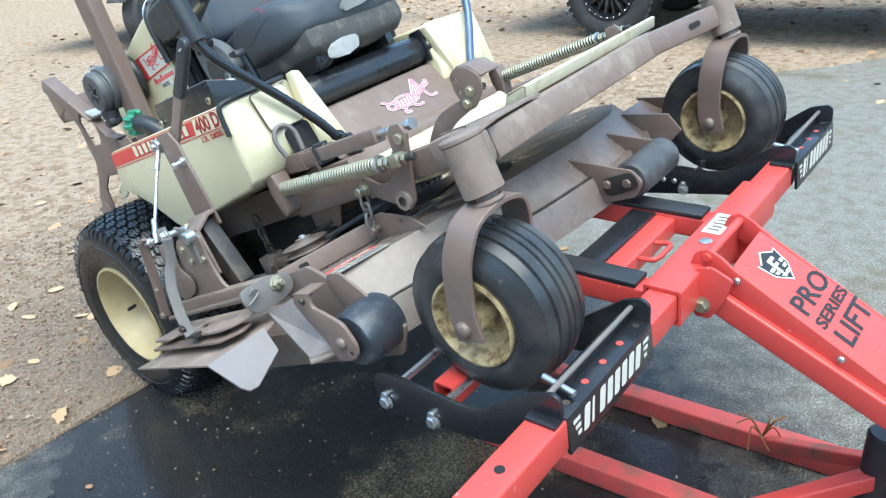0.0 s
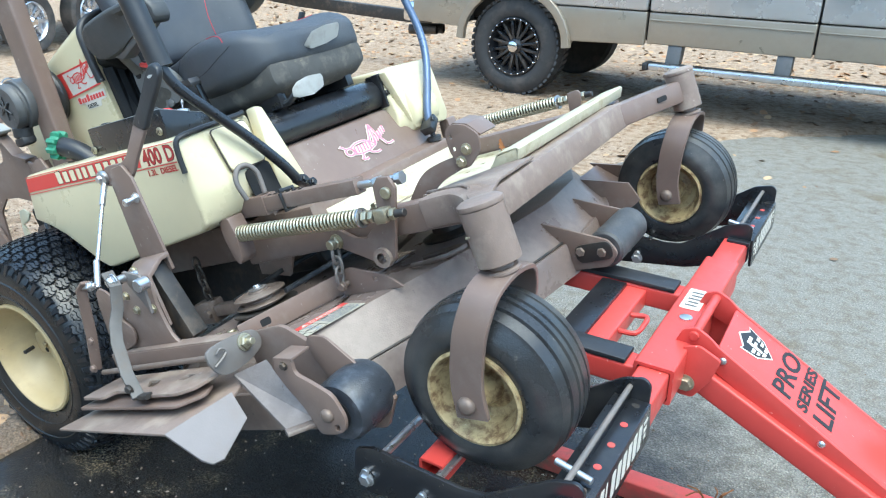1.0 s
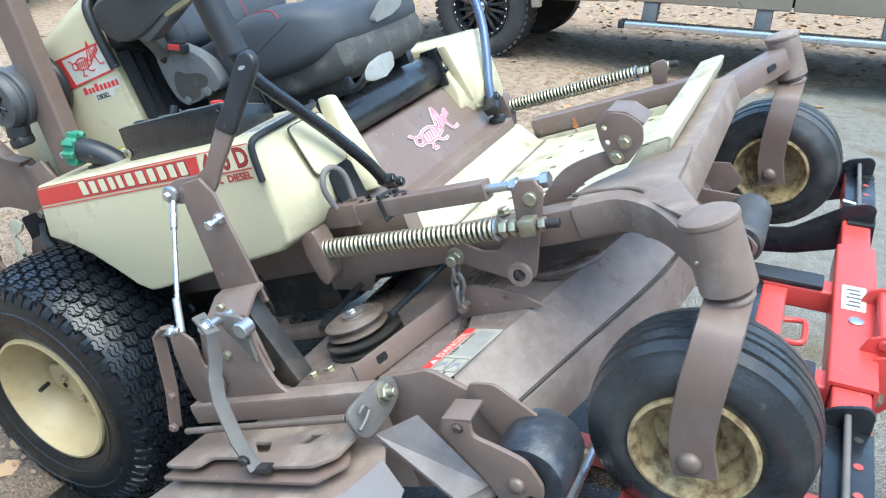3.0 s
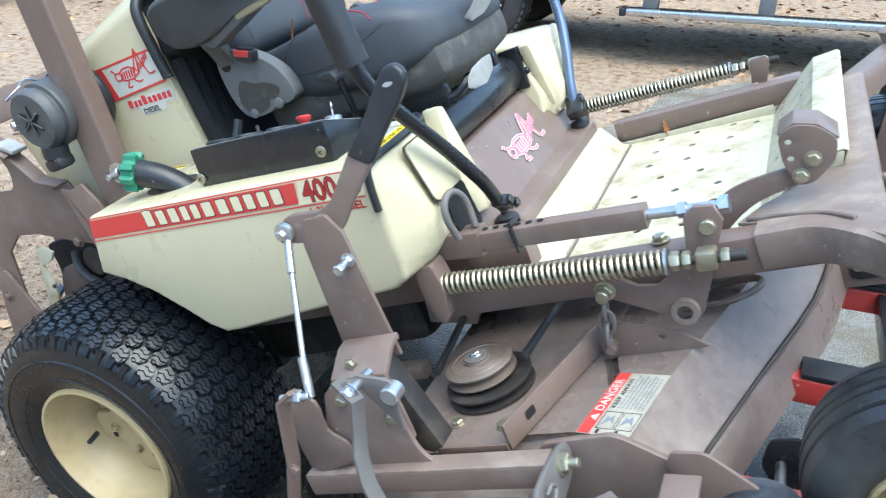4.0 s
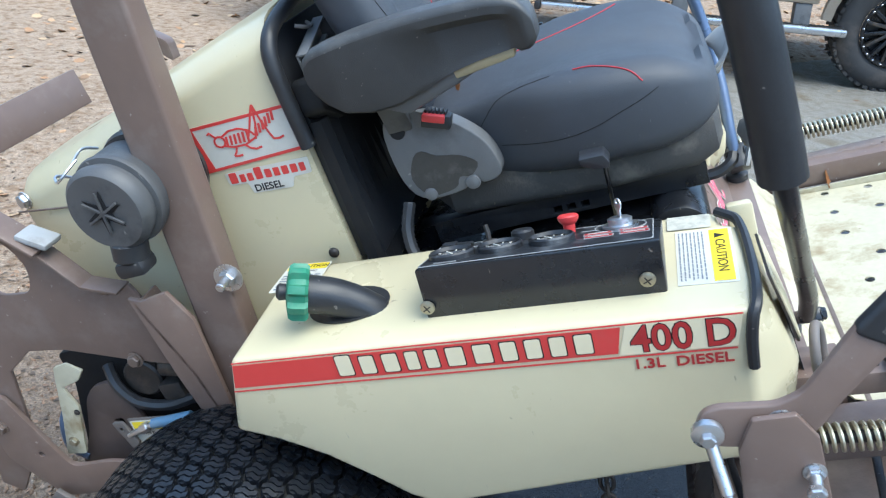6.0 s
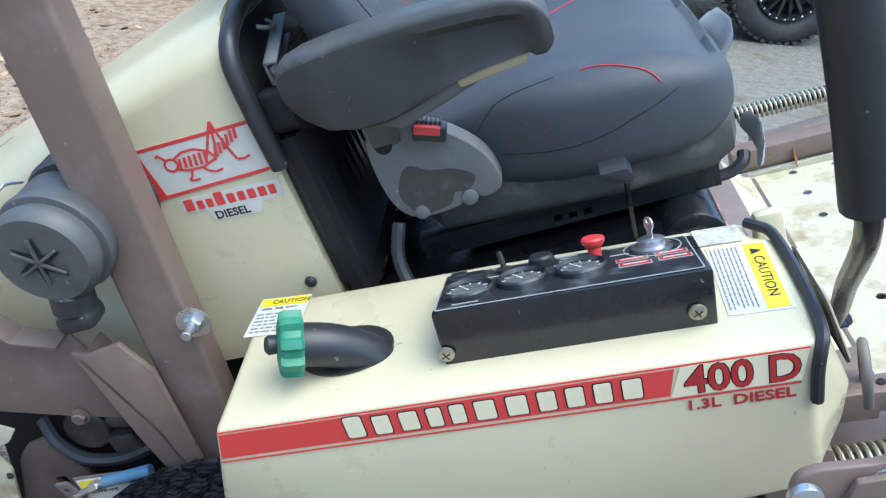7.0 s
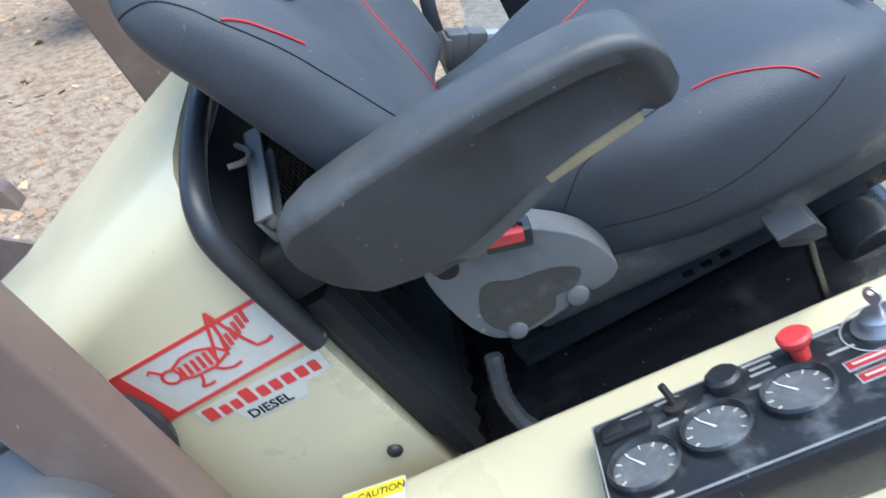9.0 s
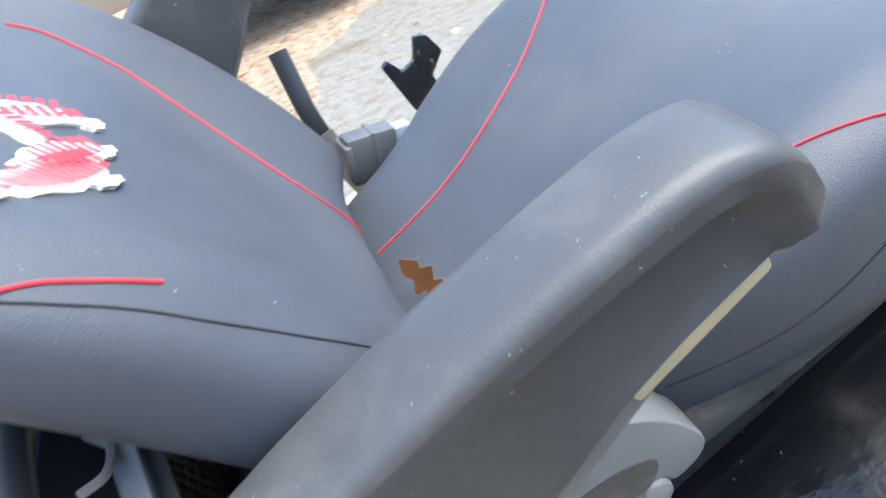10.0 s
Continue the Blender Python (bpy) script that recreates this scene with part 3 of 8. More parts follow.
def tread_lugs(radius, half, centre, count=31):
    """Honeycomb turf lugs with wavy ridges, round a tyre whose axle runs along y."""
    verts, faces = [], []
    side = 2 * math.pi * radius / count / 3
    high = math.sqrt(3) * side
    rows = int(2 * half / (high / 2))

    def put(a, w, drop):
        rr = radius - drop - 0.026 * (abs(w) / half) ** 3.0
        verts.append((centre[0] + rr * math.cos(a), centre[1] + w, centre[2] + rr * math.sin(a)))
        return len(verts) - 1

    for r in range(rows):
        w0 = -half + high / 2 + (2 * half - high) * r / (rows - 1)
        for k in range(count):
            a0 = (k + 0.5 * (r % 2)) * 2 * math.pi / count
            top_at, low_at, cut_at = 0.85, 0.94, 0.0045
            hexa = [(0.92, 0.0), (0.52, 0.46), (0.18, 0.37), (-0.18, 0.50), (-0.52, 0.42), (-0.92, 0.0), (-0.52, -0.46), (-0.18, -0.37), (0.18, -0.50), (0.52, -0.42)]
            top = [put(a0 + u * side * top_at / radius, w0 + v * high * top_at, cut_at) for u, v in hexa]
            low = [put(a0 + u * side * low_at / radius, w0 + v * high * low_at, 0.017) for u, v in hexa]
            faces.append(top)
            faces += [(low[i], low[(i + 1) % 10], top[(i + 1) % 10], top[i]) for i in range(10)]
            for v0, v1 in ((-0.365, -0.165), (-0.095, 0.095), (0.165, 0.365)):
                reach = 0.80 - max(abs(v0), abs(v1)) * 0.98
                ring_a, ring_b = [], []
                for i in range(7):
                    u = reach * (i / 3 - 1)
                    wave = 0.055 * math.sin(u * 7.2)
                    ring_a.append((put(a0 + u * side / radius, w0 + (v0 + wave) * high, 0.0), put(a0 + u * side / radius, w0 + (v0 + wave) * high, 0.005)))
                    ring_b.append((put(a0 + u * side / radius, w0 + (v1 + wave) * high, 0.0), put(a0 + u * side / radius, w0 + (v1 + wave) * high, 0.005)))
                for i in range(6):
                    faces.append((ring_a[i][0], ring_a[i + 1][0], ring_b[i + 1][0], ring_b[i][0]))
                    faces.append((ring_a[i][1], ring_a[i + 1][1], ring_a[i + 1][0], ring_a[i][0]))
                    faces.append((ring_b[i][0], ring_b[i + 1][0], ring_b[i + 1][1], ring_b[i][1]))
                for e in (0, 6):
                    faces.append((ring_a[e][0], ring_b[e][0], ring_b[e][1], ring_a[e][1]))
    for s in (-1, 1):  # shoulder bars, long and short in turn
        for k in range(count * 2):
            a = (k + 0.25) * math.pi / count
            long = 0.052 if k % 2 else 0.044
            q = []
            for da, drop, w in ((-0.26, 0.026, half - 0.005), (0.26, 0.026, half - 0.005), (0.16, long, half + 0.0055), (-0.16, long, half + 0.0055),
                                (-0.36, 0.032, half - 0.021), (0.36, 0.032, half - 0.021), (0.30, long + 0.014, half + 0.002), (-0.30, long + 0.014, half + 0.002)):
                aa, rr = a + da * math.pi / count, radius - drop
                verts.append((centre[0] + rr * math.cos(aa), centre[1] + s * w, centre[2] + rr * math.sin(aa)))
                q.append(len(verts) - 1)
            faces += [tuple(q[i] for i in f) for f in ((0, 1, 2, 3), (0, 1, 5, 4), (1, 2, 6, 5), (2, 3, 7, 6), (3, 0, 4, 7))]
    bm = bmesh.new()
    bvs = [bm.verts.new(v) for v in verts]
    for f in faces:
        bm.faces.new([bvs[i] for i in f])
    bmesh.ops.recalc_face_normals(bm, faces=bm.faces)
    return bm


def drive_wheel(cy, out):
    """A 26 inch turf wheel; out is the side (along y) to which its dish is open."""
    c = (0, cy, 0.33)
    R, H = 0.328, 0.140
    w = part("drive_wheel", lathe([(0.052, -0.05), (0.06, -0.05), (0.06, 0.03), (0.052, 0.034)], c, (0, out, 0), 20), DARK_STEEL, mower, "wide turf drive wheel with a cream rim")
    prof = [(0.158, -H + 0.022), (0.175, -H + 0.004), (0.20, -H - 0.008), (0.235, -H - 0.014), (0.265, -H - 0.010), (0.288, -H + 0.002), (0.304, -H + 0.020), (0.3105, -H * 0.6),
            (0.3125, 0), (0.3105, H * 0.6), (0.304, H - 0.020), (0.288, H - 0.002), (0.265, H + 0.010), (0.235, H + 0.014), (0.20, H + 0.008), (0.175, H - 0.004), (0.158, H - 0.022)]
    tyre = part("tyre", lathe(prof, c, (0, out, 0), 72, cap=False), RUBBER, w, "black turf tyre, wet on the tread")
    tagged(part("tread", tread_lugs(R, 0.141, c), TREAD, tyre), kind="stuff")
    bead = joined(*(lathe([(r - 0.003, h), (r, h + 0.003), (r + 0.003, h)], c, (0, out, 0), 72, cap=False) for r, h in ((0.205, H + 0.0075), (0.25, H + 0.0115))))
    part("sidewall_ribs", bead, RUBBER, tyre)
    rim = [(0.172, H - 0.006), (0.170, H + 0.001), (0.163, H + 0.002), (0.158, H - 0.006), (0.152, H - 0.022), (0.146, H - 0.05), (0.140, H - 0.056), (0.128, H - 0.105), (0.124, H - 0.118),
           (0.112, H - 0.124), (0.085, H - 0.115), (0.07, H - 0.112), (0.05, H - 0.112)]
    part("rim", lathe(rim, c, (0, out, 0), 64, cap=False), RIM_CREAM, w, "cream steel rim, rusty at the lip")
    back = [(0.172, -H + 0.006), (0.160, -H), (0.146, -H + 0.04), (0.14, H - 0.056)]
    part("rim_back", lathe(back, c, (0, out, 0), 48, cap=False), RIM_CREAM, w)
    lobes = [((0.096 + 0.024 * math.tanh(3 * math.cos(4 * a + 0.6))) * math.cos(a), (0.096 + 0.024 * math.tanh(3 * math.cos(4 * a + 0.6))) * math.sin(a)) for a in (2 * math.pi * i / 64 for i in range(64))]
    part("hub_plate", placed(prism(lobes, "z", 0, 0.016, 0.004), Matrix.Translation((c[0], c[1] + out * (H - 0.112), c[2])) @ frame_of((0, out, 0))), RIM_CREAM, w, "lobed cream wheel disc")
    for k in range(4):
        a = 0.15 + k * math.pi / 2
        part("disc_hole", lathe([(0.008, 0), (0.008, 0.001)], (0.078 * math.cos(a), cy + out * (H - 0.0955), 0.33 + 0.078 * math.sin(a)), (0, out, 0), 14), BLACK_CLOTH, w)
    for k in range(5):
        a = 0.5 + k * 2 * math.pi / 5
        part("lug_bolt", bolt((0.062 * math.cos(a), cy + out * (H - 0.095), 0.33 + 0.062 * math.sin(a)), (0, out, 0), 0.010), RIM_RUST, w)
    part("valve", rod((-0.105, cy + out * (H - 0.075), 0.34), (-0.098, cy + out * (H - 0.042), 0.338), 0.006), BLACK_PLASTIC, w)
    return w


drive_wheel(-0.385, -1)
drive_wheel(2 * YC + 0.385, 1)
part("axle_housing", joined(rod((0, -0.24, 0.33), (0, 0.46, 0.33), 0.06, 20), box(-0.16, 0.16, -0.10, 0.32, 0.24, 0.46, 0.02)), DARK_STEEL, mower)


def caster(sx, sy):
    """A caster: stem in its sleeve, a strap fork over a ribbed tyre. sx, sy: where the stem stands."""
    c = (sx - 0.091, sy, 0.163)
    w = part("caster_wheel", lathe([(0.008, -0.105), (0.012, -0.1), (0.012, 0.1), (0.008, 0.105)], c, (0, 1, 0), 16), DARK_STEEL, mower, "front caster with a ribbed tyre and a rusty cream rim")
    R, H = 0.165, 0.080
    prof = [(0.080, -H + 0.018), (0.092, -H + 0.004), (0.110, -H - 0.003), (0.130, -H + 0.002), (0.146, -H + 0.016)]
    crown = [(-0.060, 0.1555), (-0.040, 0.1615), (-0.038, 0.1575), (-0.034, 0.1575), (-0.032, 0.1630), (-0.013, 0.1648), (-0.011, 0.1605), (-0.007, 0.1605), (-0.005, 0.1652)]
    prof += [(r, h) for h, r in crown] + [(r, -h) for h, r in reversed(crown)] + [(r, -h) for r, h in reversed(prof)]
    part("tyre", lathe(prof, c, (0, -1, 0), 64, cap=False), CASTER_RUBBER, w, "smooth black ribbed tyre, scuffed")
    rim = [(0.092, H - 0.004), (0.091, H + 0.002), (0.086, H + 0.003), (0.081, H - 0.006), (0.078, H - 0.022), (0.070, H - 0.030), (0.064, H - 0.052), (0.050, H - 0.058), (0.034, H - 0.050), (0.026, H - 0.02), (0.024, H + 0.002), (0.012, H + 0.002)]
    part("rim", lathe(rim, c, (0, -1, 0), 48, cap=False), RIM_RUST, w, "cream rim, worn and rusty")
    part("rim_far_side", lathe(rim, c, (0, 1, 0), 48, cap=False), RIM_RUST, w)
    e = 0.096
    path = [(c[0], sy - e, 0.135), (c[0] + 0.012, sy - e, 0.20), (c[0] + 0.045, sy - e, 0.275), (c[0] + 0.068, sy - e + 0.012, 0.318), (c[0] + 0.082, sy - 0.06, 0.345), (sx - 0.004, sy, 0.356),
            (c[0] + 0.082, sy + 0.06, 0.345), (c[0] + 0.068, sy + e - 0.012, 0.318), (c[0] + 0.045, sy + e, 0.275), (c[0] + 0.012, sy + e, 0.20), (c[0], sy + e, 0.135)]
    pts = smooth_path(path, 5)
    bm = bmesh.new()
    rows = []
    for i, q in enumerate(pts):
        d = (pts[min(i + 1, len(pts) - 1)] - pts[max(i - 1, 0)]).normalized()
        lean = Vector((0.95, 0, -0.30)).normalized()
        side = (lean - d * lean.dot(d)).normalized()
        nn = d.cross(side)
        rows.append([bm.verts.new(q + side * u + nn * v) for u, v in ((-0.031, -0.005), (0.031, -0.005), (0.031, 0.005), (-0.031, 0.005))])
    for a, b in zip(rows, rows[1:]):
        for j in range(4):
            bm.faces.new((a[j], a[(j + 1) % 4], b[(j + 1) % 4], b[j]))
    bm.faces.new(rows[0][::-1])
    bm.faces.new(rows[-1])
    bmesh.ops.recalc_face_normals(bm, faces=bm.faces)
    soften(bm, 0.0015, 1)
    fork = part("fork", bm, BROWN, w, "brown strap fork")
    part("axle_bolt", carriage((c[0], sy - e - 0.005, c[2]), (0, -1, 0), 0.017), RUST_STEEL, fork)
    part("axle_nut", bolt((c[0], sy + e + 0.005, c[2]), (0, 1, 0), 0.014), RUST_STEEL, fork)
    part("stem", joined(rod((sx, sy, 0.345), (sx, sy, 0.40), 0.021, 16), rod((sx, sy, 0.352), (sx, sy, 0.362), 0.032, 16)), BROWN_DUSTY, w)
    part("sleeve", lathe([(0.036, 0), (0.039, 0.002), (0.039, 0.098), (0.037, 0.1)], (sx, sy, 0.372), (0, 0, 1), 28), BROWN_DUSTY, w, "thick steel sleeve, paint worn to primer")
    part("cap", lathe([(0.040, 0), (0.041, 0.003), (0.040, 0.008), (0.033, 0.012), (0.012, 0.013)], (sx, sy, 0.472), (0, 0, 1), 28), BROWN_DUSTY, w)
    part("grease_nipple", rod((sx - 0.02, sy - 0.034, 0.43), (sx - 0.022, sy - 0.040, 0.432), 0.0025), YELLOW_ZINC, w)
    return w


caster(1.615, -0.475)
caster(1.612, 0.660)

part("main_frame", bar([(-0.05, -0.175, 0.470), (0.96, -0.175, 0.452)], 0.05, 0.10, bevel=0.008), BROWN, mower, "brown main frame channel under the cover")
part("main_frame_far", bar([(-0.05, 2 * YC + 0.175, 0.470), (0.86, 2 * YC + 0.175, 0.454)], 0.05, 0.10, bevel=0.008), BROWN, mower)
# stand-in for hidden running gear, added to keep light from under the machine
part("transmission", joined(box(0.14, 0.62, -0.10, 0.32, 0.26, 0.50, 0.03), rod((0.62, -0.02, 0.36), (0.80, -0.02, 0.36), 0.06, 20)), DARK_STEEL, mower, "unseen dark block added under the frame to stop light")

# ---- front frame ----
frame_part = part("deck_carrier", bar([(0.80, -0.272, 0.442), (1.34, -0.272, 0.436), (1.46, -0.272, 0.434)], 0.05, 0.062, bevel=0.008), BROWN, mower, "brown square-tube front frame")
part("far_rail", bar([(0.96, 0.553, 0.440), (1.46, 0.553, 0.430)], 0.05, 0.056, bevel=0.012), BROWN, frame_part)
part("cross_tube", bar([(1.495, -0.30, 0.425), (1.495, 0.42, 0.433)], 0.065, 0.066, bevel=0.008), BROWN_DUSTY, frame_part, "brown cross tube, dusty on top")
part("caster_arm", bar([(1.36, -0.272, 0.440), (1.45, -0.285, 0.442), (1.53, -0.35, 0.436), (1.60, -0.455, 0.425)], 0.058, 0.064, curve=5, bevel=0.012), BROWN_DUSTY, frame_part, "curved caster arm, paint worn")
part("caster_arm", bar([(1.495, 0.40, 0.432), (1.52, 0.46, 0.432), (1.60, 0.645, 0.425)], 0.055, 0.060, curve=4, bevel=0.010), BROWN, frame_part, "straight caster arm with a slot")
part("arm_slot", placed(prism(rounded(rect(-0.018, 0.018, -0.007, 0.007), 0.007), "z", -0.001, 0.0015, 0), axes((1.589, 0.545, 0.430), (0.40, 0.9, -0.01), (0, 0, 1))), BLACK_CLOTH, frame_part)
gusset = prism([(1.33, -0.245), (1.365, -0.19), (1.46, -0.10), (1.525, -0.10), (1.53, -0.26), (1.60, -0.43), (1.575, -0.44), (1.50, -0.34), (1.45, -0.29)], "z", 0.464, 0.470, 0.001)
part("gusset", gusset, BROWN_DUSTY, frame_part, "welded gusset plate with dried grass")
part("weld_bead", tube([(1.345, -0.245, 0.473), (1.44, -0.27, 0.474), (1.49, -0.31, 0.474)], 0.004, 6, 4), RUST_STEEL, frame_part)

# ---- foot deck ----
def foot_plate():
    """A perforated floor that turns up into a toe board."""
    y0, y1 = -0.20, 0.520
    holes = []
    for j in range(8):
        y = -0.13 + 0.09 * j
        for i in range(3 if j not in (1, 4) else 2):
            x = 1.072 + 0.0855 * i + (0.041 if j in (1, 4) else 0.0)
            if y < y1 - 0.015:
                holes.append(ring(x, y, 0.0088, 10))
    holes.append(ring(1.296, 0.482, 0.0088, 10))
    floor = prism(rect(0.985, 1.338, y0, y1), "z", 0, 0.003, 0, holes)
    for v in floor.verts:
        v.co.z += 0.405 + (v.co.x - 0.985) * -0.04
    return floor


floor_part = part("foot_plate", foot_plate(), CREAM_WORN, mower, "cream perforated footplate, dirty and scuffed")
th = [ring(0.035, y, 0.0085, 10, 0.75, 1.0) for y in (0.505, 0.415, 0.24, 0.145, 0.05, -0.04)]
th += [ring(0.103, y, 0.0085, 10, 0.75, 1.0) for y in (0.460, 0.365, 0.200, 0.110, 0.015)]
toe_m = axes((1.335, 0.0, 0.391), (0.105, 0, 0.099), (0, 1, 0))
part("toe_board", placed(prism(rect(0, 0.132, -0.085, 0.548), "z", 0, 0.003, 0, th), toe_m), CREAM_WORN, floor_part, "cream toe board with oval holes")
part("toe_board_lip", bent([(1.427, 0.4815), (1.437, 0.4915), (1.486, 0.4950), (1.492, 0.490), (1.481, 0.466)], "y", -0.090, 0.548, 0.003), CREAM_WORN, floor_part, "folded lip of the toe board")
part("toe_board_end", prism([(1.394, 0.446), (1.434, 0.4855), (1.486, 0.4920), (1.479, 0.468)], "y", -0.0895, -0.0865, 0.0008), CREAM_WORN, floor_part, "folded end of the lip")
# a thin dark bar that draws the shadow in the fold
part("floor_dirt_line", bar([(0.992, -0.18, 0.407), (0.992, 0.51, 0.407)], 0.008, 0.003), RUST_STEEL, floor_part, "dark strip for the shadow line along the fold")
part("rear_upstand", bent([(0.985, 0.408), (0.972, 0.412), (0.930, 0.468), (0.905, 0.474)], "y", -0.18, 0.515, 0.003), CREAM_WORN, floor_part, "cream upstand behind the footplate")
part("side_upstand", box(0.985, 1.336, 0.516, 0.520, 0.393, 0.416, 0.001), CREAM_WORN, floor_part)
part("side_upstand", box(0.985, 1.30, -0.203, -0.199, 0.385, 0.412, 0.001), CREAM_WORN, floor_part)

# ---- pedal bracket beside the toe board ----
brk = part("toe_bracket", prism(rounded([(1.408, 0.540), (1.410, 0.580), (1.434, 0.590), (1.464, 0.580), (1.486, 0.555), (1.478, 0.524), (1.442, 0.496), (1.418, 0.498)], 0.010), "y", -0.212, -0.206, 0.001,
                                 [ring(1.422, 0.566, 0.005, 8), ring(1.420, 0.540, 0.005, 8)]), BROWN, mower, "brown drilled bracket with two bolts")
part("arm", prism(smooth_outline([(1.236, 0.410), (1.252, 0.446), (1.300, 0.494), (1.345, 0.516), (1.425, 0.524), (1.436, 0.502), (1.360, 0.480), (1.310, 0.446), (1.275, 0.405)]), "y", -0.205, -0.198, 0.001), BROWN, brk)
part("top_flange", bent([(1.409, 0.580), (1.434, 0.592), (1.465, 0.582), (1.488, 0.555)], "y", -0.206, -0.140, 0.005), BROWN, brk)
for bx, bz in ((1.449, 0.534), (1.428, 0.512)):
    part("bolt", bolt((bx, -0.212, bz), (0, -1, 0), 0.010), YELLOW_ZINC, brk)

# ---- right side cover ----
SIDE = [(0.187, 0.808), (0.520, 0.781), (0.862, 0.752), (0.878, 0.70), (0.896, 0.622), (0.888, 0.580), (0.855, 0.548), (0.815, 0.533), (0.62, 0.522), (0.42, 0.509), (0.386, 0.509), (0.352, 0.530), (0.31, 0.572),
        (0.255, 0.622), (0.195, 0.662), (0.137, 0.690)]


FRONT = 2, 3, 4, 5, 6, 7  # the outline's corners on the front
OUTER = (0.853, 0.843, 0.838, 0.840, 0.836, 0.805)  # how far ahead they stand on the outer face
INNER = (0.836, 0.846, 0.860, 0.852, 0.825, 0.790)


def side_cover(out, inn):
    """The tank cover: a shell with rounded edges, its top rising a little inward; the front turns back to a crease along the outer face."""
    rows = []
    for k, front in ((0.0, OUTER), (0.28, None), (0.79, None), (0.86, INNER), (1.0, INNER)):
        ring_of = []
        for i, (x, z) in enumerate(SIDE):
            if front and i in FRONT:
                x = front[FRONT.index(i)]
            ring_of.append((x, out + (inn - out) * k, z + (0.006 * k if z > 0.74 else 0.0)))
        rows.append(ring_of)
    return soften(loft(rows), 0.009, 3)


cover = part("right_side_cover", side_cover(-0.400, -0.162), CREAM, mower, "cream fuel tank cover with a red stripe")
part("left_side_cover", side_cover(2 * YC + 0.400, 2 * YC + 0.162), CREAM, mower, "cream tank cover, far side")
part("edge_trim", tube([(0.838, -0.176, 0.764), (0.850, -0.190, 0.763), (0.860, -0.204, 0.761), (0.864, -0.25, 0.759), (0.863, -0.33, 0.757), (0.858, -0.385, 0.754), (0.851, -0.401, 0.744), (0.845, -0.403, 0.715), (0.841, -0.403, 0.675)], 0.0068, 8, 5), BLACK_PLASTIC, cover, "black rubber edge trim")
inset_m = axes((0.889, -0.300, 0.695), (0, 1, 0), (-0.19, 0, 0.97))
part("front_panel", placed(prism(rounded(rect(-0.026, 0.082, -0.055, 0.050), 0.014), "z", 0, 0.004, 0.0015), inset_m), CREAM, cover, "cream inset cover plate")
part("panel_groove", placed(prism(rounded(rect(-0.0285, 0.0845, -0.0575, 0.0525), 0.015), "z", -0.002, 0.0012, 0, [rounded(rect(-0.0262, 0.0822, -0.0552, 0.0502), 0.014)]), inset_m), DARK_STEEL, cover)
part("opening", placed(prism(rounded([(-0.03, -0.05), (0.055, -0.05), (0.055, 0.035), (0.02, 0.05), (-0.03, 0.028)], 0.01), "z", 0, 0.002, 0), axes((0.897, -0.262, 0.60), (0, 1, 0), (-0.1, 0, 0.99))), BLACK_CLOTH, cover)
wing = part("front_wing", prism([(-0.175, 0.768), (-0.150, 0.762), (-0.095, 0.560), (-0.130, 0.545), (-0.195, 0.56)], "x", 0.850, 0.885, 0.006), CREAM, mower, "cream wing beside the seat box")
part("far_wing", prism([(0.40, 0.760), (0.37, 0.75), (0.43, 0.56), (0.60, 0.545), (0.62, 0.57), (0.615, 0.75)], "x", 0.845, 0.875, 0.008), CREAM, mower, "cream wing, far side")

# ---- stripe ----
def mark_block(w, h, grow=0.0, slant=0.0):
    """One plain block of a maker's mark."""
    bm = prism(rounded(rect(-grow, w + grow, -grow, h + grow), h * 0.10, 2), "z", 0, 0.0005, 0)
    for v in bm.verts:
        v.co.x += v.co.y * slant
    return bm


SM = axes((0.187, -0.4005, 0.806), (0.673, 0, -0.0555), (0, 0, 1))  # along the stripe, from its rear top corner
def lean(x0, x1, y0, y1):
    return [(x0 + y0 * 0.30, y0), (x1 + y0 * 0.20, y0), (x1 + y1 * 0.20, y1), (x0 + y1 * 0.30, y1)]


stripe = part("red_band", flat(lean(0.004, 0.522, -0.043, -0.006), SM, 0.0010), DECAL_RED, cover, "red band with a cream maker's mark")
part("thin_line", flat(lean(0.002, 0.657, -0.0035, -0.0015), SM, 0.0010), DECAL_RED, cover)
part("thin_line", flat(lean(0.002, 0.657, -0.0500, -0.0478), SM, 0.0010), DECAL_RED, cover)
part("number_ground", flat(lean(0.528, 0.657, -0.046, -0.0045), SM, 0.0008), DECAL_CREAM, cover)
xx = 0.148
for k, w in enumerate((0.032, 0.030, 0.031, 0.025, 0.025, 0.034, 0.034, 0.029, 0.029, 0.028, 0.031)):
    h = 0.030 if k == 0 else 0.026
    part("mark_edge", placed(mark_block(w * 0.66, h + 0.0014, 0.0014), SM @ pose(xx + 0.17 * w, -0.0377, 0.0012)), DECAL_BLACK, stripe)
    part("mark_block", placed(mark_block(w * 0.66, h + 0.0014), SM @ pose(xx + 0.17 * w, -0.0377, 0.0018)), DECAL_CREAM, stripe)
    xx += w + 0.0015
words("model_number", "400 D", 0.052, SM @ pose(0.530, -0.0425, 0.0006), DECAL_BLACK, cover, depth=0.0004, wide=0.90, bold=0.0020)
words("model_number", "400 D", 0.052, SM @ pose(0.530, -0.0425, 0.0014), DECAL_DARK_RED, cover, "dark red outlined model number 400 D", depth=0.0004, wide=0.90, bold=0.0006)
words("engine_size", "1.3L  DIESEL", 0.0195, SM @ pose(0.528, -0.0675, 0.0006), DECAL_DARK_RED, cover, "small red lettering", depth=0.0003, wide=1.12, bold=0.0004)

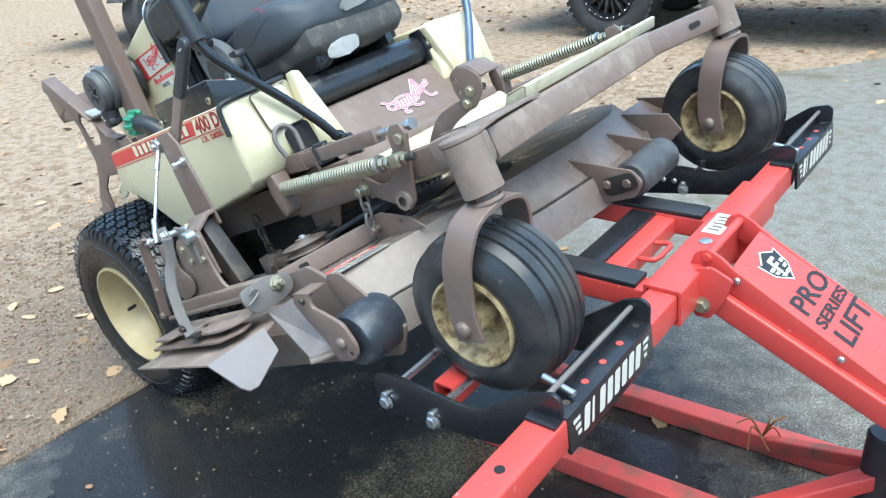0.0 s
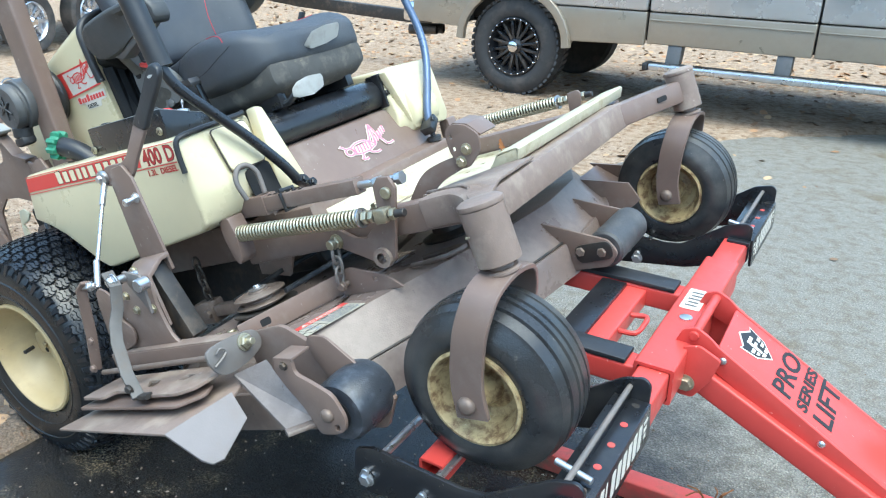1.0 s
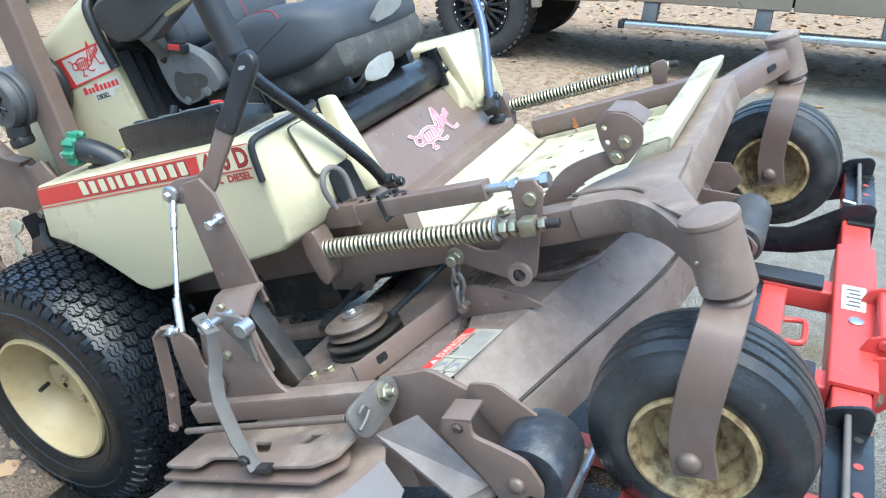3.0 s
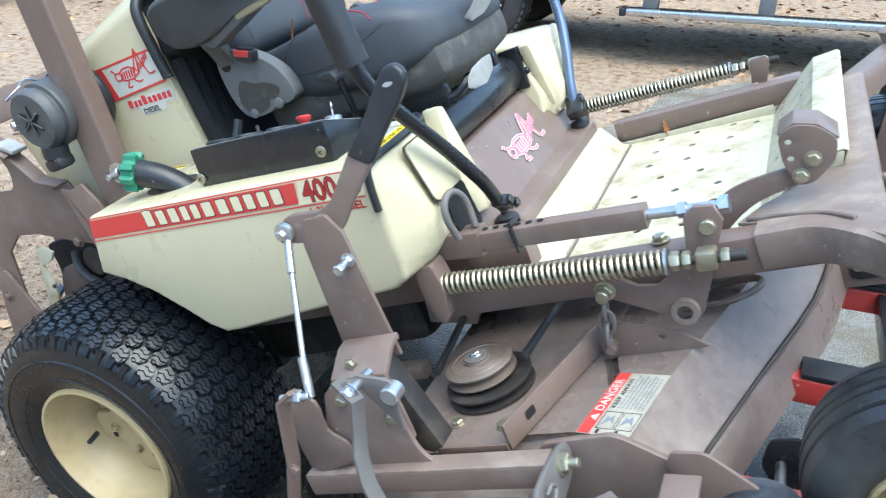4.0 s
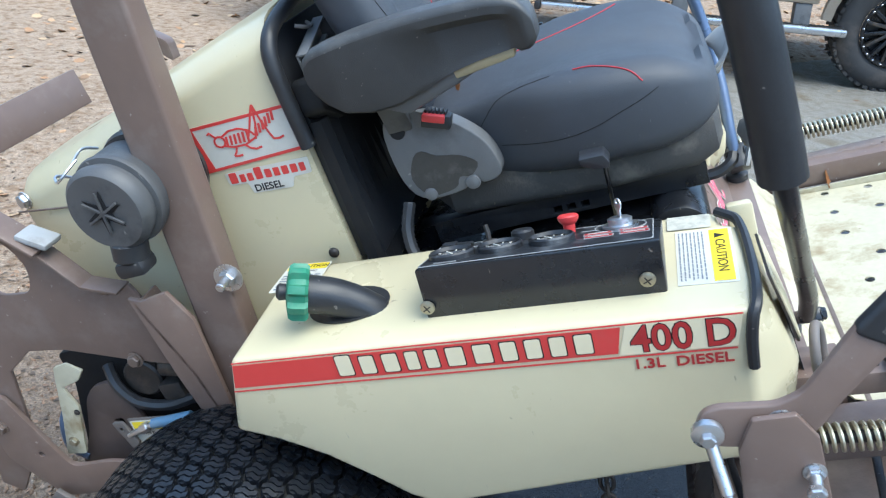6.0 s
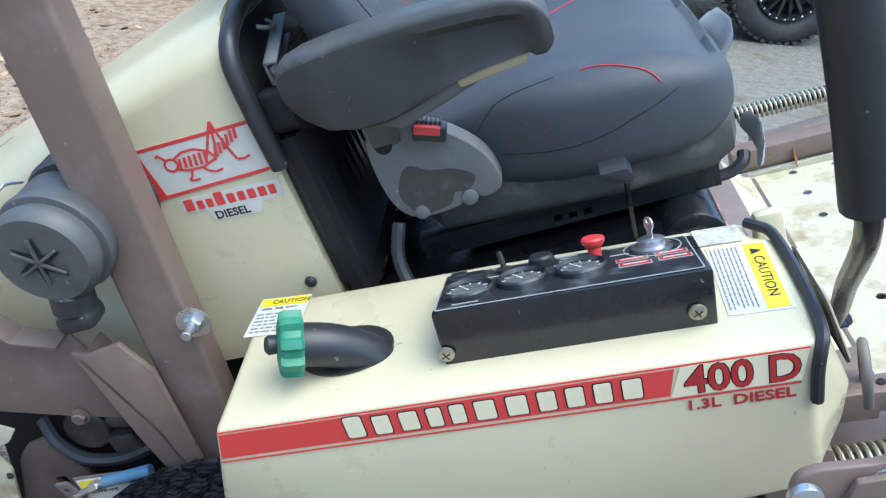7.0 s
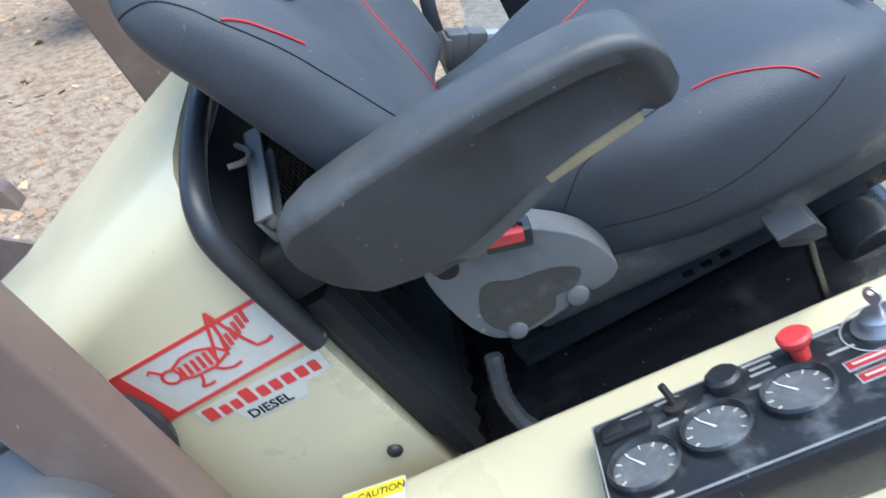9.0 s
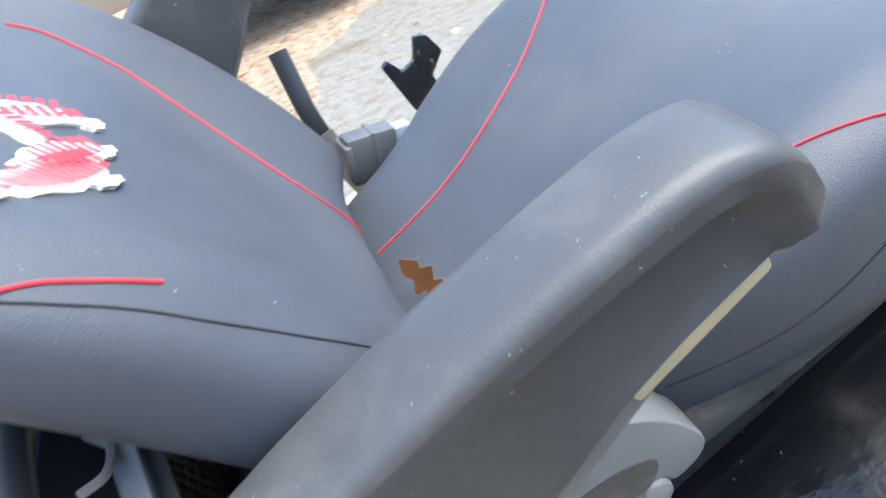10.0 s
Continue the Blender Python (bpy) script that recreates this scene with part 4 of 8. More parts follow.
# ---- fuel neck ----
neck = part("fuel_neck", joined(tube([(0.380, -0.302, 0.764), (0.369, -0.305, 0.784), (0.348, -0.311, 0.810), (0.325, -0.320, 0.832), (0.298, -0.329, 0.848)], 0.0265, 20, 4)), BLACK_PLASTIC, mower, "black filler neck with a green cap")
part("neck_ring", placed(prism(ring(0, 0, 0.054, 28, 1.12, 0.82), "z", 0, 0.002, 0), axes((0.334, -0.297, 0.8003), (1, 0, -0.083), (0, 1, 0.03))), BLACK_PLASTIC, neck)
cap_m = Matrix.Translation((0.302, -0.327, 0.848)) @ frame_of((-0.86, -0.28, 0.40))
capbm = bmesh.new()
cap_rows = []
for h, rr in ((0.0, 0.032), (0.004, 0.0355), (0.022, 0.0355), (0.027, 0.032), (0.030, 0.020), (0.030, 0.002)):
    cap_rows.append([capbm.verts.new(cap_m @ Vector(((rr + (0.004 * (1 if (i // 3) % 2 else -1) if rr > 0.03 else 0)) * math.cos(2 * math.pi * i / 48), (rr + (0.004 * (1 if (i // 3) % 2 else -1) if rr > 0.03 else 0)) * math.sin(2 * math.pi * i / 48), h))) for i in range(48)])
for a, b in zip(cap_rows, cap_rows[1:]):
    for i in range(48):
        capbm.faces.new((a[i], a[(i + 1) % 48], b[(i + 1) % 48], b[i]))
capbm.faces.new(cap_rows[0][::-1])
capbm.faces.new(cap_rows[-1])
bmesh.ops.recalc_face_normals(capbm, faces=capbm.faces)
fuel_cap = part("fuel_cap", capbm, GREEN_PLASTIC, neck, "green notched fuel cap")
part("cap_vent", placed(lathe([(0.011, 0.030), (0.012, 0.040), (0.008, 0.044), (0.002, 0.045)], (0, 0, 0), (0, 0, 1), 12), cap_m), BLACK_PLASTIC, fuel_cap)

# ---- instrument box ----
# Its front face leans with the cover; the top slopes to the driver.
BOX = [(-0.350, -0.004), (-0.346, 0.072), (-0.218, 0.0335), (-0.214, -0.004)]
ibm = bmesh.new()
i_rows = []
for x, z0 in ((0.460, 0.786), (0.764, 0.760)):
    i_rows.append([ibm.verts.new((x + 0.006 * (z > 0.01), y, z0 + z)) for y, z in BOX])
for j in range(4):
    ibm.faces.new((i_rows[0][j], i_rows[0][(j + 1) % 4], i_rows[1][(j + 1) % 4], i_rows[1][j]))
ibm.faces.new(i_rows[0][::-1])
ibm.faces.new(i_rows[1])
bmesh.ops.recalc_face_normals(ibm, faces=ibm.faces)
ibox = part("instrument_box", soften(ibm, 0.004, 2), BLACK_PAINT, mower, "black instrument box with gauges, knob and key")
IM = axes((0.466, -0.346, 0.8585), (0.304, 0, -0.026), (0, 0.128, -0.0385))  # its top, from the near rear corner
part("face_plate", flat(rounded(rect(0.006, 0.296, 0.007, 0.127), 0.004), IM, 0.0012), DUSTY_PANEL, ibox, "dusty black face plate")
part("face_line", placed(prism(rounded(rect(0.004, 0.298, 0.005, 0.129), 0.004), "z", 0.0004, 0.0014, 0, [rounded(rect(0.0055, 0.2965, 0.0065, 0.1275), 0.004)]), IM), PALE_PLASTIC, ibox)


def gauge(u, v, r):
    g = part("gauge", placed(lathe([(r, 0), (r, 0.006), (r * 0.93, 0.0085), (r * 0.86, 0.0035)], (0, 0, 0), (0, 0, 1), 28, cap=False), IM @ pose(u, v, 0.0012)), DUSTY_PANEL, ibox, "round black gauge, its dusty lens greyed for the reflected sky")
    part("dial", flat(ring(0, 0, r * 0.9, 28), IM @ pose(u, v, 0.0012)), DECAL_BLACK, g)
    part("lens", placed(lathe([(r * 0.9, 0.0020), (r * 0.6, 0.0030), (0.001, 0.0034)], (0, 0, 0), (0, 0, 1), 24, cap=False), IM @ pose(u, v, 0.0014)), GLASS_DARK, g)
    for k in range(9):
        part("tick", flat(rect(-0.0006, 0.0006, r * 0.66, r * 0.82), IM @ pose(u, v, 0.0040, 0, 0, -120 + 30 * k)), DECAL_WHITE, g)
    part("pointer", flat([(-0.0012, 0), (0.0012, 0), (0.0004, r * 0.7), (-0.0004, r * 0.7)], IM @ pose(u, v, 0.0048, 0, 0, 35)), DECAL_WHITE, g)


gauge(0.040, 0.050, 0.031)
gauge(0.103, 0.060, 0.030)
gauge(0.171, 0.064, 0.030)
part("rocker", placed(joined(box(-0.022, 0.022, -0.010, 0.010, 0.0, 0.006, 0.002), box(-0.020, 0.0, -0.008, 0.008, 0.004, 0.009, 0.002)), IM @ pose(0.034, 0.104, 0.001)), BLACK_PLASTIC, ibox, "black rocker switch")
part("switch_ring", placed(prism(ring(0, 0, 0.0335, 32), "z", 0.0004, 0.0014, 0, [ring(0, 0, 0.0322, 32)]), IM @ pose(0.256, 0.102, 0.001)), PALE_PLASTIC, ibox)
part("switch_nut", placed(lathe([(0.016, 0), (0.016, 0.010), (0.013, 0.013)], (0, 0, 0), (0, 0, 1), 10), IM @ pose(0.126, 0.110, 0.001)), BLACK_PLASTIC, ibox)
part("toggle", placed(joined(lathe([(0.010, 0), (0.010, 0.005), (0.006, 0.006)], (0, 0, 0), (0, 0, 1), 12), tube([(0, 0, 0.004), (-0.001, 0.001, 0.016), (-0.003, 0.002, 0.026)], 0.0035, 8, 2)), IM @ pose(0.080, 0.106, 0.001)), DARK_STEEL, ibox)
part("stop_knob", placed(lathe([(0.008, 0), (0.009, 0.016), (0.012, 0.020), (0.015, 0.026), (0.0155, 0.031), (0.013, 0.034), (0.002, 0.035)], (0, 0, 0), (0, 0, 1), 24), IM @ pose(0.190, 0.106, 0.001) @ Matrix.Diagonal((0.92, 0.92, 0.72, 1))), RED_PLASTIC, ibox, "red pull knob")
sw = part("ignition", placed(lathe([(0.024, 0), (0.024, 0.003), (0.016, 0.004), (0.016, 0.011), (0.012, 0.013), (0.002, 0.013)], (0, 0, 0), (0, 0, 1), 24), IM @ pose(0.256, 0.104, 0.001)), ZINC, ibox, "chrome ignition switch")
part("key", placed(joined(box(-0.0015, 0.0015, -0.005, 0.005, 0.012, 0.030, 0.0005), prism(ring(0, 0.040, 0.012, 16, 0.8, 1), "x", -0.0015, 0.0015, 0.0004, [ring(0, 0.045, 0.004, 8)])), IM @ pose(0.256, 0.104, 0.001, 0, 0, 35) @ Matrix.Diagonal((0.8, 0.8, 0.72, 1))), ZINC, sw)
for u, v in ((0.212, 0.066), (0.256, 0.068), (0.214, 0.048), (0.258, 0.050)):
    part("label_bar", flat(rect(u, u + 0.034, v, v + 0.010), IM, 0.0022), DECAL_DARK_RED, ibox)
    part("label_frame", placed(prism(rect(u - 0.0015, u + 0.0355, v - 0.0015, v + 0.0115), "z", 0.0004, 0.0018, 0, [rect(u, u + 0.034, v, v + 0.010)]), IM), PALE_PLASTIC, ibox)
    part("label_line", flat(rect(u + 0.004, u + 0.030, v + 0.004, v + 0.006), IM, 0.0028), DECAL_WHITE, ibox)
for u, v, w in ((0.016, 0.118, 0.036), (0.064, 0.119, 0.022), (0.085, 0.094, 0.026), (0.060, 0.090, 0.018), (0.144, 0.121, 0.026), (0.148, 0.113, 0.018), (0.146, 0.105, 0.022), (0.205, 0.122, 0.024), (0.206, 0.092, 0.022), (0.140, 0.090, 0.016), (0.024, 0.012, 0.030)):
    part("label_line", flat(rect(u, u + w, v, v + 0.003), IM, 0.0022), PALE_PLASTIC, ibox)
for p in ((0.467, -0.350, 0.803), (0.745, -0.350, 0.784)):
    sc = part("screw", placed(lathe([(0.010, 0), (0.0095, 0.003), (0.006, 0.0048), (0.001, 0.005)], (0, 0, 0), (0, 0, 1), 18), Matrix.Translation(p) @ frame_of((0, -1, 0))), YELLOW_ZINC, ibox)
    part("slot", placed(joined(box(-0.006, 0.006, -0.0009, 0.0009, 0.0035, 0.0053, 0), box(-0.0009, 0.0009, -0.006, 0.006, 0.0035, 0.0053, 0)), Matrix.Translation(p) @ frame_of((0, -1, 0)) @ pose(0, 0, 0, 0, 0, 25)), DARK_STEEL, sc)


# ---- warning labels ----
def small_print(parent, m, w, h, rows, seed):
    """Unreadable lines of print as thin bars."""
    rnd = random.Random(seed)
    bms = []
    for k in range(rows):
        y = h - (k + 0.7) * h / rows
        x = 0.0
        while x < w - 0.004:
            n = rnd.uniform(0.003, 0.010)
            bms.append(flat(rect(x, min(w, x + n), y, y + h / rows * 0.36), m, 0.0011, 0.0003))
            x += n + 0.0022
    tagged(part("small_print", joined(*bms), DECAL_GREY, parent), kind="stuff")


TOP = axes((0.783, -0.214, 0.7632), (0.061, -0.002, -0.0055), (0.002, 0.13, 0.003))
lab = part("caution_label", flat(rounded(rect(-0.002, 0.068, -0.128, 0.002), 0.002), TOP, 0.0010), DECAL_WHITE, cover, "white and yellow caution label")
part("yellow_band", flat(rect(0.040, 0.064, -0.124, -0.002), TOP, 0.0016), DECAL_YELLOW, lab)
words("caution_word", "CAUTION", 0.0170, TOP @ pose(0.0465, -0.028, 0.0018, 0, 0, -90), DECAL_BLACK, lab, "black word CAUTION", depth=0.0003)
part("triangle", flat([(0.046, -0.024), (0.046, -0.012), (0.059, -0.018)], TOP, 0.0020), DECAL_BLACK, lab)
small_print(lab, TOP @ pose(0.036, -0.004, 0.0006, 0, 0, -90) @ pose(0, -0.036, 0), 0.115, 0.034, 7, 3)
TOP2 = axes((0.180, -0.212, 0.8140), (0.10, -0.010, -0.008), (0.010, 0.10, 0.003)) @ Matrix.Diagonal((1.33, 1.14, 1, 1))
lab2 = part("fuel_label", flat(rounded(rect(0, 0.058, -0.02, 0.05), 0.002), TOP2, 0.0010), DECAL_WHITE, cover, "small fuel caution label")
part("yellow_band", flat(rect(0.002, 0.056, 0.034, 0.048), TOP2, 0.0016), DECAL_YELLOW, lab2)
words("caution_word", "CAUTION", 0.0095, TOP2 @ pose(0.015, 0.0375, 0.0018), DECAL_BLACK, lab2, depth=0.0003)
words("fuel_word", "DIESEL  FUEL  ONLY", 0.0046, TOP2 @ pose(0.005, 0.0275, 0.0012), DECAL_BLACK, lab2, depth=0.0003)
small_print(lab2, TOP2 @ pose(0.004, -0.016, 0.0006), 0.050, 0.038, 6, 5)
part("worn_label", flat(rounded(rect(-0.012, 0.044, 0.008, 0.044), 0.003), TOP, 0.0010, 0.0003), surf("worn_label", (0.52, 0.50, 0.42), 0.5, var=0.2, grain=60, stain=(0.30, 0.29, 0.25), amount=0.9, size=40, edge=0.48, bump=0.05), cover, "worn grey label")


# ---- hood ----
def hood_section(x, top, low, half):
    """A ring across the hood: upright sides, a long chamfer and a nearly flat top."""
    top -= 0.034
    pts = [(half, low), (half, top - 0.052), (half - 0.003, top - 0.040), (half - 0.010, top - 0.029), (half - 0.040, top - 0.007), (half - 0.065, top), (half - 0.13, top + 0.006)]
    ring_pts = [(x, YC - w, z) for w, z in pts] + [(x, YC, top + 0.010)] + [(x, YC + w, z) for w, z in reversed(pts)]
    return [Vector(p) for p in ring_pts]


hood = part("hood", loft([hood_section(-0.295, 1.078, 0.985, 0.195), hood_section(-0.285, 1.098, 0.975, 0.215), hood_section(-0.25, 1.108, 0.86, 0.226), hood_section(-0.17, 1.120, 0.735, 0.229), hood_section(-0.12, 1.133, 0.716, 0.230),
                          hood_section(0.05, 1.176, 0.706, 0.231), hood_section(0.20, 1.208, 0.698, 0.231), hood_section(0.283, 1.222, 0.695, 0.231)]), CREAM, mower, "cream engine hood with red decals")
part("hood_seam", tube([(-0.285, -0.122, 1.015), (-0.20, -0.1215, 1.002), (-0.09, -0.1218, 0.985)], 0.002, 6, 3), RUST_STEEL, hood)
part("hood_bolt", carriage((0.249, -0.1205, 0.806), (0, -1, 0), 0.009), DARK_STEEL, hood)
part("hood_latch", bolt((-0.268, -0.112, 1.030), (-0.3, -1, 0), 0.013), ZINC, hood)
rim_path = [(0.290, -0.131, 0.990), (0.290, -0.133, 1.06), (0.290, -0.131, 1.122), (0.292, -0.120, 1.148), (0.295, -0.095, 1.166), (0.297, -0.04, 1.180), (0.300, 0.03, 1.190), (0.302, 0.11, 1.193)]
rim_path = rim_path + [(x, 2 * YC - y, z) for x, y, z in reversed(rim_path[:-1])]
part("intake_rim", tube(rim_path, 0.0122, 10, 5), BLACK_PLASTIC, hood, "black rubber rim of the air intake")
intake = part("air_intake", joined(prism([(0.283, 0.78), (0.330, 0.78), (0.315, 0.99), (0.296, 1.02), (0.288, 1.160), (0.283, 1.160)], "y", -0.105, 0.325, 0.004)), BLACK_PLASTIC, hood, "black plastic air intake behind the seat")
part("duct_channel", placed(joined(box(-0.058, 0.058, -0.017, 0.017, 0, 0.004, 0.001), box(-0.058, 0.058, 0.013, 0.017, 0, 0.018, 0.001), box(-0.058, 0.058, -0.017, -0.013, 0, 0.012, 0.001)), axes((0.322, -0.060, 1.120), (0.0, 0.95, 0.26), (0.1, -0.26, 0.95))), COVER_GREY, intake, "dusty grey steel channel")
part("channel_bolt", carriage((0.327, -0.104, 1.107), (1, 0, 0.1), 0.009), COVER_GREY, intake)
part("foam_block", prism(rounded([(-0.125, 1.035), (-0.118, 1.088), (-0.070, 1.080), (-0.040, 1.030), (-0.060, 1.000)], 0.012), "x", 0.296, 0.336, 0.006), BLACK_CLOTH, intake, "black foam block")
part("hanger_wire", tube([(0.316, -0.020, 1.150), (0.330, -0.040, 1.145), (0.330, -0.062, 1.148), (0.318, -0.070, 1.155)], 0.003, 6, 4), BARE_STEEL, intake)
mesh_bars = [box(0.302, 0.306, -0.02 + 0.009 * k, -0.0175 + 0.009 * k, 1.03, 1.10, 0) for k in range(24)] + [box(0.301, 0.305, -0.02, 0.20, 1.032 + 0.009 * k, 1.0345 + 0.009 * k, 0) for k in range(8)]
part("intake_mesh", joined(*mesh_bars), DARK_STEEL, intake)
# pleated black cover between the hood and the seat box
pl = [(0.318 + (0.007 if k % 2 else 0.0), -0.118 + 0.016 * k) for k in range(28)]
pl_pts = pl + [(0.300, pl[-1][1]), (0.300, pl[0][1])]
part("pleated_cover", prism(pl_pts, "z", 0.735, 1.02, 0), BLACK_CLOTH, hood, "black pleated cover")

# decals on the hood side
HM = axes((0.084, -0.1215, 1.067), (0.188, 0, -0.005), (0, 0, 1))
dec = part("hood_decal", flat([(-0.022, 0), (0.187, -0.001), (0.190, -0.074), (-0.010, -0.077)], HM, 0.0009), DECAL_WHITE, hood, "cream decal with a red border and a red drawn mark")
for pts in ([(-0.022, 0), (0.187, -0.001), (0.187, -0.006), (-0.021, -0.005)], [(-0.010, -0.073), (0.190, -0.0695), (0.190, -0.0745), (-0.0105, -0.0775)], [(-0.022, 0), (-0.010, -0.073), (0.036, -0.072), (0.025, -0.002)]):
    part("red_border", flat(pts, HM, 0.0015), DECAL_RED, dec)


def insect_mark(parent, m, size, material, gap=None, lift=None):
    """A plain leaping shape in line: head, back, belly, a long folded hind leg, short legs, and slanted bars."""
    lines = [[(0.10 + 0.075 * math.cos(a), 0.42 + 0.115 * math.sin(a)) for a in (2 * math.pi * k / 12 for k in range(13))],
             [(0.16, 0.52), (0.28, 0.60), (0.42, 0.60), (0.56, 0.50), (0.62, 0.36)], [(0.14, 0.32), (0.26, 0.25), (0.44, 0.24), (0.60, 0.33)],
             [(0.50, 0.34), (0.58, 0.55), (0.66, 0.80), (0.73, 0.99)], [(0.60, 0.30), (0.68, 0.60), (0.73, 0.99)], [(0.73, 0.99), (0.76, 0.70), (0.80, 0.42), (0.84, 0.22)], [(0.84, 0.22), (0.92, 0.20), (0.99, 0.23)],
             [(0.30, 0.25), (0.27, 0.14), (0.22, 0.06)], [(0.22, 0.06), (0.29, 0.04), (0.34, 0.05)], [(0.43, 0.24), (0.48, 0.15), (0.56, 0.10), (0.64, 0.12)],
             [(0.06, 0.54), (0.00, 0.66), (-0.03, 0.62)]]
    w = 0.026 * size
    bars = [[(0.19 + 0.062 * k, 0.31 - 0.004 * k), (0.215 + 0.062 * k, 0.50 + 0.004 * k)] for k in range(6)] + [[(0.64 + 0.058 * k, 0.36 + 0.045 * k), (0.665 + 0.058 * k, 0.55 + 0.05 * k)] for k in range(6)]
    grow = 0.03 * size if gap else 0.0
    for k, q in enumerate(lines + bars):
        pts = stroke([(x * size, y * size * 0.62) for x, y in q], (w if k < len(lines) else w * 1.25) + grow)
        part("drawn_line", flat(pts, m, (0.0006 if gap else 0.0012) + 0.00003 * k), material, parent)


insect_mark(dec, HM @ pose(0.052, -0.064, 0.0009), 0.122, DECAL_RED)
HM2 = axes((0.128, -0.1213, 0.982), (0.148, 0, -0.010), (0, 0, 1))
tq = part("engine_decal", flat(rounded([(0, 0), (0.148, 0.002), (0.147, -0.024), (0.115, -0.026), (0.108, -0.042), (0.038, -0.041), (0.034, -0.022), (0.002, -0.021)], 0.002), HM2, 0.0009), DECAL_WHITE, hood, "white decal with red bars and a black word")
xx = 0.004
for k, (w, h) in enumerate(((0.018, 0.018), (0.013, 0.013), (0.013, 0.013), (0.017, 0.020), (0.015, 0.014), (0.014, 0.014), (0.015, 0.014), (0.015, 0.014), (0.013, 0.014))):
    part("mark_block", placed(mark_block(w * 0.74, h), HM2 @ pose(xx + 0.12 * w, -0.019, 0.0012)), DECAL_RED, tq)
    xx += w + 0.0005
words("engine_word", "DIESEL", 0.0165, HM2 @ pose(0.042, -0.0385, 0.0012), DECAL_BLACK, tq, "black word DIESEL", depth=0.0003, wide=1.05, bold=0.0003)

# ---- air cleaner ----
clean = part("air_cleaner", lathe([(0.060, -0.020), (0.067, -0.012), (0.068, 0.0), (0.064, 0.004), (0.064, 0.012), (0.072, 0.014), (0.074, 0.020), (0.072, 0.026), (0.0715, 0.105), (0.078, 0.110), (0.078, 0.118), (0.07, 0.122)], (0.018, -0.255, 1.018), (0.06, 1, 0.05), 40), GREY_PLASTIC, mower, "dusty grey plastic air cleaner canister")
star_m = Matrix.Translation((0.0168, -0.2765, 1.017)) @ frame_of((-0.06, -1, -0.05))
star_pts = []
for k in range(12):
    r = 0.036 if k % 2 == 0 else 0.013
    star_pts.append((r * math.cos(k * math.pi / 6 + 0.2), r * math.sin(k * math.pi / 6 + 0.2)))
part("star_recess", placed(prism(star_pts, "z", -0.001, 0.0006, 0), star_m), BLACK_CLOTH, clean)
part("star_ribs", joined(*(placed(box(-0.034, 0.034, -0.002, 0.002, 0, 0.004, 0.0008), star_m @ pose(0, 0, 0, 0, 0, 20 + 60 * k)) for k in range(3))), GREY_PLASTIC, clean)
part("dust_valve", joined(rod((0.006, -0.247, 0.960), (-0.004, -0.249, 0.928), 0.028, 20), box(-0.030, 0.022, -0.272, -0.226, 0.903, 0.932, 0.010)), BLACK_PLASTIC, clean)
part("intake_ring", lathe([(0.066, 0.0), (0.080, 0.004), (0.084, 0.016), (0.080, 0.030), (0.084, 0.040), (0.080, 0.052), (0.07, 0.056)], (0.034, -0.183, 1.020), (0.06, 1, 0.05), 40), BLACK_PLASTIC, clean, "black rubber intake ring on the hood")
part("wire_clip", joined(tube([(-0.042, -0.227, 1.068), (-0.052, -0.247, 1.082), (-0.040, -0.264, 1.076), (-0.024, -0.257, 1.085), (-0.016, -0.234, 1.094)], 0.0022, 6, 4), tube([(-0.002, -0.197, 1.094), (-0.008, -0.222, 1.104), (-0.020, -0.240, 1.092)], 0.0022, 6, 4)), ZINC, clean)

# ---- roll bar ----
def roll_post(y0, y1):
    prof = rounded([(-0.041, -abs(y1 - y0) / 2), (0.041, -abs(y1 - y0) / 2), (0.041, abs(y1 - y0) / 2), (-0.041, abs(y1 - y0) / 2)], 0.008, 3)
    ym = (y0 + y1) / 2
    return loft([[Vector((x + u, ym + v, z)) for u, v in prof] for x, z in ((0.028, 0.565), (0.063, 0.80), (0.138, 1.30), (0.205, 1.75))])


bar_part = part("roll_bar", roll_post(-0.222, -0.172), BROWN, mower, "brown square-tube roll bar")
part("far_post", roll_post(2 * YC + 0.172, 2 * YC + 0.222), BROWN, bar_part)
part("top_bar", bar([(0.205, -0.222, 1.73), (0.205, 2 * YC + 0.222, 1.73)], 0.08, 0.05), BROWN, bar_part)
part("pivot_bolt", joined(bolt((0.118, -0.222, 0.850), (0, -1, 0), 0.014), rod((0.118, -0.222, 0.850), (0.118, -0.256, 0.850), 0.0075), lathe([(0.024, 0), (0.024, 0.003)], (0.118, -0.223, 0.850), (0, -1, 0), 20)), ZINC, bar_part, "zinc bolt with nut and washer")
part("post_bracket", prism([(-0.060, 0.862), (-0.040, 0.852), (0.012, 0.858), (0.035, 0.80), (0.012, 0.58), (-0.040, 0.58), (-0.052, 0.70)], "y", -0.245, -0.235, 0.002), BROWN, bar_part, "brown channel bracket")
part("bracket_edge", bent([(-0.048, 0.850), (-0.012, 0.70), (-0.002, 0.58)], "y", -0.245, -0.185, 0.008), BROWN, bar_part)

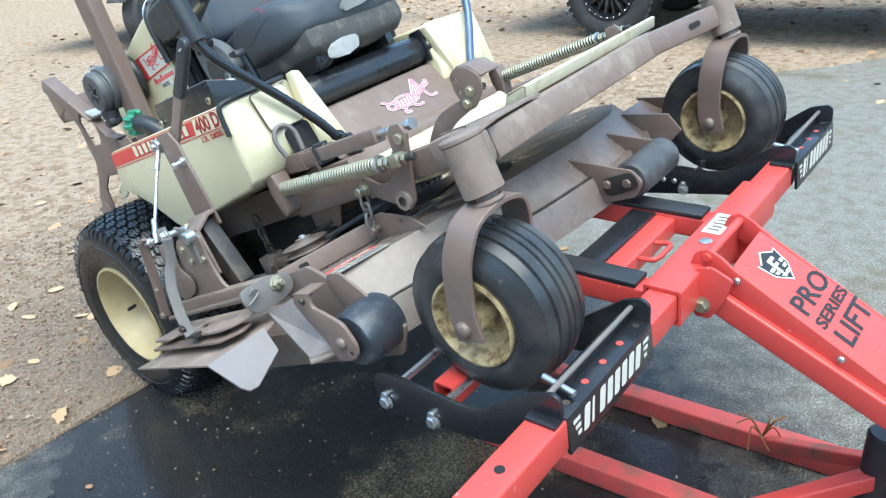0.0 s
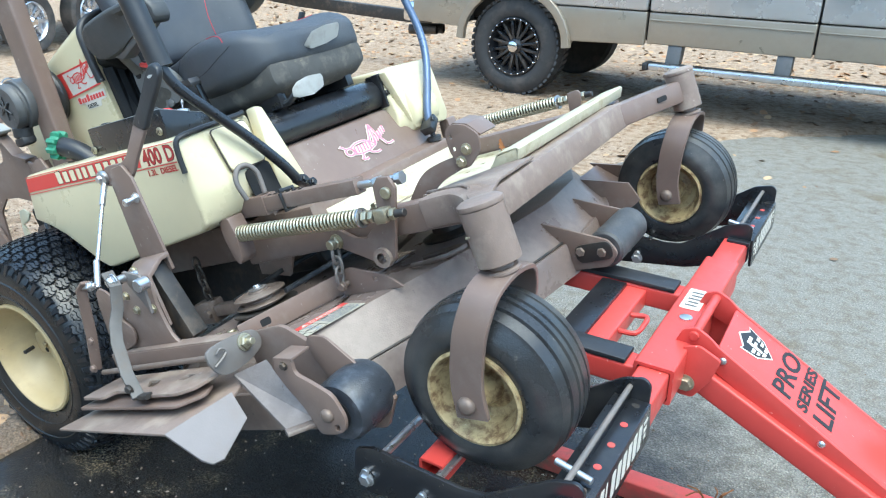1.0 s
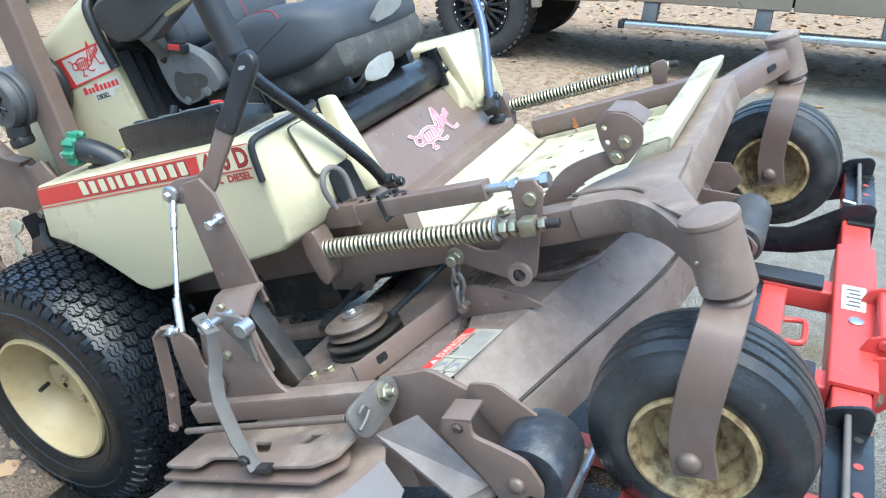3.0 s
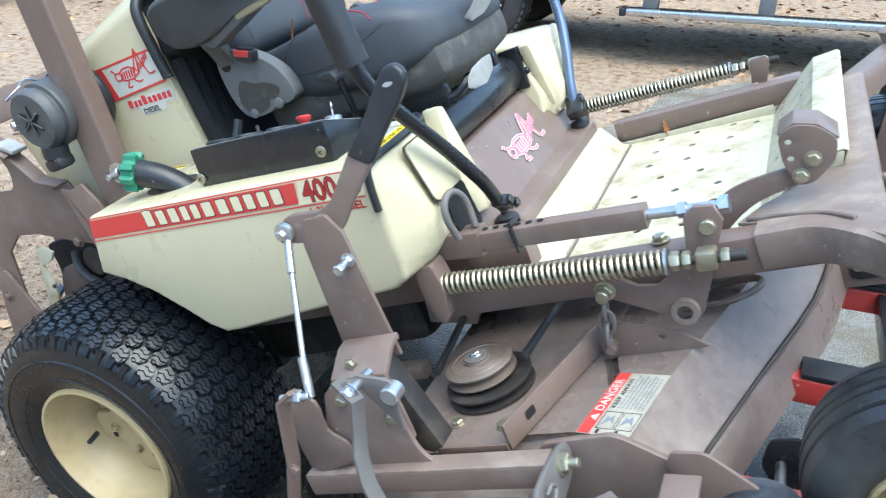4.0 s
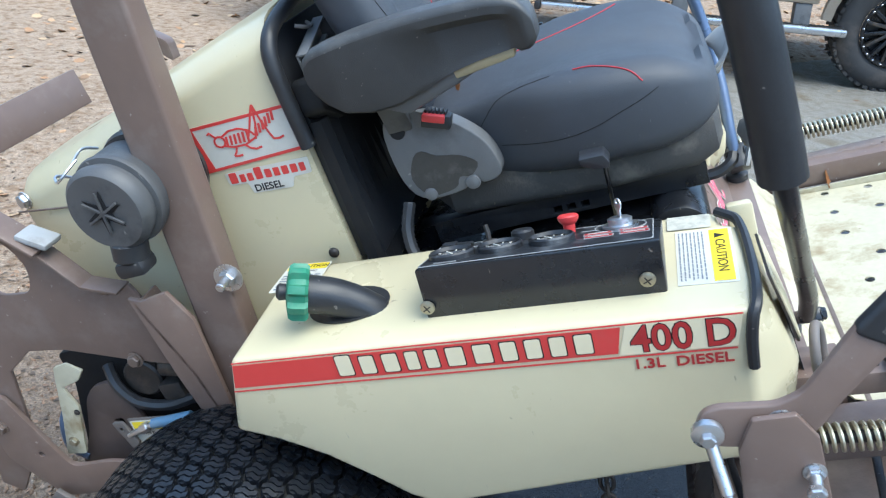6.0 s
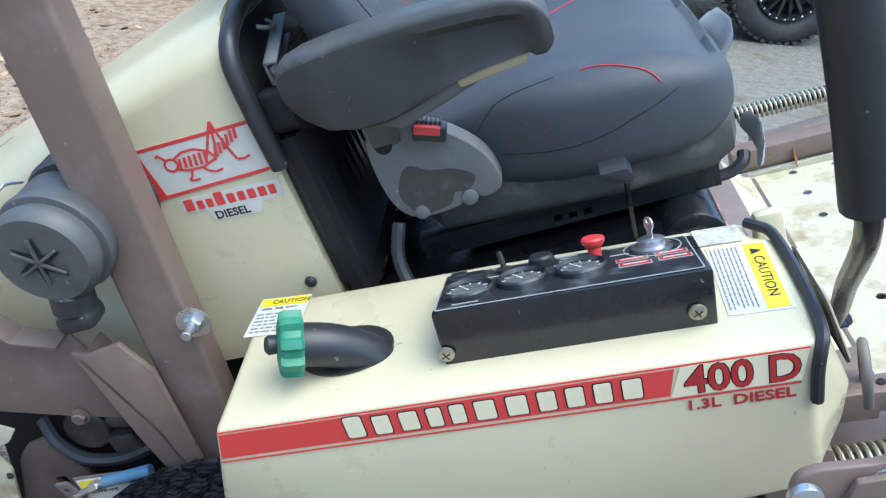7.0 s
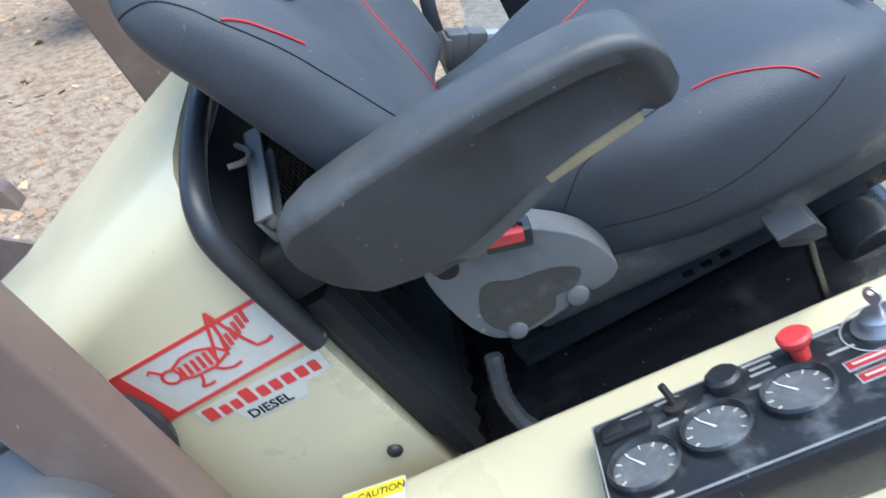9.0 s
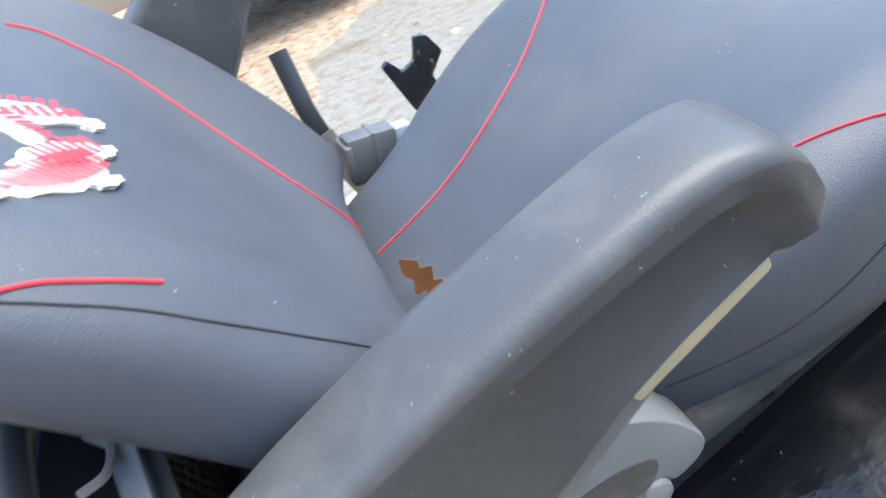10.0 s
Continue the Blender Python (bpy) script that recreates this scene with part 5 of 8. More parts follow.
# ---- rear frame ----
REAR = [(-0.080, 0.868), (-0.142, 0.893), (-0.178, 0.953), (-0.222, 1.005), (-0.262, 1.050), (-0.355, 1.160), (-0.388, 1.150), (-0.385, 1.040), (-0.378, 0.975), (-0.392, 0.905), (-0.395, 0.855), (-0.445, 0.80), (-0.525, 0.735), (-0.590, 0.610), (-0.640, 0.50),
        (-0.600, 0.47), (-0.49, 0.575), (-0.448, 0.695), (-0.428, 0.752), (-0.36, 0.786), (-0.283, 0.774), (-0.162, 0.728), (-0.075, 0.700), (-0.045, 0.74)]
rear = part("rear_frame", prism(REAR, "y", -0.205, -0.197, 0.002, [rounded([(-0.345, 0.905), (-0.275, 0.895), (-0.250, 0.940), (-0.262, 0.985), (-0.300, 1.025), (-0.352, 1.020)], 0.02)]), BROWN, mower, "brown cut-out side plate of the engine frame")
part("far_plate", prism(REAR, "y", 2 * YC + 0.197, 2 * YC + 0.205, 0.002), BROWN, rear)
part("top_channel", placed(joined(box(-0.165, 0.120, -0.026, 0.026, 0, 0.008, 0.003), box(-0.165, 0.060, -0.026, -0.018, -0.040, 0.002, 0.002)), axes((-0.262, -0.222, 1.058), (0.655, 0, -0.755), (0, 1, 0))), BROWN, rear)
part("pad", placed(box(-0.028, 0.028, -0.022, 0.022, 0, 0.012, 0.004), axes((-0.185, -0.215, 0.985), (0.80, 0, -0.55), (0, 1, 0))), PALE_PLASTIC, rear, "pale rubber pad")
part("top_edge", bent([(-0.215, 1.002), (-0.200, 0.985), (-0.178, 0.957), (-0.142, 0.897), (-0.082, 0.872)], "y", -0.235, -0.197, 0.005), BROWN, rear)
part("lower_arm", prism(rounded([(-0.535, 0.70), (-0.475, 0.715), (-0.445, 0.60), (-0.425, 0.525), (-0.33, 0.525), (-0.225, 0.50), (-0.235, 0.455), (-0.36, 0.452), (-0.485, 0.455), (-0.56, 0.57)], 0.02), "y", -0.218, -0.208, 0.002, [ring(-0.475, 0.565, 0.007, 8)]), BROWN, rear)
part("bumper_bar", bar([(-0.30, 0.075, 0.45), (-0.56, 0.10, 0.40)], 0.05, 0.012), DARK_STEEL, rear)
part("skid_bar", bar([(-0.49, -0.235, 0.475), (-0.40, -0.24, 0.36), (-0.34, -0.24, 0.30)], 0.012, 0.045, up=(0.6, 0, 0.5)), BARE_STEEL, rear)
part("cross_rail", bar([(-0.375, -0.200, 1.120), (-0.52, -0.185, 1.112), (-0.64, -0.13, 1.106), (-0.655, -0.08, 1.106), (-0.60, 0.30, 1.115), (-0.565, 0.52, 1.12)], 0.012, 0.090, up=(0, 0, 1)), BROWN, rear, "brown rear guard rail")
part("far_hook", prism(rounded([(-0.27, 1.22), (-0.235, 1.225), (-0.165, 1.165), (-0.17, 1.12), (-0.215, 1.17), (-0.25, 1.18), (-0.265, 1.14), (-0.285, 1.15)], 0.01), "y", 0.345, 0.375, 0.003), BROWN, rear)
for x, z in ((-0.126, 0.874), (-0.151, 0.728), (-0.521, 0.643), (-0.275, 0.492)):
    part("bolt", bolt((x, -0.206 - (0.012 if x < -0.2 else 0), z), (0, -1, 0), 0.012), RUST_STEEL, rear)
engine = part("engine_block", joined(box(-0.30, 0.20, -0.10, 0.32, 0.50, 0.96, 0.03), box(-0.34, -0.02, -0.10, 0.30, 0.44, 0.72, 0.02)), BLACK_CLOTH, mower, "dark diesel engine under the hood")
part("side_casing", prism(rounded([(-0.400, 0.728), (-0.10, 0.735), (-0.10, 0.52), (-0.25, 0.45), (-0.46, 0.45), (-0.47, 0.50), (-0.40, 0.66)], 0.015), "y", -0.125, -0.098, 0.004), BLACK_CLOTH, engine)
part("pump_body", joined(rod((-0.215, -0.155, 0.655), (-0.215, -0.10, 0.655), 0.040, 24, 0.004), rod((-0.16, -0.15, 0.675), (-0.10, -0.15, 0.66), 0.020, 16), box(-0.185, -0.135, -0.165, -0.11, 0.600, 0.640, 0.006)), DARK_STEEL, engine, "dark oily pump body")
part("hose", tube([(-0.285, -0.14, 0.69), (-0.265, -0.165, 0.655), (-0.235, -0.17, 0.615), (-0.18, -0.165, 0.595), (-0.12, -0.16, 0.60)], 0.011, 8, 5), BLACK_PLASTIC, engine, "black rubber hose")
part("fuel_line", tube([(-0.47, -0.10, 0.60), (-0.48, -0.13, 0.575), (-0.465, -0.16, 0.535), (-0.43, -0.165, 0.505)], 0.010, 8, 5), BLUE_STEEL, engine)
crb = part("cream_bracket", prism(rounded([(-0.320, 0.738), (-0.293, 0.716), (-0.316, 0.697), (-0.360, 0.689), (-0.352, 0.640), (-0.405, 0.531), (-0.450, 0.536), (-0.402, 0.625), (-0.372, 0.690), (-0.350, 0.735)], 0.004), "y", -0.190, -0.184, 0.001), CREAM_WORN, mower, "upright cream bracket below the rear frame")
part("bracket_bolt", bolt((-0.413, -0.190, 0.565), (0, -1, 0), 0.009), YELLOW_ZINC, crb)
part("bracket_bolt", bolt((-0.362, -0.190, 0.630), (0, -1, 0), 0.005), DARK_STEEL, crb)
part("brown_shield", prism(rounded([(-0.350, 0.640), (-0.322, 0.664), (-0.281, 0.669), (-0.262, 0.625), (-0.250, 0.580), (-0.262, 0.545), (-0.340, 0.482), (-0.455, 0.492), (-0.395, 0.560)], 0.012), "y", -0.168, -0.156, 0.002, [rounded(rect(-0.318, -0.296, 0.535, 0.585), 0.006)]), surf("dark_brown_paint", (0.085, 0.062, 0.055), 0.5, var=0.15, grain=40, bump=0.05), mower, "dark brown rounded shield")
part("rear_strut", bar([(-0.445, -0.06, 0.735), (-0.345, -0.06, 0.700)], 0.008, 0.030, up=(0, 0, 1)), BROWN, mower)
clip = part("cable_clip", prism(rounded([(-0.289, 0.600), (-0.266, 0.598), (-0.255, 0.545), (-0.276, 0.536)], 0.004), "y", -0.203, -0.197, 0.001, [ring(-0.275, 0.582, 0.005, 8)]), BARE_STEEL, mower, "small steel cable clip")
part("cable_end", joined(rod((-0.270, -0.200, 0.565), (-0.205, -0.200, 0.583), 0.006), rod((-0.235, -0.200, 0.575), (-0.215, -0.200, 0.580), 0.010, 6)), ZINC, clip)
part("cable_sleeve", rod((-0.205, -0.200, 0.583), (-0.115, -0.198, 0.586), 0.010, 12), surf("blue_sleeve", (0.10, 0.22, 0.36), 0.5, var=0.15, grain=40, stain=(0.2, 0.2, 0.19), amount=0.6, size=30, bump=0.05), clip, "blue cable sleeve")

FT = axes((-0.262, -0.193, 0.545), (0.995, 0, -0.09), (0.09, 0, 0.995))
ftag = part("fan_label", flat(rounded(rect(0, 0.090, -0.012, 0.048), 0.003), FT, 0.0012), DECAL_WHITE, mower, "white and yellow caution label by the engine")
part("yellow_band", flat(rect(0.004, 0.086, 0.026, 0.045), FT, 0.0018), DECAL_YELLOW, ftag)
words("caution_word", "CAUTION", 0.0130, FT @ pose(0.022, 0.0305, 0.0020), DECAL_BLACK, ftag, depth=0.0003)
words("fan_word", "FAN BLADE", 0.0090, FT @ pose(0.018, 0.0150, 0.0014), DECAL_BLACK, ftag, depth=0.0003)
part("label_plate", placed(box(-0.004, 0.094, -0.060, 0.052, -0.004, 0.0002, 0.001), FT), BARE_STEEL, ftag)

# ---- seat box ----
seat_box = part("seat_box", bent([(0.60, 0.648), (0.806, 0.648), (0.820, 0.644), (0.826, 0.634), (0.880, 0.508), (0.924, 0.497), (0.926, 0.470)], "y", -0.155, 0.50, 0.004), BROWN, mower, "brown folded seat box front with a pink drawn mark")
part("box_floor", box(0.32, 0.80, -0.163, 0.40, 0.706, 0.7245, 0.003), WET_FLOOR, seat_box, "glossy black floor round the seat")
part("box_core", joined(box(0.30, 0.815, -0.15, 0.49, 0.46, 0.640, 0.01), box(0.30, 0.745, -0.15, 0.49, 0.63, 0.702, 0.01)), DARK_STEEL, seat_box)
LM = axes((0.8700, 0.102, 0.5330), (0, 1, 0), (-0.394, 0, 0.919))
insect_mark(seat_box, LM @ pose(0, 0, 0.0012) @ Matrix.Diagonal((1, 0.74, 1, 1)), 0.215, DECAL_WHITE, True)
insect_mark(seat_box, LM @ pose(0, 0, 0.0020) @ Matrix.Diagonal((1, 0.74, 1, 1)), 0.215, DECAL_PINK)
val = part("black_valance", prism(rounded([(0.742, 0.652), (0.738, 0.715), (0.760, 0.742), (0.798, 0.746), (0.826, 0.724), (0.834, 0.690), (0.822, 0.658), (0.790, 0.652)], 0.016), "y", -0.10, 0.515, 0.006), BLACK_PAINT, mower, "black steel valance under the seat front, wet")
part("valance_clamp", joined(box(0.79, 0.842, 0.375, 0.400, 0.650, 0.752, 0.004), bolt((0.842, 0.388, 0.725), (1, 0, 0.2), 0.009), bolt((0.842, 0.388, 0.690), (1, 0, 0.2), 0.009)), BLACK_PAINT, val)
for y in (-0.112, 0.459):
    part("rubber_bumper", lathe([(0.022, 0), (0.023, 0.012), (0.018, 0.016), (0.008, 0.018), (0.008, 0.026), (0.004, 0.027)], (0.902, y, 0.504), (0, 0, 1), 20), BLACK_PLASTIC, seat_box, "black rubber stop")

# ---- seat ----
SC = 0.13  # the seat's middle line


def pad_ring(c, u, v, n=3.2, k=40):
    c, u, v = Vector(c), Vector(u), Vector(v)
    out = []
    for i in range(k):
        a = 2 * math.pi * i / k
        ca, sa = math.cos(a), math.sin(a)
        out.append(c + u * math.copysign(abs(ca) ** (2 / n), ca) + v * math.copysign(abs(sa) ** (2 / n), sa))
    return out


# rows of the cushion: x, half width, bottom, top
CUSHION = ((0.395, 0.130, 0.875, 0.950), (0.405, 0.165, 0.848, 0.966), (0.43, 0.180, 0.832, 0.976), (0.50, 0.188, 0.824, 0.978), (0.55, 0.198, 0.822, 0.980), (0.60, 0.216, 0.820, 0.983), (0.66, 0.232, 0.818, 0.985), (0.74, 0.236, 0.818, 0.982),
           (0.80, 0.228, 0.820, 0.970), (0.845, 0.208, 0.832, 0.948), (0.872, 0.175, 0.850, 0.922), (0.880, 0.14, 0.868, 0.905))
# rows of the backrest: front, back, height, half width
BACKREST = ((0.462, 0.405, 0.955, 0.170), (0.490, 0.388, 0.968, 0.212), (0.500, 0.380, 1.00, 0.228), (0.492, 0.370, 1.08, 0.238), (0.474, 0.352, 1.17, 0.243), (0.450, 0.336, 1.24, 0.245), (0.424, 0.326, 1.285, 0.240),
            (0.407, 0.326, 1.313, 0.222), (0.390, 0.332, 1.332, 0.186), (0.376, 0.344, 1.340, 0.130))



def between(rows, key, v):
    """The row at v, between its neighbours."""
    for a, b in zip(rows, rows[1:]):
        if key(a) <= v <= key(b):
            t = (v - key(a)) / (key(b) - key(a))
            return [p + (q - p) * t for p, q in zip(a, b)]
    return list(rows[0] if v < key(rows[0]) else rows[-1])


def finer(rows, n=3):
    """The same rows with n - 1 more between each two, on a smooth curve."""
    out = []
    for i in range(len(rows) - 1):
        p0, p1, p2, p3 = rows[max(i - 1, 0)], rows[i], rows[i + 1], rows[min(i + 2, len(rows) - 1)]
        for k in range(n):
            t = k / n
            out.append([0.5 * (2 * b + (c - a) * t + (2 * a - 5 * b + 4 * c - d) * t * t + (3 * b - a - 3 * c + d) * t ** 3) for a, b, c, d in zip(p0, p1, p2, p3)])
    return out + [list(rows[-1])]


def cushion():
    rows = []
    for x, half, z0, z1 in finer(CUSHION):
        rows.append(pad_ring((x, SC, (z0 + z1) / 2), (0, half, 0), (0, 0, (z1 - z0) / 2), 4.6, 48))
    bm = loft(rows)
    for v in bm.verts:  # the middle sits lower than the bolsters
        w = abs(v.co.y - SC) / 0.235
        if v.co.z > 0.93:
            v.co.z -= 0.016 * max(0, 1 - (w / 0.78) ** 4)
    return bm


def backrest():
    rows = []
    for f, b, z, half in finer(BACKREST):
        rows.append(pad_ring(((f + b) / 2, SC, z), (0, half, 0), ((f - b) / 2, 0, 0.012), 3.0, 64))
    bm = loft(rows)
    for v in bm.verts:
        w = abs(v.co.y - SC) / 0.24
        if v.co.x > 0.40 - (v.co.z - 1.15) * 0.25:
            v.co.x -= 0.036 * max(0, 1 - (w / 0.78) ** 4)
    return bm


def skin(bm):
    return BVHTree.FromBMesh(bm), bm


CUSHION_SKIN, BACK_SKIN = skin(cushion()), skin(backrest())


def cushion_top(x, y):
    """The height of the cushion's upper side."""
    hit = CUSHION_SKIN[0].ray_cast(Vector((x, y, 2.0)), Vector((0, 0, -1)))[0]
    return hit.z if hit else 0.93


def backrest_front(y, z):
    """How far ahead the backrest's front lies."""
    hit = BACK_SKIN[0].ray_cast(Vector((2.0, y, z)), Vector((-1, 0, 0)))[0]
    return hit.x if hit else 0.38


seat = part("seat", cushion(), FABRIC, mower, "dark grey padded driver's seat with red piping")
back = part("backrest", backrest(), FABRIC, seat, "padded backrest with red piping")
part("back_shell", loft([pad_ring((0.402 - (z - 0.98) * 0.18, SC, z), (0, h, 0), (0.018, 0, 0), 3, 32) for z, h in ((0.955, 0.10), (0.97, 0.13), (1.05, 0.15), (1.18, 0.15), (1.26, 0.13), (1.29, 0.10))]), BLACK_PLASTIC, seat)
part("seat_base", loft([pad_ring((x, SC, (z0 + z1) / 2), (0, h, 0), (0, 0, (z1 - z0) / 2), 4, 40) for x, h, z0, z1 in ((0.42, 0.16, 0.80, 0.87), (0.45, 0.19, 0.775, 0.88), (0.70, 0.203, 0.765, 0.88), (0.83, 0.200, 0.768, 0.88), (0.862, 0.188, 0.785, 0.87), (0.872, 0.16, 0.80, 0.86))]), DUSTY_GREY, seat, "dust-caked grey foam under the cushion")


def on_skin(tree, p, off):
    """The nearest place on a pad, lifted by off."""
    at, way = tree.find_nearest(Vector(p))[:2]
    return at + way * off


def pad_line(name, tree, pts, r, material, parent, label=""):
    return part(name, tube([on_skin(tree, p, r * 0.5) for p in smooth_path(pts, 8)], r, 6), material, parent, label)


def cushion_line(name, pts, r, material, label=""):
    return pad_line(name, CUSHION_SKIN[0], [(x, y, cushion_top(x, y)) for x, y in pts], r, material, seat, label)


def backrest_line(name, pts, r, material, label=""):
    return pad_line(name, BACK_SKIN[0], [(backrest_front(y, z), y, z) for y, z in pts], r, material, back, label)


cushion_line("piping", [(0.690, -0.063), (0.711, -0.065), (0.741, -0.076), (0.766, -0.087), (0.781, -0.097)], 0.0011, STITCH_RED, "red piping")
cushion_line("piping", [(0.455, 0.187), (0.50, 0.185), (0.545, 0.187), (0.60, 0.20), (0.66, 0.226), (0.708, 0.260), (0.735, 0.285), (0.748, 0.300)], 0.0011, STITCH_RED, "red piping")
pad_line("seam", CUSHION_SKIN[0], [(0.80, -0.097, 0.930), (0.777, -0.102, 0.921), (0.744, -0.105, 0.911), (0.706, -0.106, 0.899), (0.664, -0.102, 0.892), (0.615, -0.090, 0.891), (0.56, -0.07, 0.895)], 0.0006, BLACK_CLOTH, seat)
cushion_line("seam", [(0.43, -0.050), (0.50, -0.058), (0.58, -0.061), (0.655, -0.062)], 0.0006, BLACK_CLOTH)
backrest_line("piping", [(0.266, 1.285), (0.264, 1.265), (0.257, 1.243), (0.244, 1.205), (0.224, 1.17), (0.202, 1.125), (0.188, 1.085), (0.183, 1.04), (0.186, 0.99)], 0.0011, STITCH_RED, "red piping")
pad_line("seam", BACK_SKIN[0], [(0.345, -0.092, 1.303), (0.363, -0.099, 1.304), (0.378, -0.102, 1.302), (0.390, -0.104, 1.295), (0.402, -0.105, 1.281), (0.411, -0.105, 1.263), (0.424, -0.103, 1.240), (0.437, -0.099, 1.212), (0.449, -0.095, 1.178), (0.462, -0.087, 1.135), (0.474, -0.076, 1.088), (0.485, -0.066, 1.04), (0.49, -0.058, 0.99)], 0.0006, BLACK_CLOTH, back)
backrest_line("piping", [(-0.104, 1.263), (-0.101, 1.258), (-0.097, 1.249), (-0.093, 1.235), (-0.089, 1.222), (-0.085, 1.208)], 0.0011, STITCH_RED, "red piping")
# embroidered mark on the backrest: white patches with red stitching
MARK = ((0.012, 1.249, 0.058, 0.016, -27), (0.050, 1.243, 0.034, 0.013, -32), (-0.048, 1.275, 0.015, 0.006, -15), (0.096, 1.258, 0.034, 0.009, -56), (0.110, 1.264, 0.022, 0.006, -72), (0.070, 1.262, 0.024, 0.006, 42),
        (0.110, 1.228, 0.009, 0.006, -20), (0.070, 1.222, 0.013, 0.005, -20), (0.026, 1.222, 0.015, 0.005, -30))
for k, (y, z, a, b, turn) in enumerate(MARK):
    def on_cloth(u, v, lift):
        c, q = math.cos(radians(turn)), math.sin(radians(turn))
        yy, zz = y + u * c - v * q, z + u * q + v * c
        return (backrest_front(yy, zz) + lift, yy, zz)

    bm = bmesh.new()
    rings = [[bm.verts.new(on_cloth(r * a * math.cos(q) * (1 + 0.10 * math.sin(5 * q)), r * b * math.sin(q) * (1 + 0.16 * math.sin(7 * q)), lift + 0.0003 * k)) for q in (2 * math.pi * i / 32 for i in range(32))]
             for r, lift in ((0.02, 0.0016), (0.5, 0.0016), (0.96, 0.0012), (1.0, -0.002))]
    for p, q in zip(rings, rings[1:]):
        for i in range(32):
            bm.faces.new((p[i], p[(i + 1) % 32], q[(i + 1) % 32], q[i]))
    bm.faces.new(rings[0])
    bmesh.ops.recalc_face_normals(bm, faces=bm.faces)
    e = part("embroidered_patch", bm, DECAL_WHITE, back, "white and red embroidered mark")
    if k < 6:
        n = int(a / 0.0040)
        for s in range(n):
            u, t = -a * 0.78 + 1.56 * a * s / n, b * 0.78 * math.sqrt(max(0.1, 1 - (1.56 * s / n - 0.78) ** 2))
            st = bmesh.new()
            st.faces.new([st.verts.new(on_cloth(p, q, 0.0062 + 0.0003 * k)) for p, q in ((u, -t), (u + 0.0040, -t), (u + 0.0052, t), (u + 0.0012, t))])
            part("red_stitching", st, STITCH_RED, e)
part("height_lever", joined(loft([pad_ring((x, y, z), (0, h, 0), (0.004, 0, d), 3, 20) for x, y, z, h, d in ((0.896, -0.036, 0.770, 0.010, 0.012), (0.902, -0.022, 0.772, 0.016, 0.020), (0.909, 0.012, 0.774, 0.02, 0.024), (0.907, 0.050, 0.778, 0.018, 0.018), (0.900, 0.066, 0.779, 0.01, 0.010))])), PALE_PLASTIC, seat, "pale plastic seat lever")
part("slide_lever", loft([pad_ring((x, y, z), (0, h, 0), (0.012, 0, d), 3, 20) for x, y, z, h, d in ((0.888, 0.082, 0.882, 0.008, 0.008), (0.898, 0.095, 0.884, 0.012, 0.020), (0.906, 0.14, 0.889, 0.02, 0.022), (0.902, 0.19, 0.894, 0.016, 0.018), (0.890, 0.205, 0.896, 0.008, 0.008))]), PALE_PLASTIC, seat, "pale plastic slide handle")
part("lever_arm", tube([(0.80, -0.03, 0.755), (0.850, -0.028, 0.752), (0.874, -0.024, 0.762), (0.880, -0.012, 0.770)], 0.009, 8, 4), BLACK_PLASTIC, seat)
# stations of an armrest: ahead, top, bottom
ARM = ((0.346, 1.108, 1.080), (0.350, 1.119, 1.066), (0.362, 1.127, 1.049), (0.385, 1.131, 1.032), (0.425, 1.134, 1.022), (0.465, 1.135, 1.022), (0.505, 1.135, 1.031), (0.545, 1.133, 1.044), (0.585, 1.130, 1.050), (0.620, 1.126, 1.052),
       (0.640, 1.121, 1.053), (0.643, 1.120, 1.047), (0.658, 1.112, 1.046), (0.666, 1.102, 1.050), (0.671, 1.090, 1.058))


def armrest(y0, y1, out):
    """A padded arm: flat crown with rounded edges, its outer flank hollowed below the crown towards the front. out: the side that the flank faces."""
    ym, half = (y0 + y1) / 2, (y1 - y0) / 2
    rows = []
    fine = [between(ARM, lambda r: r[0], ARM[0][0] + (ARM[-1][0] - ARM[0][0]) * (1 - math.cos(math.pi * k / 40)) / 2) for k in range(41)]
    for x, top, low in fine:
        end = min(1.0, 0.62 + 9 * (x - 0.346), 0.84 + 14 * (0.671 - x))
        h = half * end
        hollow = 0.013 * max(0.0, min(1.0, (x - 0.46) / 0.10)) * max(0.0, min(1.0, (0.660 - x) / 0.03))
        r = min(0.011, (top - low) * 0.4)
        d = min(1.0, (top - low) / 0.055)
        flank = [(-h, top - r), (-h, top - r - 0.010 * d), (-h + hollow * 0.9, top - r - 0.020 * d), (-h + hollow, low + 0.012 * d), (-h + hollow * 0.6 + 0.002, low + 0.004 * d), (-h + 0.008, low)]
        inner = [(h - 0.008, low), (h - 0.002, low + 0.005 * d), (h, low + 0.014 * d), (h, top - r)]
        crown = [(h - r + r * math.cos(a), top - r + r * math.sin(a)) for a in (0.3, 0.7, 1.1, 1.5)] + [(h * 0.3, top + 0.001), (-h * 0.3, top + 0.001)]
        crown += [(-h + r - r * math.cos(a), top - r + r * math.sin(a)) for a in (1.5, 1.1, 0.7, 0.3)]
        rows.append([Vector((x, ym - out * w, z)) for w, z in crown + flank + inner])
    bm = loft(rows)
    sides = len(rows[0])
    # flank faces take the darker vinyl, so their shade sits in the colour
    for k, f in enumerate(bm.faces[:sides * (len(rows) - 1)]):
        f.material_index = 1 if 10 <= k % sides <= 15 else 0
    return bm


def with_shaded_flank(ob):
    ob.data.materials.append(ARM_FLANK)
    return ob


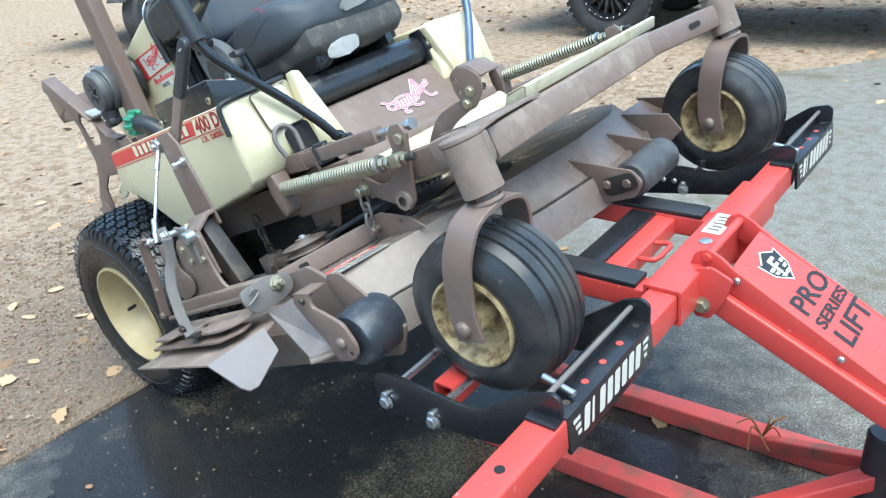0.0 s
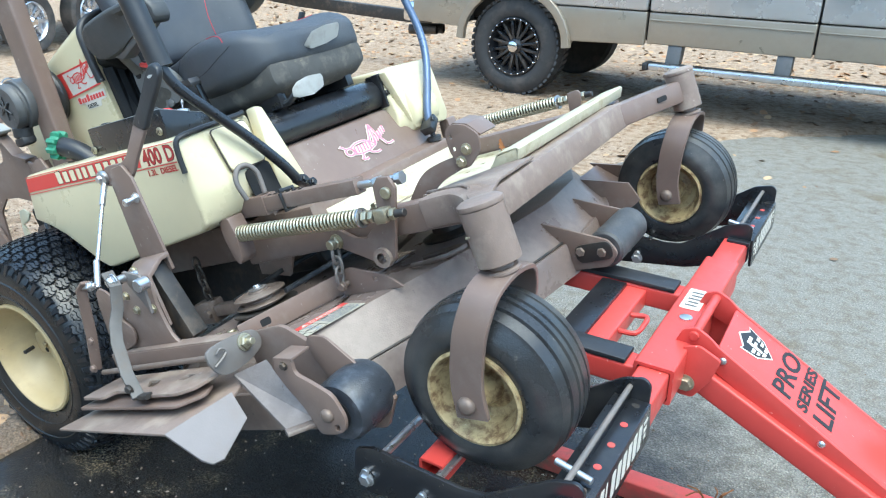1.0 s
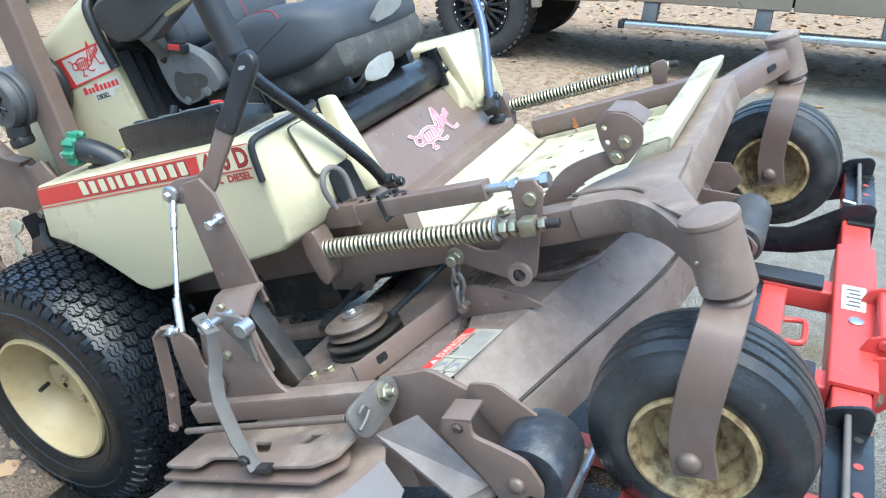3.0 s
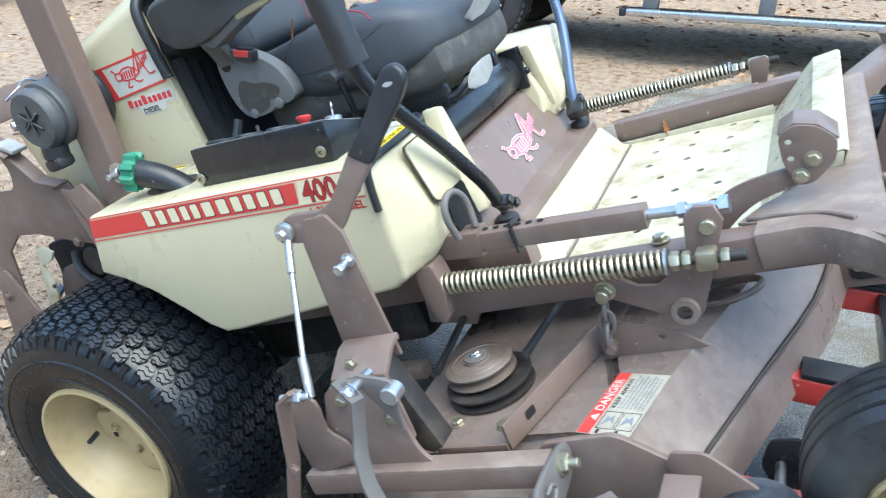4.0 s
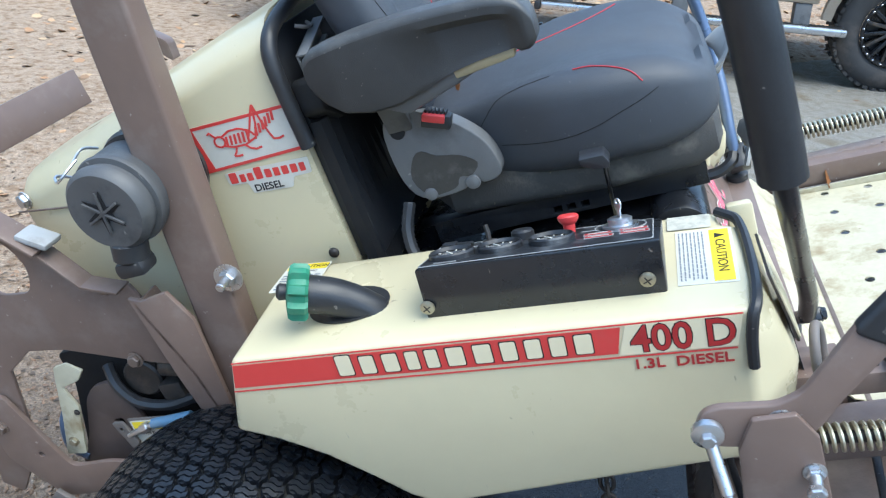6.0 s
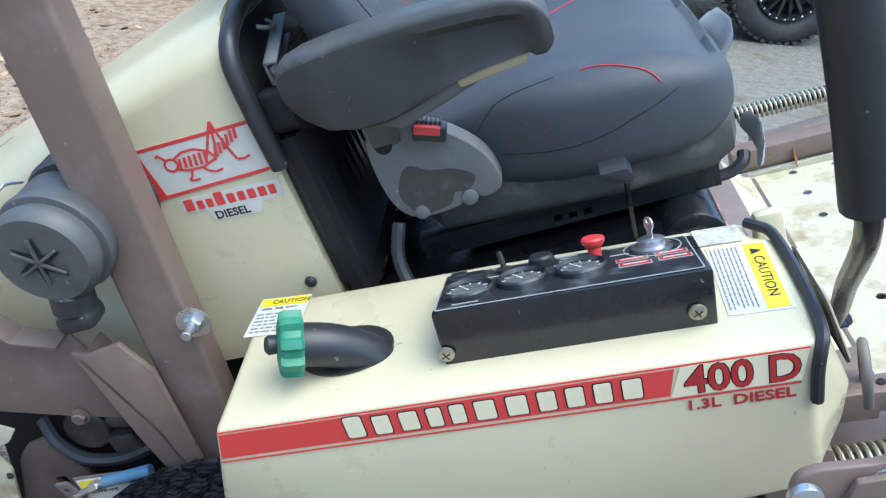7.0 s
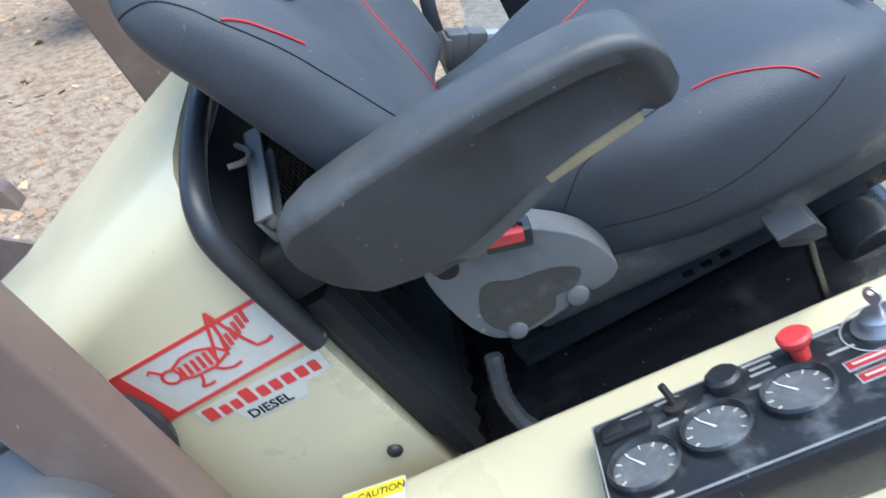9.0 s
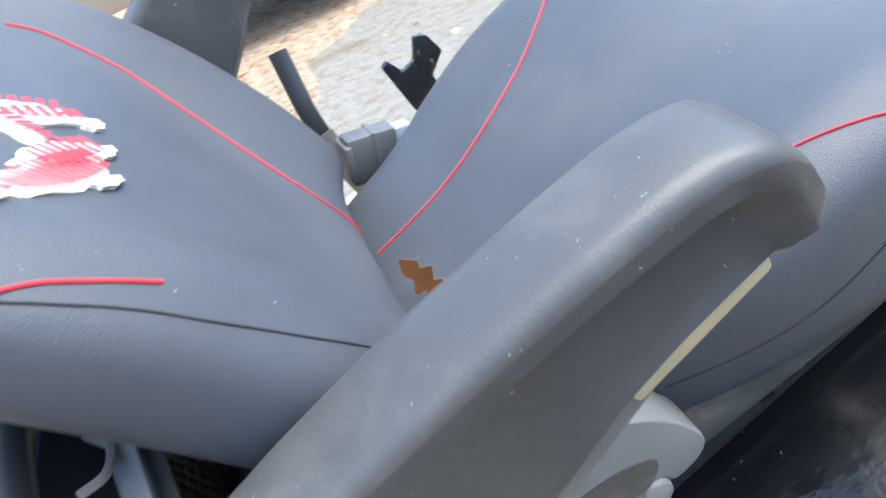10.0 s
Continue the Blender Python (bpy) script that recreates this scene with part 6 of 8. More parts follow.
arm = with_shaded_flank(part("armrest", armrest(-0.178, -0.118, -1), ARM_FOAM, seat, "worn black vinyl armrest"))
with_shaded_flank(part("armrest", placed(armrest(2 * SC + 0.118, 2 * SC + 0.178, 1), Matrix.Translation((0.40, 0, 1.07)) @ pose(-0.02, 0, 0.05, 0, -16, 0) @ Matrix.Translation((-0.40, 0, -1.07))), ARM_FOAM, seat, "worn black vinyl armrest, folded a little up"))
part("under_strip", prism([(0.550, 1.052), (0.640, 1.056), (0.637, 1.041), (0.552, 1.034)], "y", -0.168, -0.150, 0.003), surf("tan_strip", (0.30, 0.25, 0.15), 0.6, var=0.1, bump=0.1), arm, "tan strip under the armrest")
part("under_tray", prism([(0.42, 1.030), (0.56, 1.050), (0.638, 1.054), (0.55, 1.026), (0.47, 1.004)], "y", -0.166, -0.122, 0.006), GREY_PLASTIC, arm)
part("arm_link", bar([(0.425, -0.085, 0.965), (0.43, -0.105, 1.00), (0.435, -0.130, 1.035)], 0.03, 0.04, up=(1, 0, 0)), GREY_PLASTIC, arm)
COVER = [(0.400, 0.978), (0.424, 0.998), (0.454, 0.993), (0.490, 0.972), (0.521, 0.947), (0.546, 0.915), (0.556, 0.874), (0.545, 0.858), (0.522, 0.856), (0.516, 0.868), (0.500, 0.868), (0.492, 0.852), (0.433, 0.849), (0.405, 0.874), (0.396, 0.925)]
piv = part("pivot_cover", prism(smooth_outline(COVER, 3), "y", -0.102, -0.066, 0.010, segments=3), COVER_GREY, seat, "scuffed grey plastic recliner cover")
part("cover_recess", prism(smooth_outline([(0.416, 0.888), (0.430, 0.922), (0.446, 0.928), (0.466, 0.916), (0.500, 0.908), (0.524, 0.890), (0.508, 0.872), (0.49, 0.874), (0.478, 0.858), (0.436, 0.856)], 3), "y", -0.1030, -0.098, 0), surf("rubbed_patch", (0.050, 0.047, 0.042), 0.6, var=0.3, grain=40, stain=(0.12, 0.112, 0.10), amount=0.7, size=30, edge=0.55, bump=0.15), piv, "rubbed dark patch")
part("cover_hole", lathe([(0.012, 0), (0.012, 0.002)], (0.421, -0.1015, 0.967), (0, -1, 0), 16), BLACK_CLOTH, piv)
for x, z, r in ((0.507, 0.861, 0.012), (0.437, 0.858, 0.011)):
    part("cover_cap", lathe([(r, 0), (r * 0.9, 0.004), (r * 0.4, 0.006)], (x, -0.1015, z), (0, -1, 0), 16), COVER_GREY, piv)
BK = axes((0.488, -0.109, 0.971), (0.93, 0, -0.36), (0, 1, 0))
bk = part("belt_buckle", placed(box(-0.022, 0.022, -0.012, 0.012, -0.010, 0.011, 0.003), BK), BLACK_PLASTIC, seat, "black belt buckle with a red button")
part("button", placed(box(-0.020, 0.014, -0.0150, -0.002, 0.000, 0.0115, 0.002), BK), RED_PLASTIC, bk, "red release button")
part("buckle_teeth", joined(*(placed(box(-0.018 + 0.0058 * k, -0.0145 + 0.0058 * k, -0.006, 0.011, 0.010, 0.016, 0.0005), BK) for k in range(6))), BLACK_PLASTIC, bk)
LT = axes((0.505, 0.352, 0.952), (0.75, 0.1, -0.5), (0, 1, 0))
far_latch = part("belt_latch", placed(joined(box(-0.030, 0.026, -0.014, 0.014, -0.030, 0.024, 0.004), box(-0.034, -0.026, -0.018, 0.018, -0.022, 0.018, 0.002), box(-0.002, 0.004, -0.0155, 0.0155, -0.031, 0.025, 0.001)), LT), GREY_PLASTIC, seat, "dusty grey belt latch")
part("tongue", placed(box(0.026, 0.046, -0.010, 0.010, -0.024, 0.020, 0.003), LT), surf("belt_tongue", (0.24, 0.29, 0.37), 0.4, var=0.1, bump=0.05), far_latch, "pale blue-grey belt tongue")
part("latch_strap", bar([(0.470, 0.350, 0.86), (0.480, 0.350, 0.90), (0.492, 0.351, 0.935)], 0.040, 0.006, up=(1, 0, 0.3)), BLACK_CLOTH, far_latch)
fl = part("far_lever", bar([(0.440, 0.500, 0.78), (0.452, 0.503, 0.88), (0.467, 0.514, 0.954), (0.482, 0.530, 0.995), (0.497, 0.549, 1.032)], 0.012, 0.024, up=(1, 0, 0), curve=3), BLACK_PLASTIC, mower, "black hand lever on the far cover")
part("lever_sleeve", bar([(0.444, 0.500, 0.80), (0.454, 0.504, 0.885), (0.463, 0.511, 0.935)], 0.016, 0.028, up=(1, 0, 0), curve=3), BARE_STEEL, fl)
part("fork_bracket", prism(rounded([(0.627, 0.935), (0.640, 0.925), (0.642, 0.895), (0.612, 0.880), (0.600, 0.78), (0.560, 0.78), (0.566, 0.870), (0.572, 0.935), (0.583, 0.938), (0.588, 0.912), (0.608, 0.912)], 0.004, 3), "y", 0.512, 0.522, 0.002), BLACK_PAINT, mower, "black forked bracket on the far cover")
for y in (-0.028, 0.25):
    rl = part("slide_rail", prism([(0.40, 0.745), (0.40, 0.782), (0.84, 0.782), (0.84, 0.745)], "y", y - 0.015, y + 0.012, 0.002, [rounded(rect(0.601 + 0.022 * k, 0.614 + 0.022 * k, 0.752, 0.763), 0.001) for k in range(3)]), BLACK_PAINT, seat, "black slotted seat rail")
bl = part("belt_lever", prism(rounded([(0.681, 0.889), (0.714, 0.888), (0.720, 0.876), (0.718, 0.868), (0.700, 0.870), (0.682, 0.880)], 0.002), "y", -0.190, -0.156, 0.003), BLACK_PLASTIC, mower, "black bent lever plate beside the seat")
part("stem", bar([(0.711, -0.164, 0.875), (0.708, -0.156, 0.82), (0.704, -0.148, 0.72)], 0.006, 0.018, up=(0, 1, 0)), WET_FLOOR, bl)
part("corrugated_hose", sweep(smooth_path([(0.405, -0.12, 0.86), (0.392, -0.14, 0.82), (0.40, -0.158, 0.78), (0.44, -0.165, 0.745), (0.50, -0.14, 0.735)], 10), ring(0, 0, 0.009, 8), scales=[1 + 0.14 * (i % 2) for i in range(41)]), BLACK_PLASTIC, mower, "black corrugated cable sleeve")

# ---- steering levers ----
lev = part("steering_lever", tube([(0.928, -0.172, 0.570), (0.930, -0.205, 0.622), (0.922, -0.265, 0.706), (0.914, -0.330, 0.785), (0.907, -0.380, 0.850), (0.904, -0.400, 0.905), (0.902, -0.402, 1.0), (0.896, -0.400, 1.10)], 0.0125, 12, 5), BLACK_PAINT, mower, "black bent steering lever with a foam grip")
part("grip", tube([(0.904, -0.398, 0.900), (0.902, -0.402, 1.0), (0.896, -0.400, 1.12), (0.880, -0.388, 1.26), (0.855, -0.330, 1.34)], 0.025, 16, 5), BLACK_PLASTIC, lev, "black foam grip")
part("lever_clamp", joined(placed(box(-0.022, 0.022, -0.016, 0.016, -0.010, 0.010, 0.004), axes((0.930, -0.160, 0.560), (-0.1, 0.80, -0.6), (1, 0, 0))), bolt((0.946, -0.168, 0.566), (1, 0, 0), 0.009), bolt((0.946, -0.144, 0.550), (1, 0, 0), 0.009)), BLACK_PAINT, lev)
lev2 = part("steering_lever", tube([(0.905, 0.455, 0.560), (0.905, 0.475, 0.610), (0.908, 0.515, 0.680), (0.905, 0.560, 0.76), (0.895, 0.585, 0.84), (0.875, 0.592, 0.95), (0.85, 0.592, 1.08)], 0.0125, 12, 5), BLUE_STEEL, mower, "dark blue steering lever, worn shiny")
part("grip", tube([(0.875, 0.592, 0.95), (0.85, 0.592, 1.10), (0.82, 0.585, 1.24)], 0.025, 14, 4), BLACK_PLASTIC, lev2, "black foam grip")
part("lever_clamp", joined(placed(box(-0.028, 0.028, -0.022, 0.022, -0.012, 0.016, 0.004), axes((0.908, 0.448, 0.558), (-0.1, 0.80, 0.6), (1, 0, 0))), bolt((0.925, 0.45, 0.57), (1, 0, 0), 0.009)), BLACK_PAINT, lev2)

# ---- springs and struts on the front frame ----
def lift_spring(y, s):
    p0, p1 = ((0.850, y, 0.503), (1.235, y, 0.472)) if y < 0 else ((0.855, y, 0.505), (1.245, y, 0.492))
    sp = part("lift_spring", coil(p0, p1, 0.0168, 38, 0.0031), SPRING_STEEL, mower, "long coil spring round a threaded rod")
    d = (Vector(p1) - Vector(p0)).normalized()
    part("rod", rod(Vector(p0) - d * 0.03, Vector(p1) + d * 0.115, 0.0085), DARK_STEEL, sp)
    part("end_plate", lathe([(0.021, 0), (0.021, 0.004)], Vector(p1) + d * 0.001, d, 20), ZINC, sp)
    for k, (o, r, h) in enumerate(((0.008, 0.015, 0.014), (0.026, 0.014, 0.012), (0.080, 0.013, 0.012))):
        part("nut", lathe([(r * 0.9, 0), (r, 0.002), (r, h - 0.002), (r * 0.9, h)], Vector(p1) + d * o, d, 6), YELLOW_ZINC, sp)
    part("trunnion", placed(box(-0.015, 0.015, -0.016, 0.016, -0.015, 0.015, 0.005), axes(Vector(p1) + d * 0.060, d, (0, 1, 0))), YELLOW_ZINC, sp, "yellow zinc trunnion block")
    part("hanger", prism(rounded([(0.828, 0.545), (0.862, 0.548), (0.868, 0.50), (0.856, 0.445), (0.842, 0.432), (0.830, 0.445), (0.822, 0.50)], 0.008), "y", y - 0.02 * s, y + 0.028 * s, 0.003), BROWN, sp)
    return sp


lift_spring(-0.342, 1)
lift_spring(0.645, -1)
LINK = [(1.115, 0.462), (1.140, 0.452), (1.175, 0.428), (1.206, 0.423), (1.232, 0.440), (1.262, 0.470), (1.272, 0.525), (1.290, 0.540), (1.318, 0.536), (1.326, 0.510), (1.298, 0.445), (1.262, 0.365), (1.238, 0.350), (1.212, 0.365), (1.140, 0.404), (1.112, 0.42)]
link = part("link_plate", prism(LINK, "y", -0.318, -0.308, 0.002, [ring(1.236, 0.375, 0.010, 12)]), BROWN, mower, "brown cut lift-link plate")
part("eye", lathe([(0.012, 0), (0.022, 0), (0.022, 0.010), (0.012, 0.010)], (1.236, -0.328, 0.375), (0, 1, 0), 20, cap=False), BROWN_DUSTY, link)
part("link_bolt", joined(lathe([(0.012, 0), (0.0125, 0.002), (0.0125, 0.007), (0.010, 0.009)], (1.303, -0.318, 0.506), (0, -1, 0), 20)), YELLOW_ZINC, link)
part("far_link_plate", prism(rounded([(1.290, 0.445), (1.300, 0.512), (1.336, 0.514), (1.342, 0.500), (1.325, 0.445)], 0.005), "y", 0.606, 0.614, 0.002), BROWN, mower, "brown plate at the far spring end")
strut = part("adjuster_strut", bar([(0.915, -0.288, 0.548), (1.215, -0.288, 0.530)], 0.034, 0.034, bevel=0.004), BROWN, mower, "brown square adjuster tube with a row of holes")
for k in range(7):
    part("strut_hole", lathe([(0.0055, 0), (0.0055, 0.0012)], (0.925 + 0.020 * k, -0.288, 0.5653 - 0.0012 * k), (0.06, 0, 1), 10), BLACK_CLOTH, strut)
part("strut_sleeve", bar([(0.855, -0.285, 0.552), (0.935, -0.285, 0.545)], 0.046, 0.046), BROWN, strut)
part("strut_rod", rod((1.21, -0.288, 0.531), (1.335, -0.295, 0.524), 0.0085), ZINC, strut)
part("strut_nut", lathe([(0.012, 0), (0.013, 0.014)], (1.262, -0.291, 0.528), (1, 0, -0.05), 6), ZINC, strut)
part("strut_nut", lathe([(0.014, 0), (0.014, 0.014)], (1.322, -0.294, 0.525), (1, 0, -0.05), 6), ZINC, strut)
part("cable_tie", bar([(1.000, -0.309, 0.563), (1.000, -0.309, 0.522), (1.000, -0.266, 0.522), (1.000, -0.266, 0.566), (1.000, -0.309, 0.568)], 0.009, 0.006, up=(1, 0, 0)), BLACK_PLASTIC, strut)
part("lock_shackle", tube([(0.915, -0.330, 0.572), (0.913, -0.338, 0.615), (0.916, -0.326, 0.642), (0.922, -0.302, 0.646), (0.928, -0.284, 0.622), (0.928, -0.284, 0.572)], 0.0062, 10, 5), BARE_STEEL, mower, "bent steel pin loop")
part("rail_label", flat(rect(1.06, 1.20, -0.290, -0.258), axes((0, 0, 0.4695), (1, 0, -0.006), (0, 1, 0)), 0.001), surf("worn_silver_label", (0.30, 0.29, 0.28), 0.4, var=0.3, grain=120, bump=0.0), mower, "worn silver label on the rail")
part("rail_bolt", bolt((1.215, -0.262, 0.472), (0, 0, 1), 0.012), YELLOW_ZINC, mower)
for x, y in ((1.13, 0.585), (1.22, 0.585), (1.30, 0.585)):
    part("far_rail_bolt", bolt((x, y, 0.450), (0, 0, 1), 0.010), BROWN_DUSTY, mower)
part("far_ledge", box(1.02, 1.40, 0.560, 0.640, 0.432, 0.446, 0.003), BROWN_DUSTY, mower, "dusty ledge outside the far rail")


# ---- chain ----
def hang_chain(name, p0, p1, n, length, label):
    p0, p1 = Vector(p0), Vector(p1)
    ob = None
    for k in range(n):
        c = p0.lerp(p1, (k + 0.5) / n)
        bm = chain_link(c, p1 - p0, (1, 0, 0) if k % 2 else (0, 1, 0.2), length, length * 0.58, length * 0.095)
        if ob is None:
            ob = part(name, bm, DARK_STEEL if "rust" in label else BARE_STEEL, mower, label)
        else:
            part("link", bm, DARK_STEEL if "rust" in label else BARE_STEEL, ob)
    return ob


ch = hang_chain("deck_chain", (1.120, -0.330, 0.415), (1.106, -0.335, 0.345), 3, 0.040, "short steel chain holding up the deck")
part("top_bolt", joined(bolt((1.122, -0.318, 0.429), (0, -1, 0), 0.014), rod((1.122, -0.318, 0.429), (1.122, -0.345, 0.429), 0.011)), YELLOW_ZINC, ch)
part("lower_bolt", joined(bolt((1.104, -0.335, 0.332), (0.2, -1, 0), 0.010), rod((1.106, -0.315, 0.332), (1.104, -0.335, 0.332), 0.007)), RUST_STEEL, ch)
hang_chain("rear_chain", (0.614, -0.311, 0.460), (0.594, -0.303, 0.335), 6, 0.034, "rusty rear deck chain")

# ---- cutting deck ----
def inset(pts, d):
    k = len(pts)
    area = sum(pts[i - 1][0] * pts[i][1] - pts[i][0] * pts[i - 1][1] for i in range(k))
    s = 1 if area > 0 else -1
    out = []
    for i in range(k):
        p, a, b = Vector(pts[i]), Vector(pts[i - 1]), Vector(pts[(i + 1) % k])
        n0, n1 = Vector((-(p - a).y, (p - a).x)).normalized(), Vector((-(b - p).y, (b - p).x)).normalized()
        m = (n0 + n1).normalized()
        out.append(tuple(p + m * (s * d / max(0.6, m.dot(n0)))))
    return out


DECK = rounded([(0.70, -0.575), (1.195, -0.575), (1.385, -0.05), (1.425, 0.18), (1.40, 0.42), (1.30, 0.62), (1.12, 0.75), (0.72, 0.78)], 0.03, 3)
deck_rows = []
for d, z in ((0.068, 0.302), (0.060, 0.300), (0.004, 0.214), (0.0, 0.210), (-0.010, 0.209), (-0.012, 0.200), (-0.012, 0.128), (-0.002, 0.126), (0.0, 0.190), (0.05, 0.27)):
    deck_rows.append([Vector((x, y, z)) for x, y in inset(DECK, d)])
deck = part("mower_deck", loft(deck_rows), DECK_PAINT, mower, "brown stamped steel cutting deck, dusty, with bare patches")
part("front_seam", tube([(x, y, 0.2125) for x, y in ((1.225, -0.50), (1.30, -0.29), (1.384, -0.055), (1.42, 0.16))], 0.0035, 6, 3), DARK_STEEL, deck)
DM = axes((1.080, -0.510, 0.3030), (0.967, -0.25, 0), (0.25, 0.967, 0))
dl = part("danger_label", flat(rounded([(0, 0), (0.088, 0), (0.088, 0.150), (0, 0.150)], 0.002), DM, 0.0008), surf("faded_label", (0.42, 0.39, 0.32), 0.5, var=0.15, grain=40, stain=(0.28, 0.24, 0.19), amount=0.6, size=25, bump=0.02), deck, "pale safety label with a red danger band")
part("red_band", flat(rect(0.001, 0.022, 0.001, 0.149), DM, 0.0014), DECAL_RED, dl)
words("danger_word", "DANGER", 0.021, DM @ pose(0.019, 0.052, 0.0016, 0, 0, 90), DECAL_WHITE, dl, "white word DANGER", depth=0.0003, fit=0.080)
part("danger_triangle", flat([(0.018, 0.030), (0.018, 0.046), (0.005, 0.038)], DM, 0.0018), DECAL_WHITE, dl)
words("keep_word", "KEEP AWAY!", 0.0115, DM @ pose(0.035, 0.062, 0.0012, 0, 0, 90), DECAL_BLACK, dl, depth=0.0003, fit=0.072)
small_print(dl, DM @ pose(0.084, 0.062, 0.0006, 0, 0, 90), 0.082, 0.046, 7, 8)
for a in (0.026, 0.057):
    part("label_frame", placed(prism(rect(a, a + 0.028, 0.014, 0.054), "z", 0.0006, 0.0012, 0, [rect(a + 0.001, a + 0.027, 0.015, 0.053)]), DM), DECAL_BLACK, dl)
    part("pictogram", flat([(a + 0.004, 0.022), (a + 0.014, 0.034), (a + 0.024, 0.026), (a + 0.018, 0.046), (a + 0.013, 0.038), (a + 0.008, 0.044)], DM, 0.0013), DECAL_GREY, dl)
    part("label_caption", flat(rect(a + 0.004, a + 0.009, 0.003, 0.012), DM, 0.0013), DECAL_BLACK, dl)

# spindle and pulley
def pulley(x, y, z):
    p = part("pulley", lathe([(0.012, 0.058), (0.030, 0.056), (0.031, 0.050), (0.074, 0.046), (0.078, 0.043), (0.078, 0.040), (0.060, 0.032), (0.060, 0.026), (0.078, 0.018), (0.079, 0.014), (0.060, 0.008), (0.060, 0.004)], (x, y, z), (0, 0, 1), 40), RUST_STEEL, mower, "rusty two-groove spindle pulley")
    part("lower_sheave", lathe([(0.05, -0.002), (0.092, 0.004), (0.098, 0.002), (0.098, -0.003), (0.078, -0.010), (0.078, -0.018), (0.098, -0.024), (0.098, -0.029), (0.06, -0.032)], (x + 0.012, y - 0.004, z), (0, 0, 1), 44), DARK_STEEL, p, "black lower sheave")
    for r in (0.045, 0.060):
        part("disc_ring", lathe([(r - 0.003, 0.0475), (r, 0.0495), (r + 0.003, 0.0475)], (x, y, z), (0, 0, 1), 36, cap=False), RUST_STEEL, p)
    part("hub_washer", lathe([(0.028, 0.058), (0.027, 0.061), (0.010, 0.062)], (x, y, z), (0, 0, 1), 24), BARE_STEEL, p)
    part("hub_nut", bolt((x, y, z + 0.061), (0, 0, 1), 0.011), ZINC, p)
    part("spindle", lathe([(0.05, -0.06), (0.055, -0.055), (0.045, -0.03), (0.03, -0.02)], (x, y, z), (0, 0, 1), 24), DARK_STEEL, p)
    shrink = Matrix.Translation((x, y, z - 0.03)) @ Matrix.Diagonal((0.79, 0.79, 0.72, 1)) @ Matrix.Translation((-x, -y, 0.03 - z))
    for ob in [p, *p.children]:
        ob.data.transform(shrink)
    return p


pulley(0.885, -0.377, 0.340)
part("belt", joined(bar([(0.80, -0.385, 0.355), (0.78, -0.20, 0.36), (0.80, 0.10, 0.36)], 0.012, 0.012), bar([(0.965, -0.37, 0.355), (0.985, -0.20, 0.36), (1.0, 0.08, 0.36)], 0.012, 0.012)), BLACK_PLASTIC, mower, "black drive belt")
shield = part("belt_shield", prism([(0.745, -0.545), (0.985, -0.545), (1.078, -0.275), (1.10, -0.05), (0.75, -0.05)], "z", 0.303, 0.308, 0.001), DECK_PAINT, mower, "dusty belt tray with an upturned edge")
part("upstand", bar([(0.987, -0.545, 0.327), (1.080, -0.272, 0.330)], 0.005, 0.045), BROWN, shield)
part("front_strip", bar([(0.86, -0.546, 0.312), (0.985, -0.546, 0.312)], 0.006, 0.012), BROWN, shield)
part("slot", flat(rounded(rect(-0.012, 0.012, -0.008, 0.008), 0.005), axes((1.008, -0.4885, 0.330), (0.32, 0.94, 0), (0, 0, 1)), 0.001), BLACK_CLOTH, shield)
for x, y in ((0.865, -0.475), (0.955, -0.49), (1.0, -0.39), (0.835, -0.49)):
    part("tray_bolt", bolt((x, y, 0.308), (0, 0, 1), 0.010), YELLOW_ZINC, shield)
part("chain_bracket", prism([(1.080, 0.302), (1.085, 0.362), (1.125, 0.365), (1.215, 0.335), (1.255, 0.302)], "y", -0.315, -0.308, 0.001, [ring(1.185, 0.330, 0.006, 8)]), BROWN, mower, "brown deck bracket for the chain")
part("lift_loop", tube([(1.20, -0.20, 0.312), (1.27, -0.21, 0.318), (1.32, -0.185, 0.322), (1.32, -0.15, 0.322), (1.26, -0.14, 0.316), (1.20, -0.155, 0.312)], 0.006, 8, 4), RUST_STEEL, mower)
part("gear_post", joined(rod((1.14, 0.06, 0.30), (1.14, 0.06, 0.38), 0.045, 20), lathe([(0.075, 0.0), (0.078, 0.006), (0.05, 0.016)], (1.14, 0.06, 0.302), (0, 0, 1), 28)), DARK_STEEL, mower, "dark centre spindle housing")
part("rear_hanger", prism([(0.70, 0.36), (0.72, 0.50), (0.83, 0.52), (0.86, 0.42), (0.80, 0.34)], "y", -0.20, -0.188, 0.003), BROWN_DUSTY, mower)
part("rear_hanger_block", joined(box(0.545, 0.610, -0.325, -0.275, 0.285, 0.345, 0.006), bolt((0.600, -0.325, 0.315), (0, -1, 0), 0.012), bar([(0.60, -0.30, 0.315), (0.72, -0.30, 0.315)], 0.03, 0.03)), RUST_STEEL, mower)
part("side_plate", prism(rounded([(1.058, 0.300), (1.056, 0.336), (1.070, 0.346), (1.166, 0.353), (1.182, 0.346), (1.292, 0.264), (1.385, 0.190), (1.34, 0.13), (1.058, 0.13)], 0.008), "y", -0.588, -0.578, 0.001), BROWN, deck, "brown end plate of the deck")

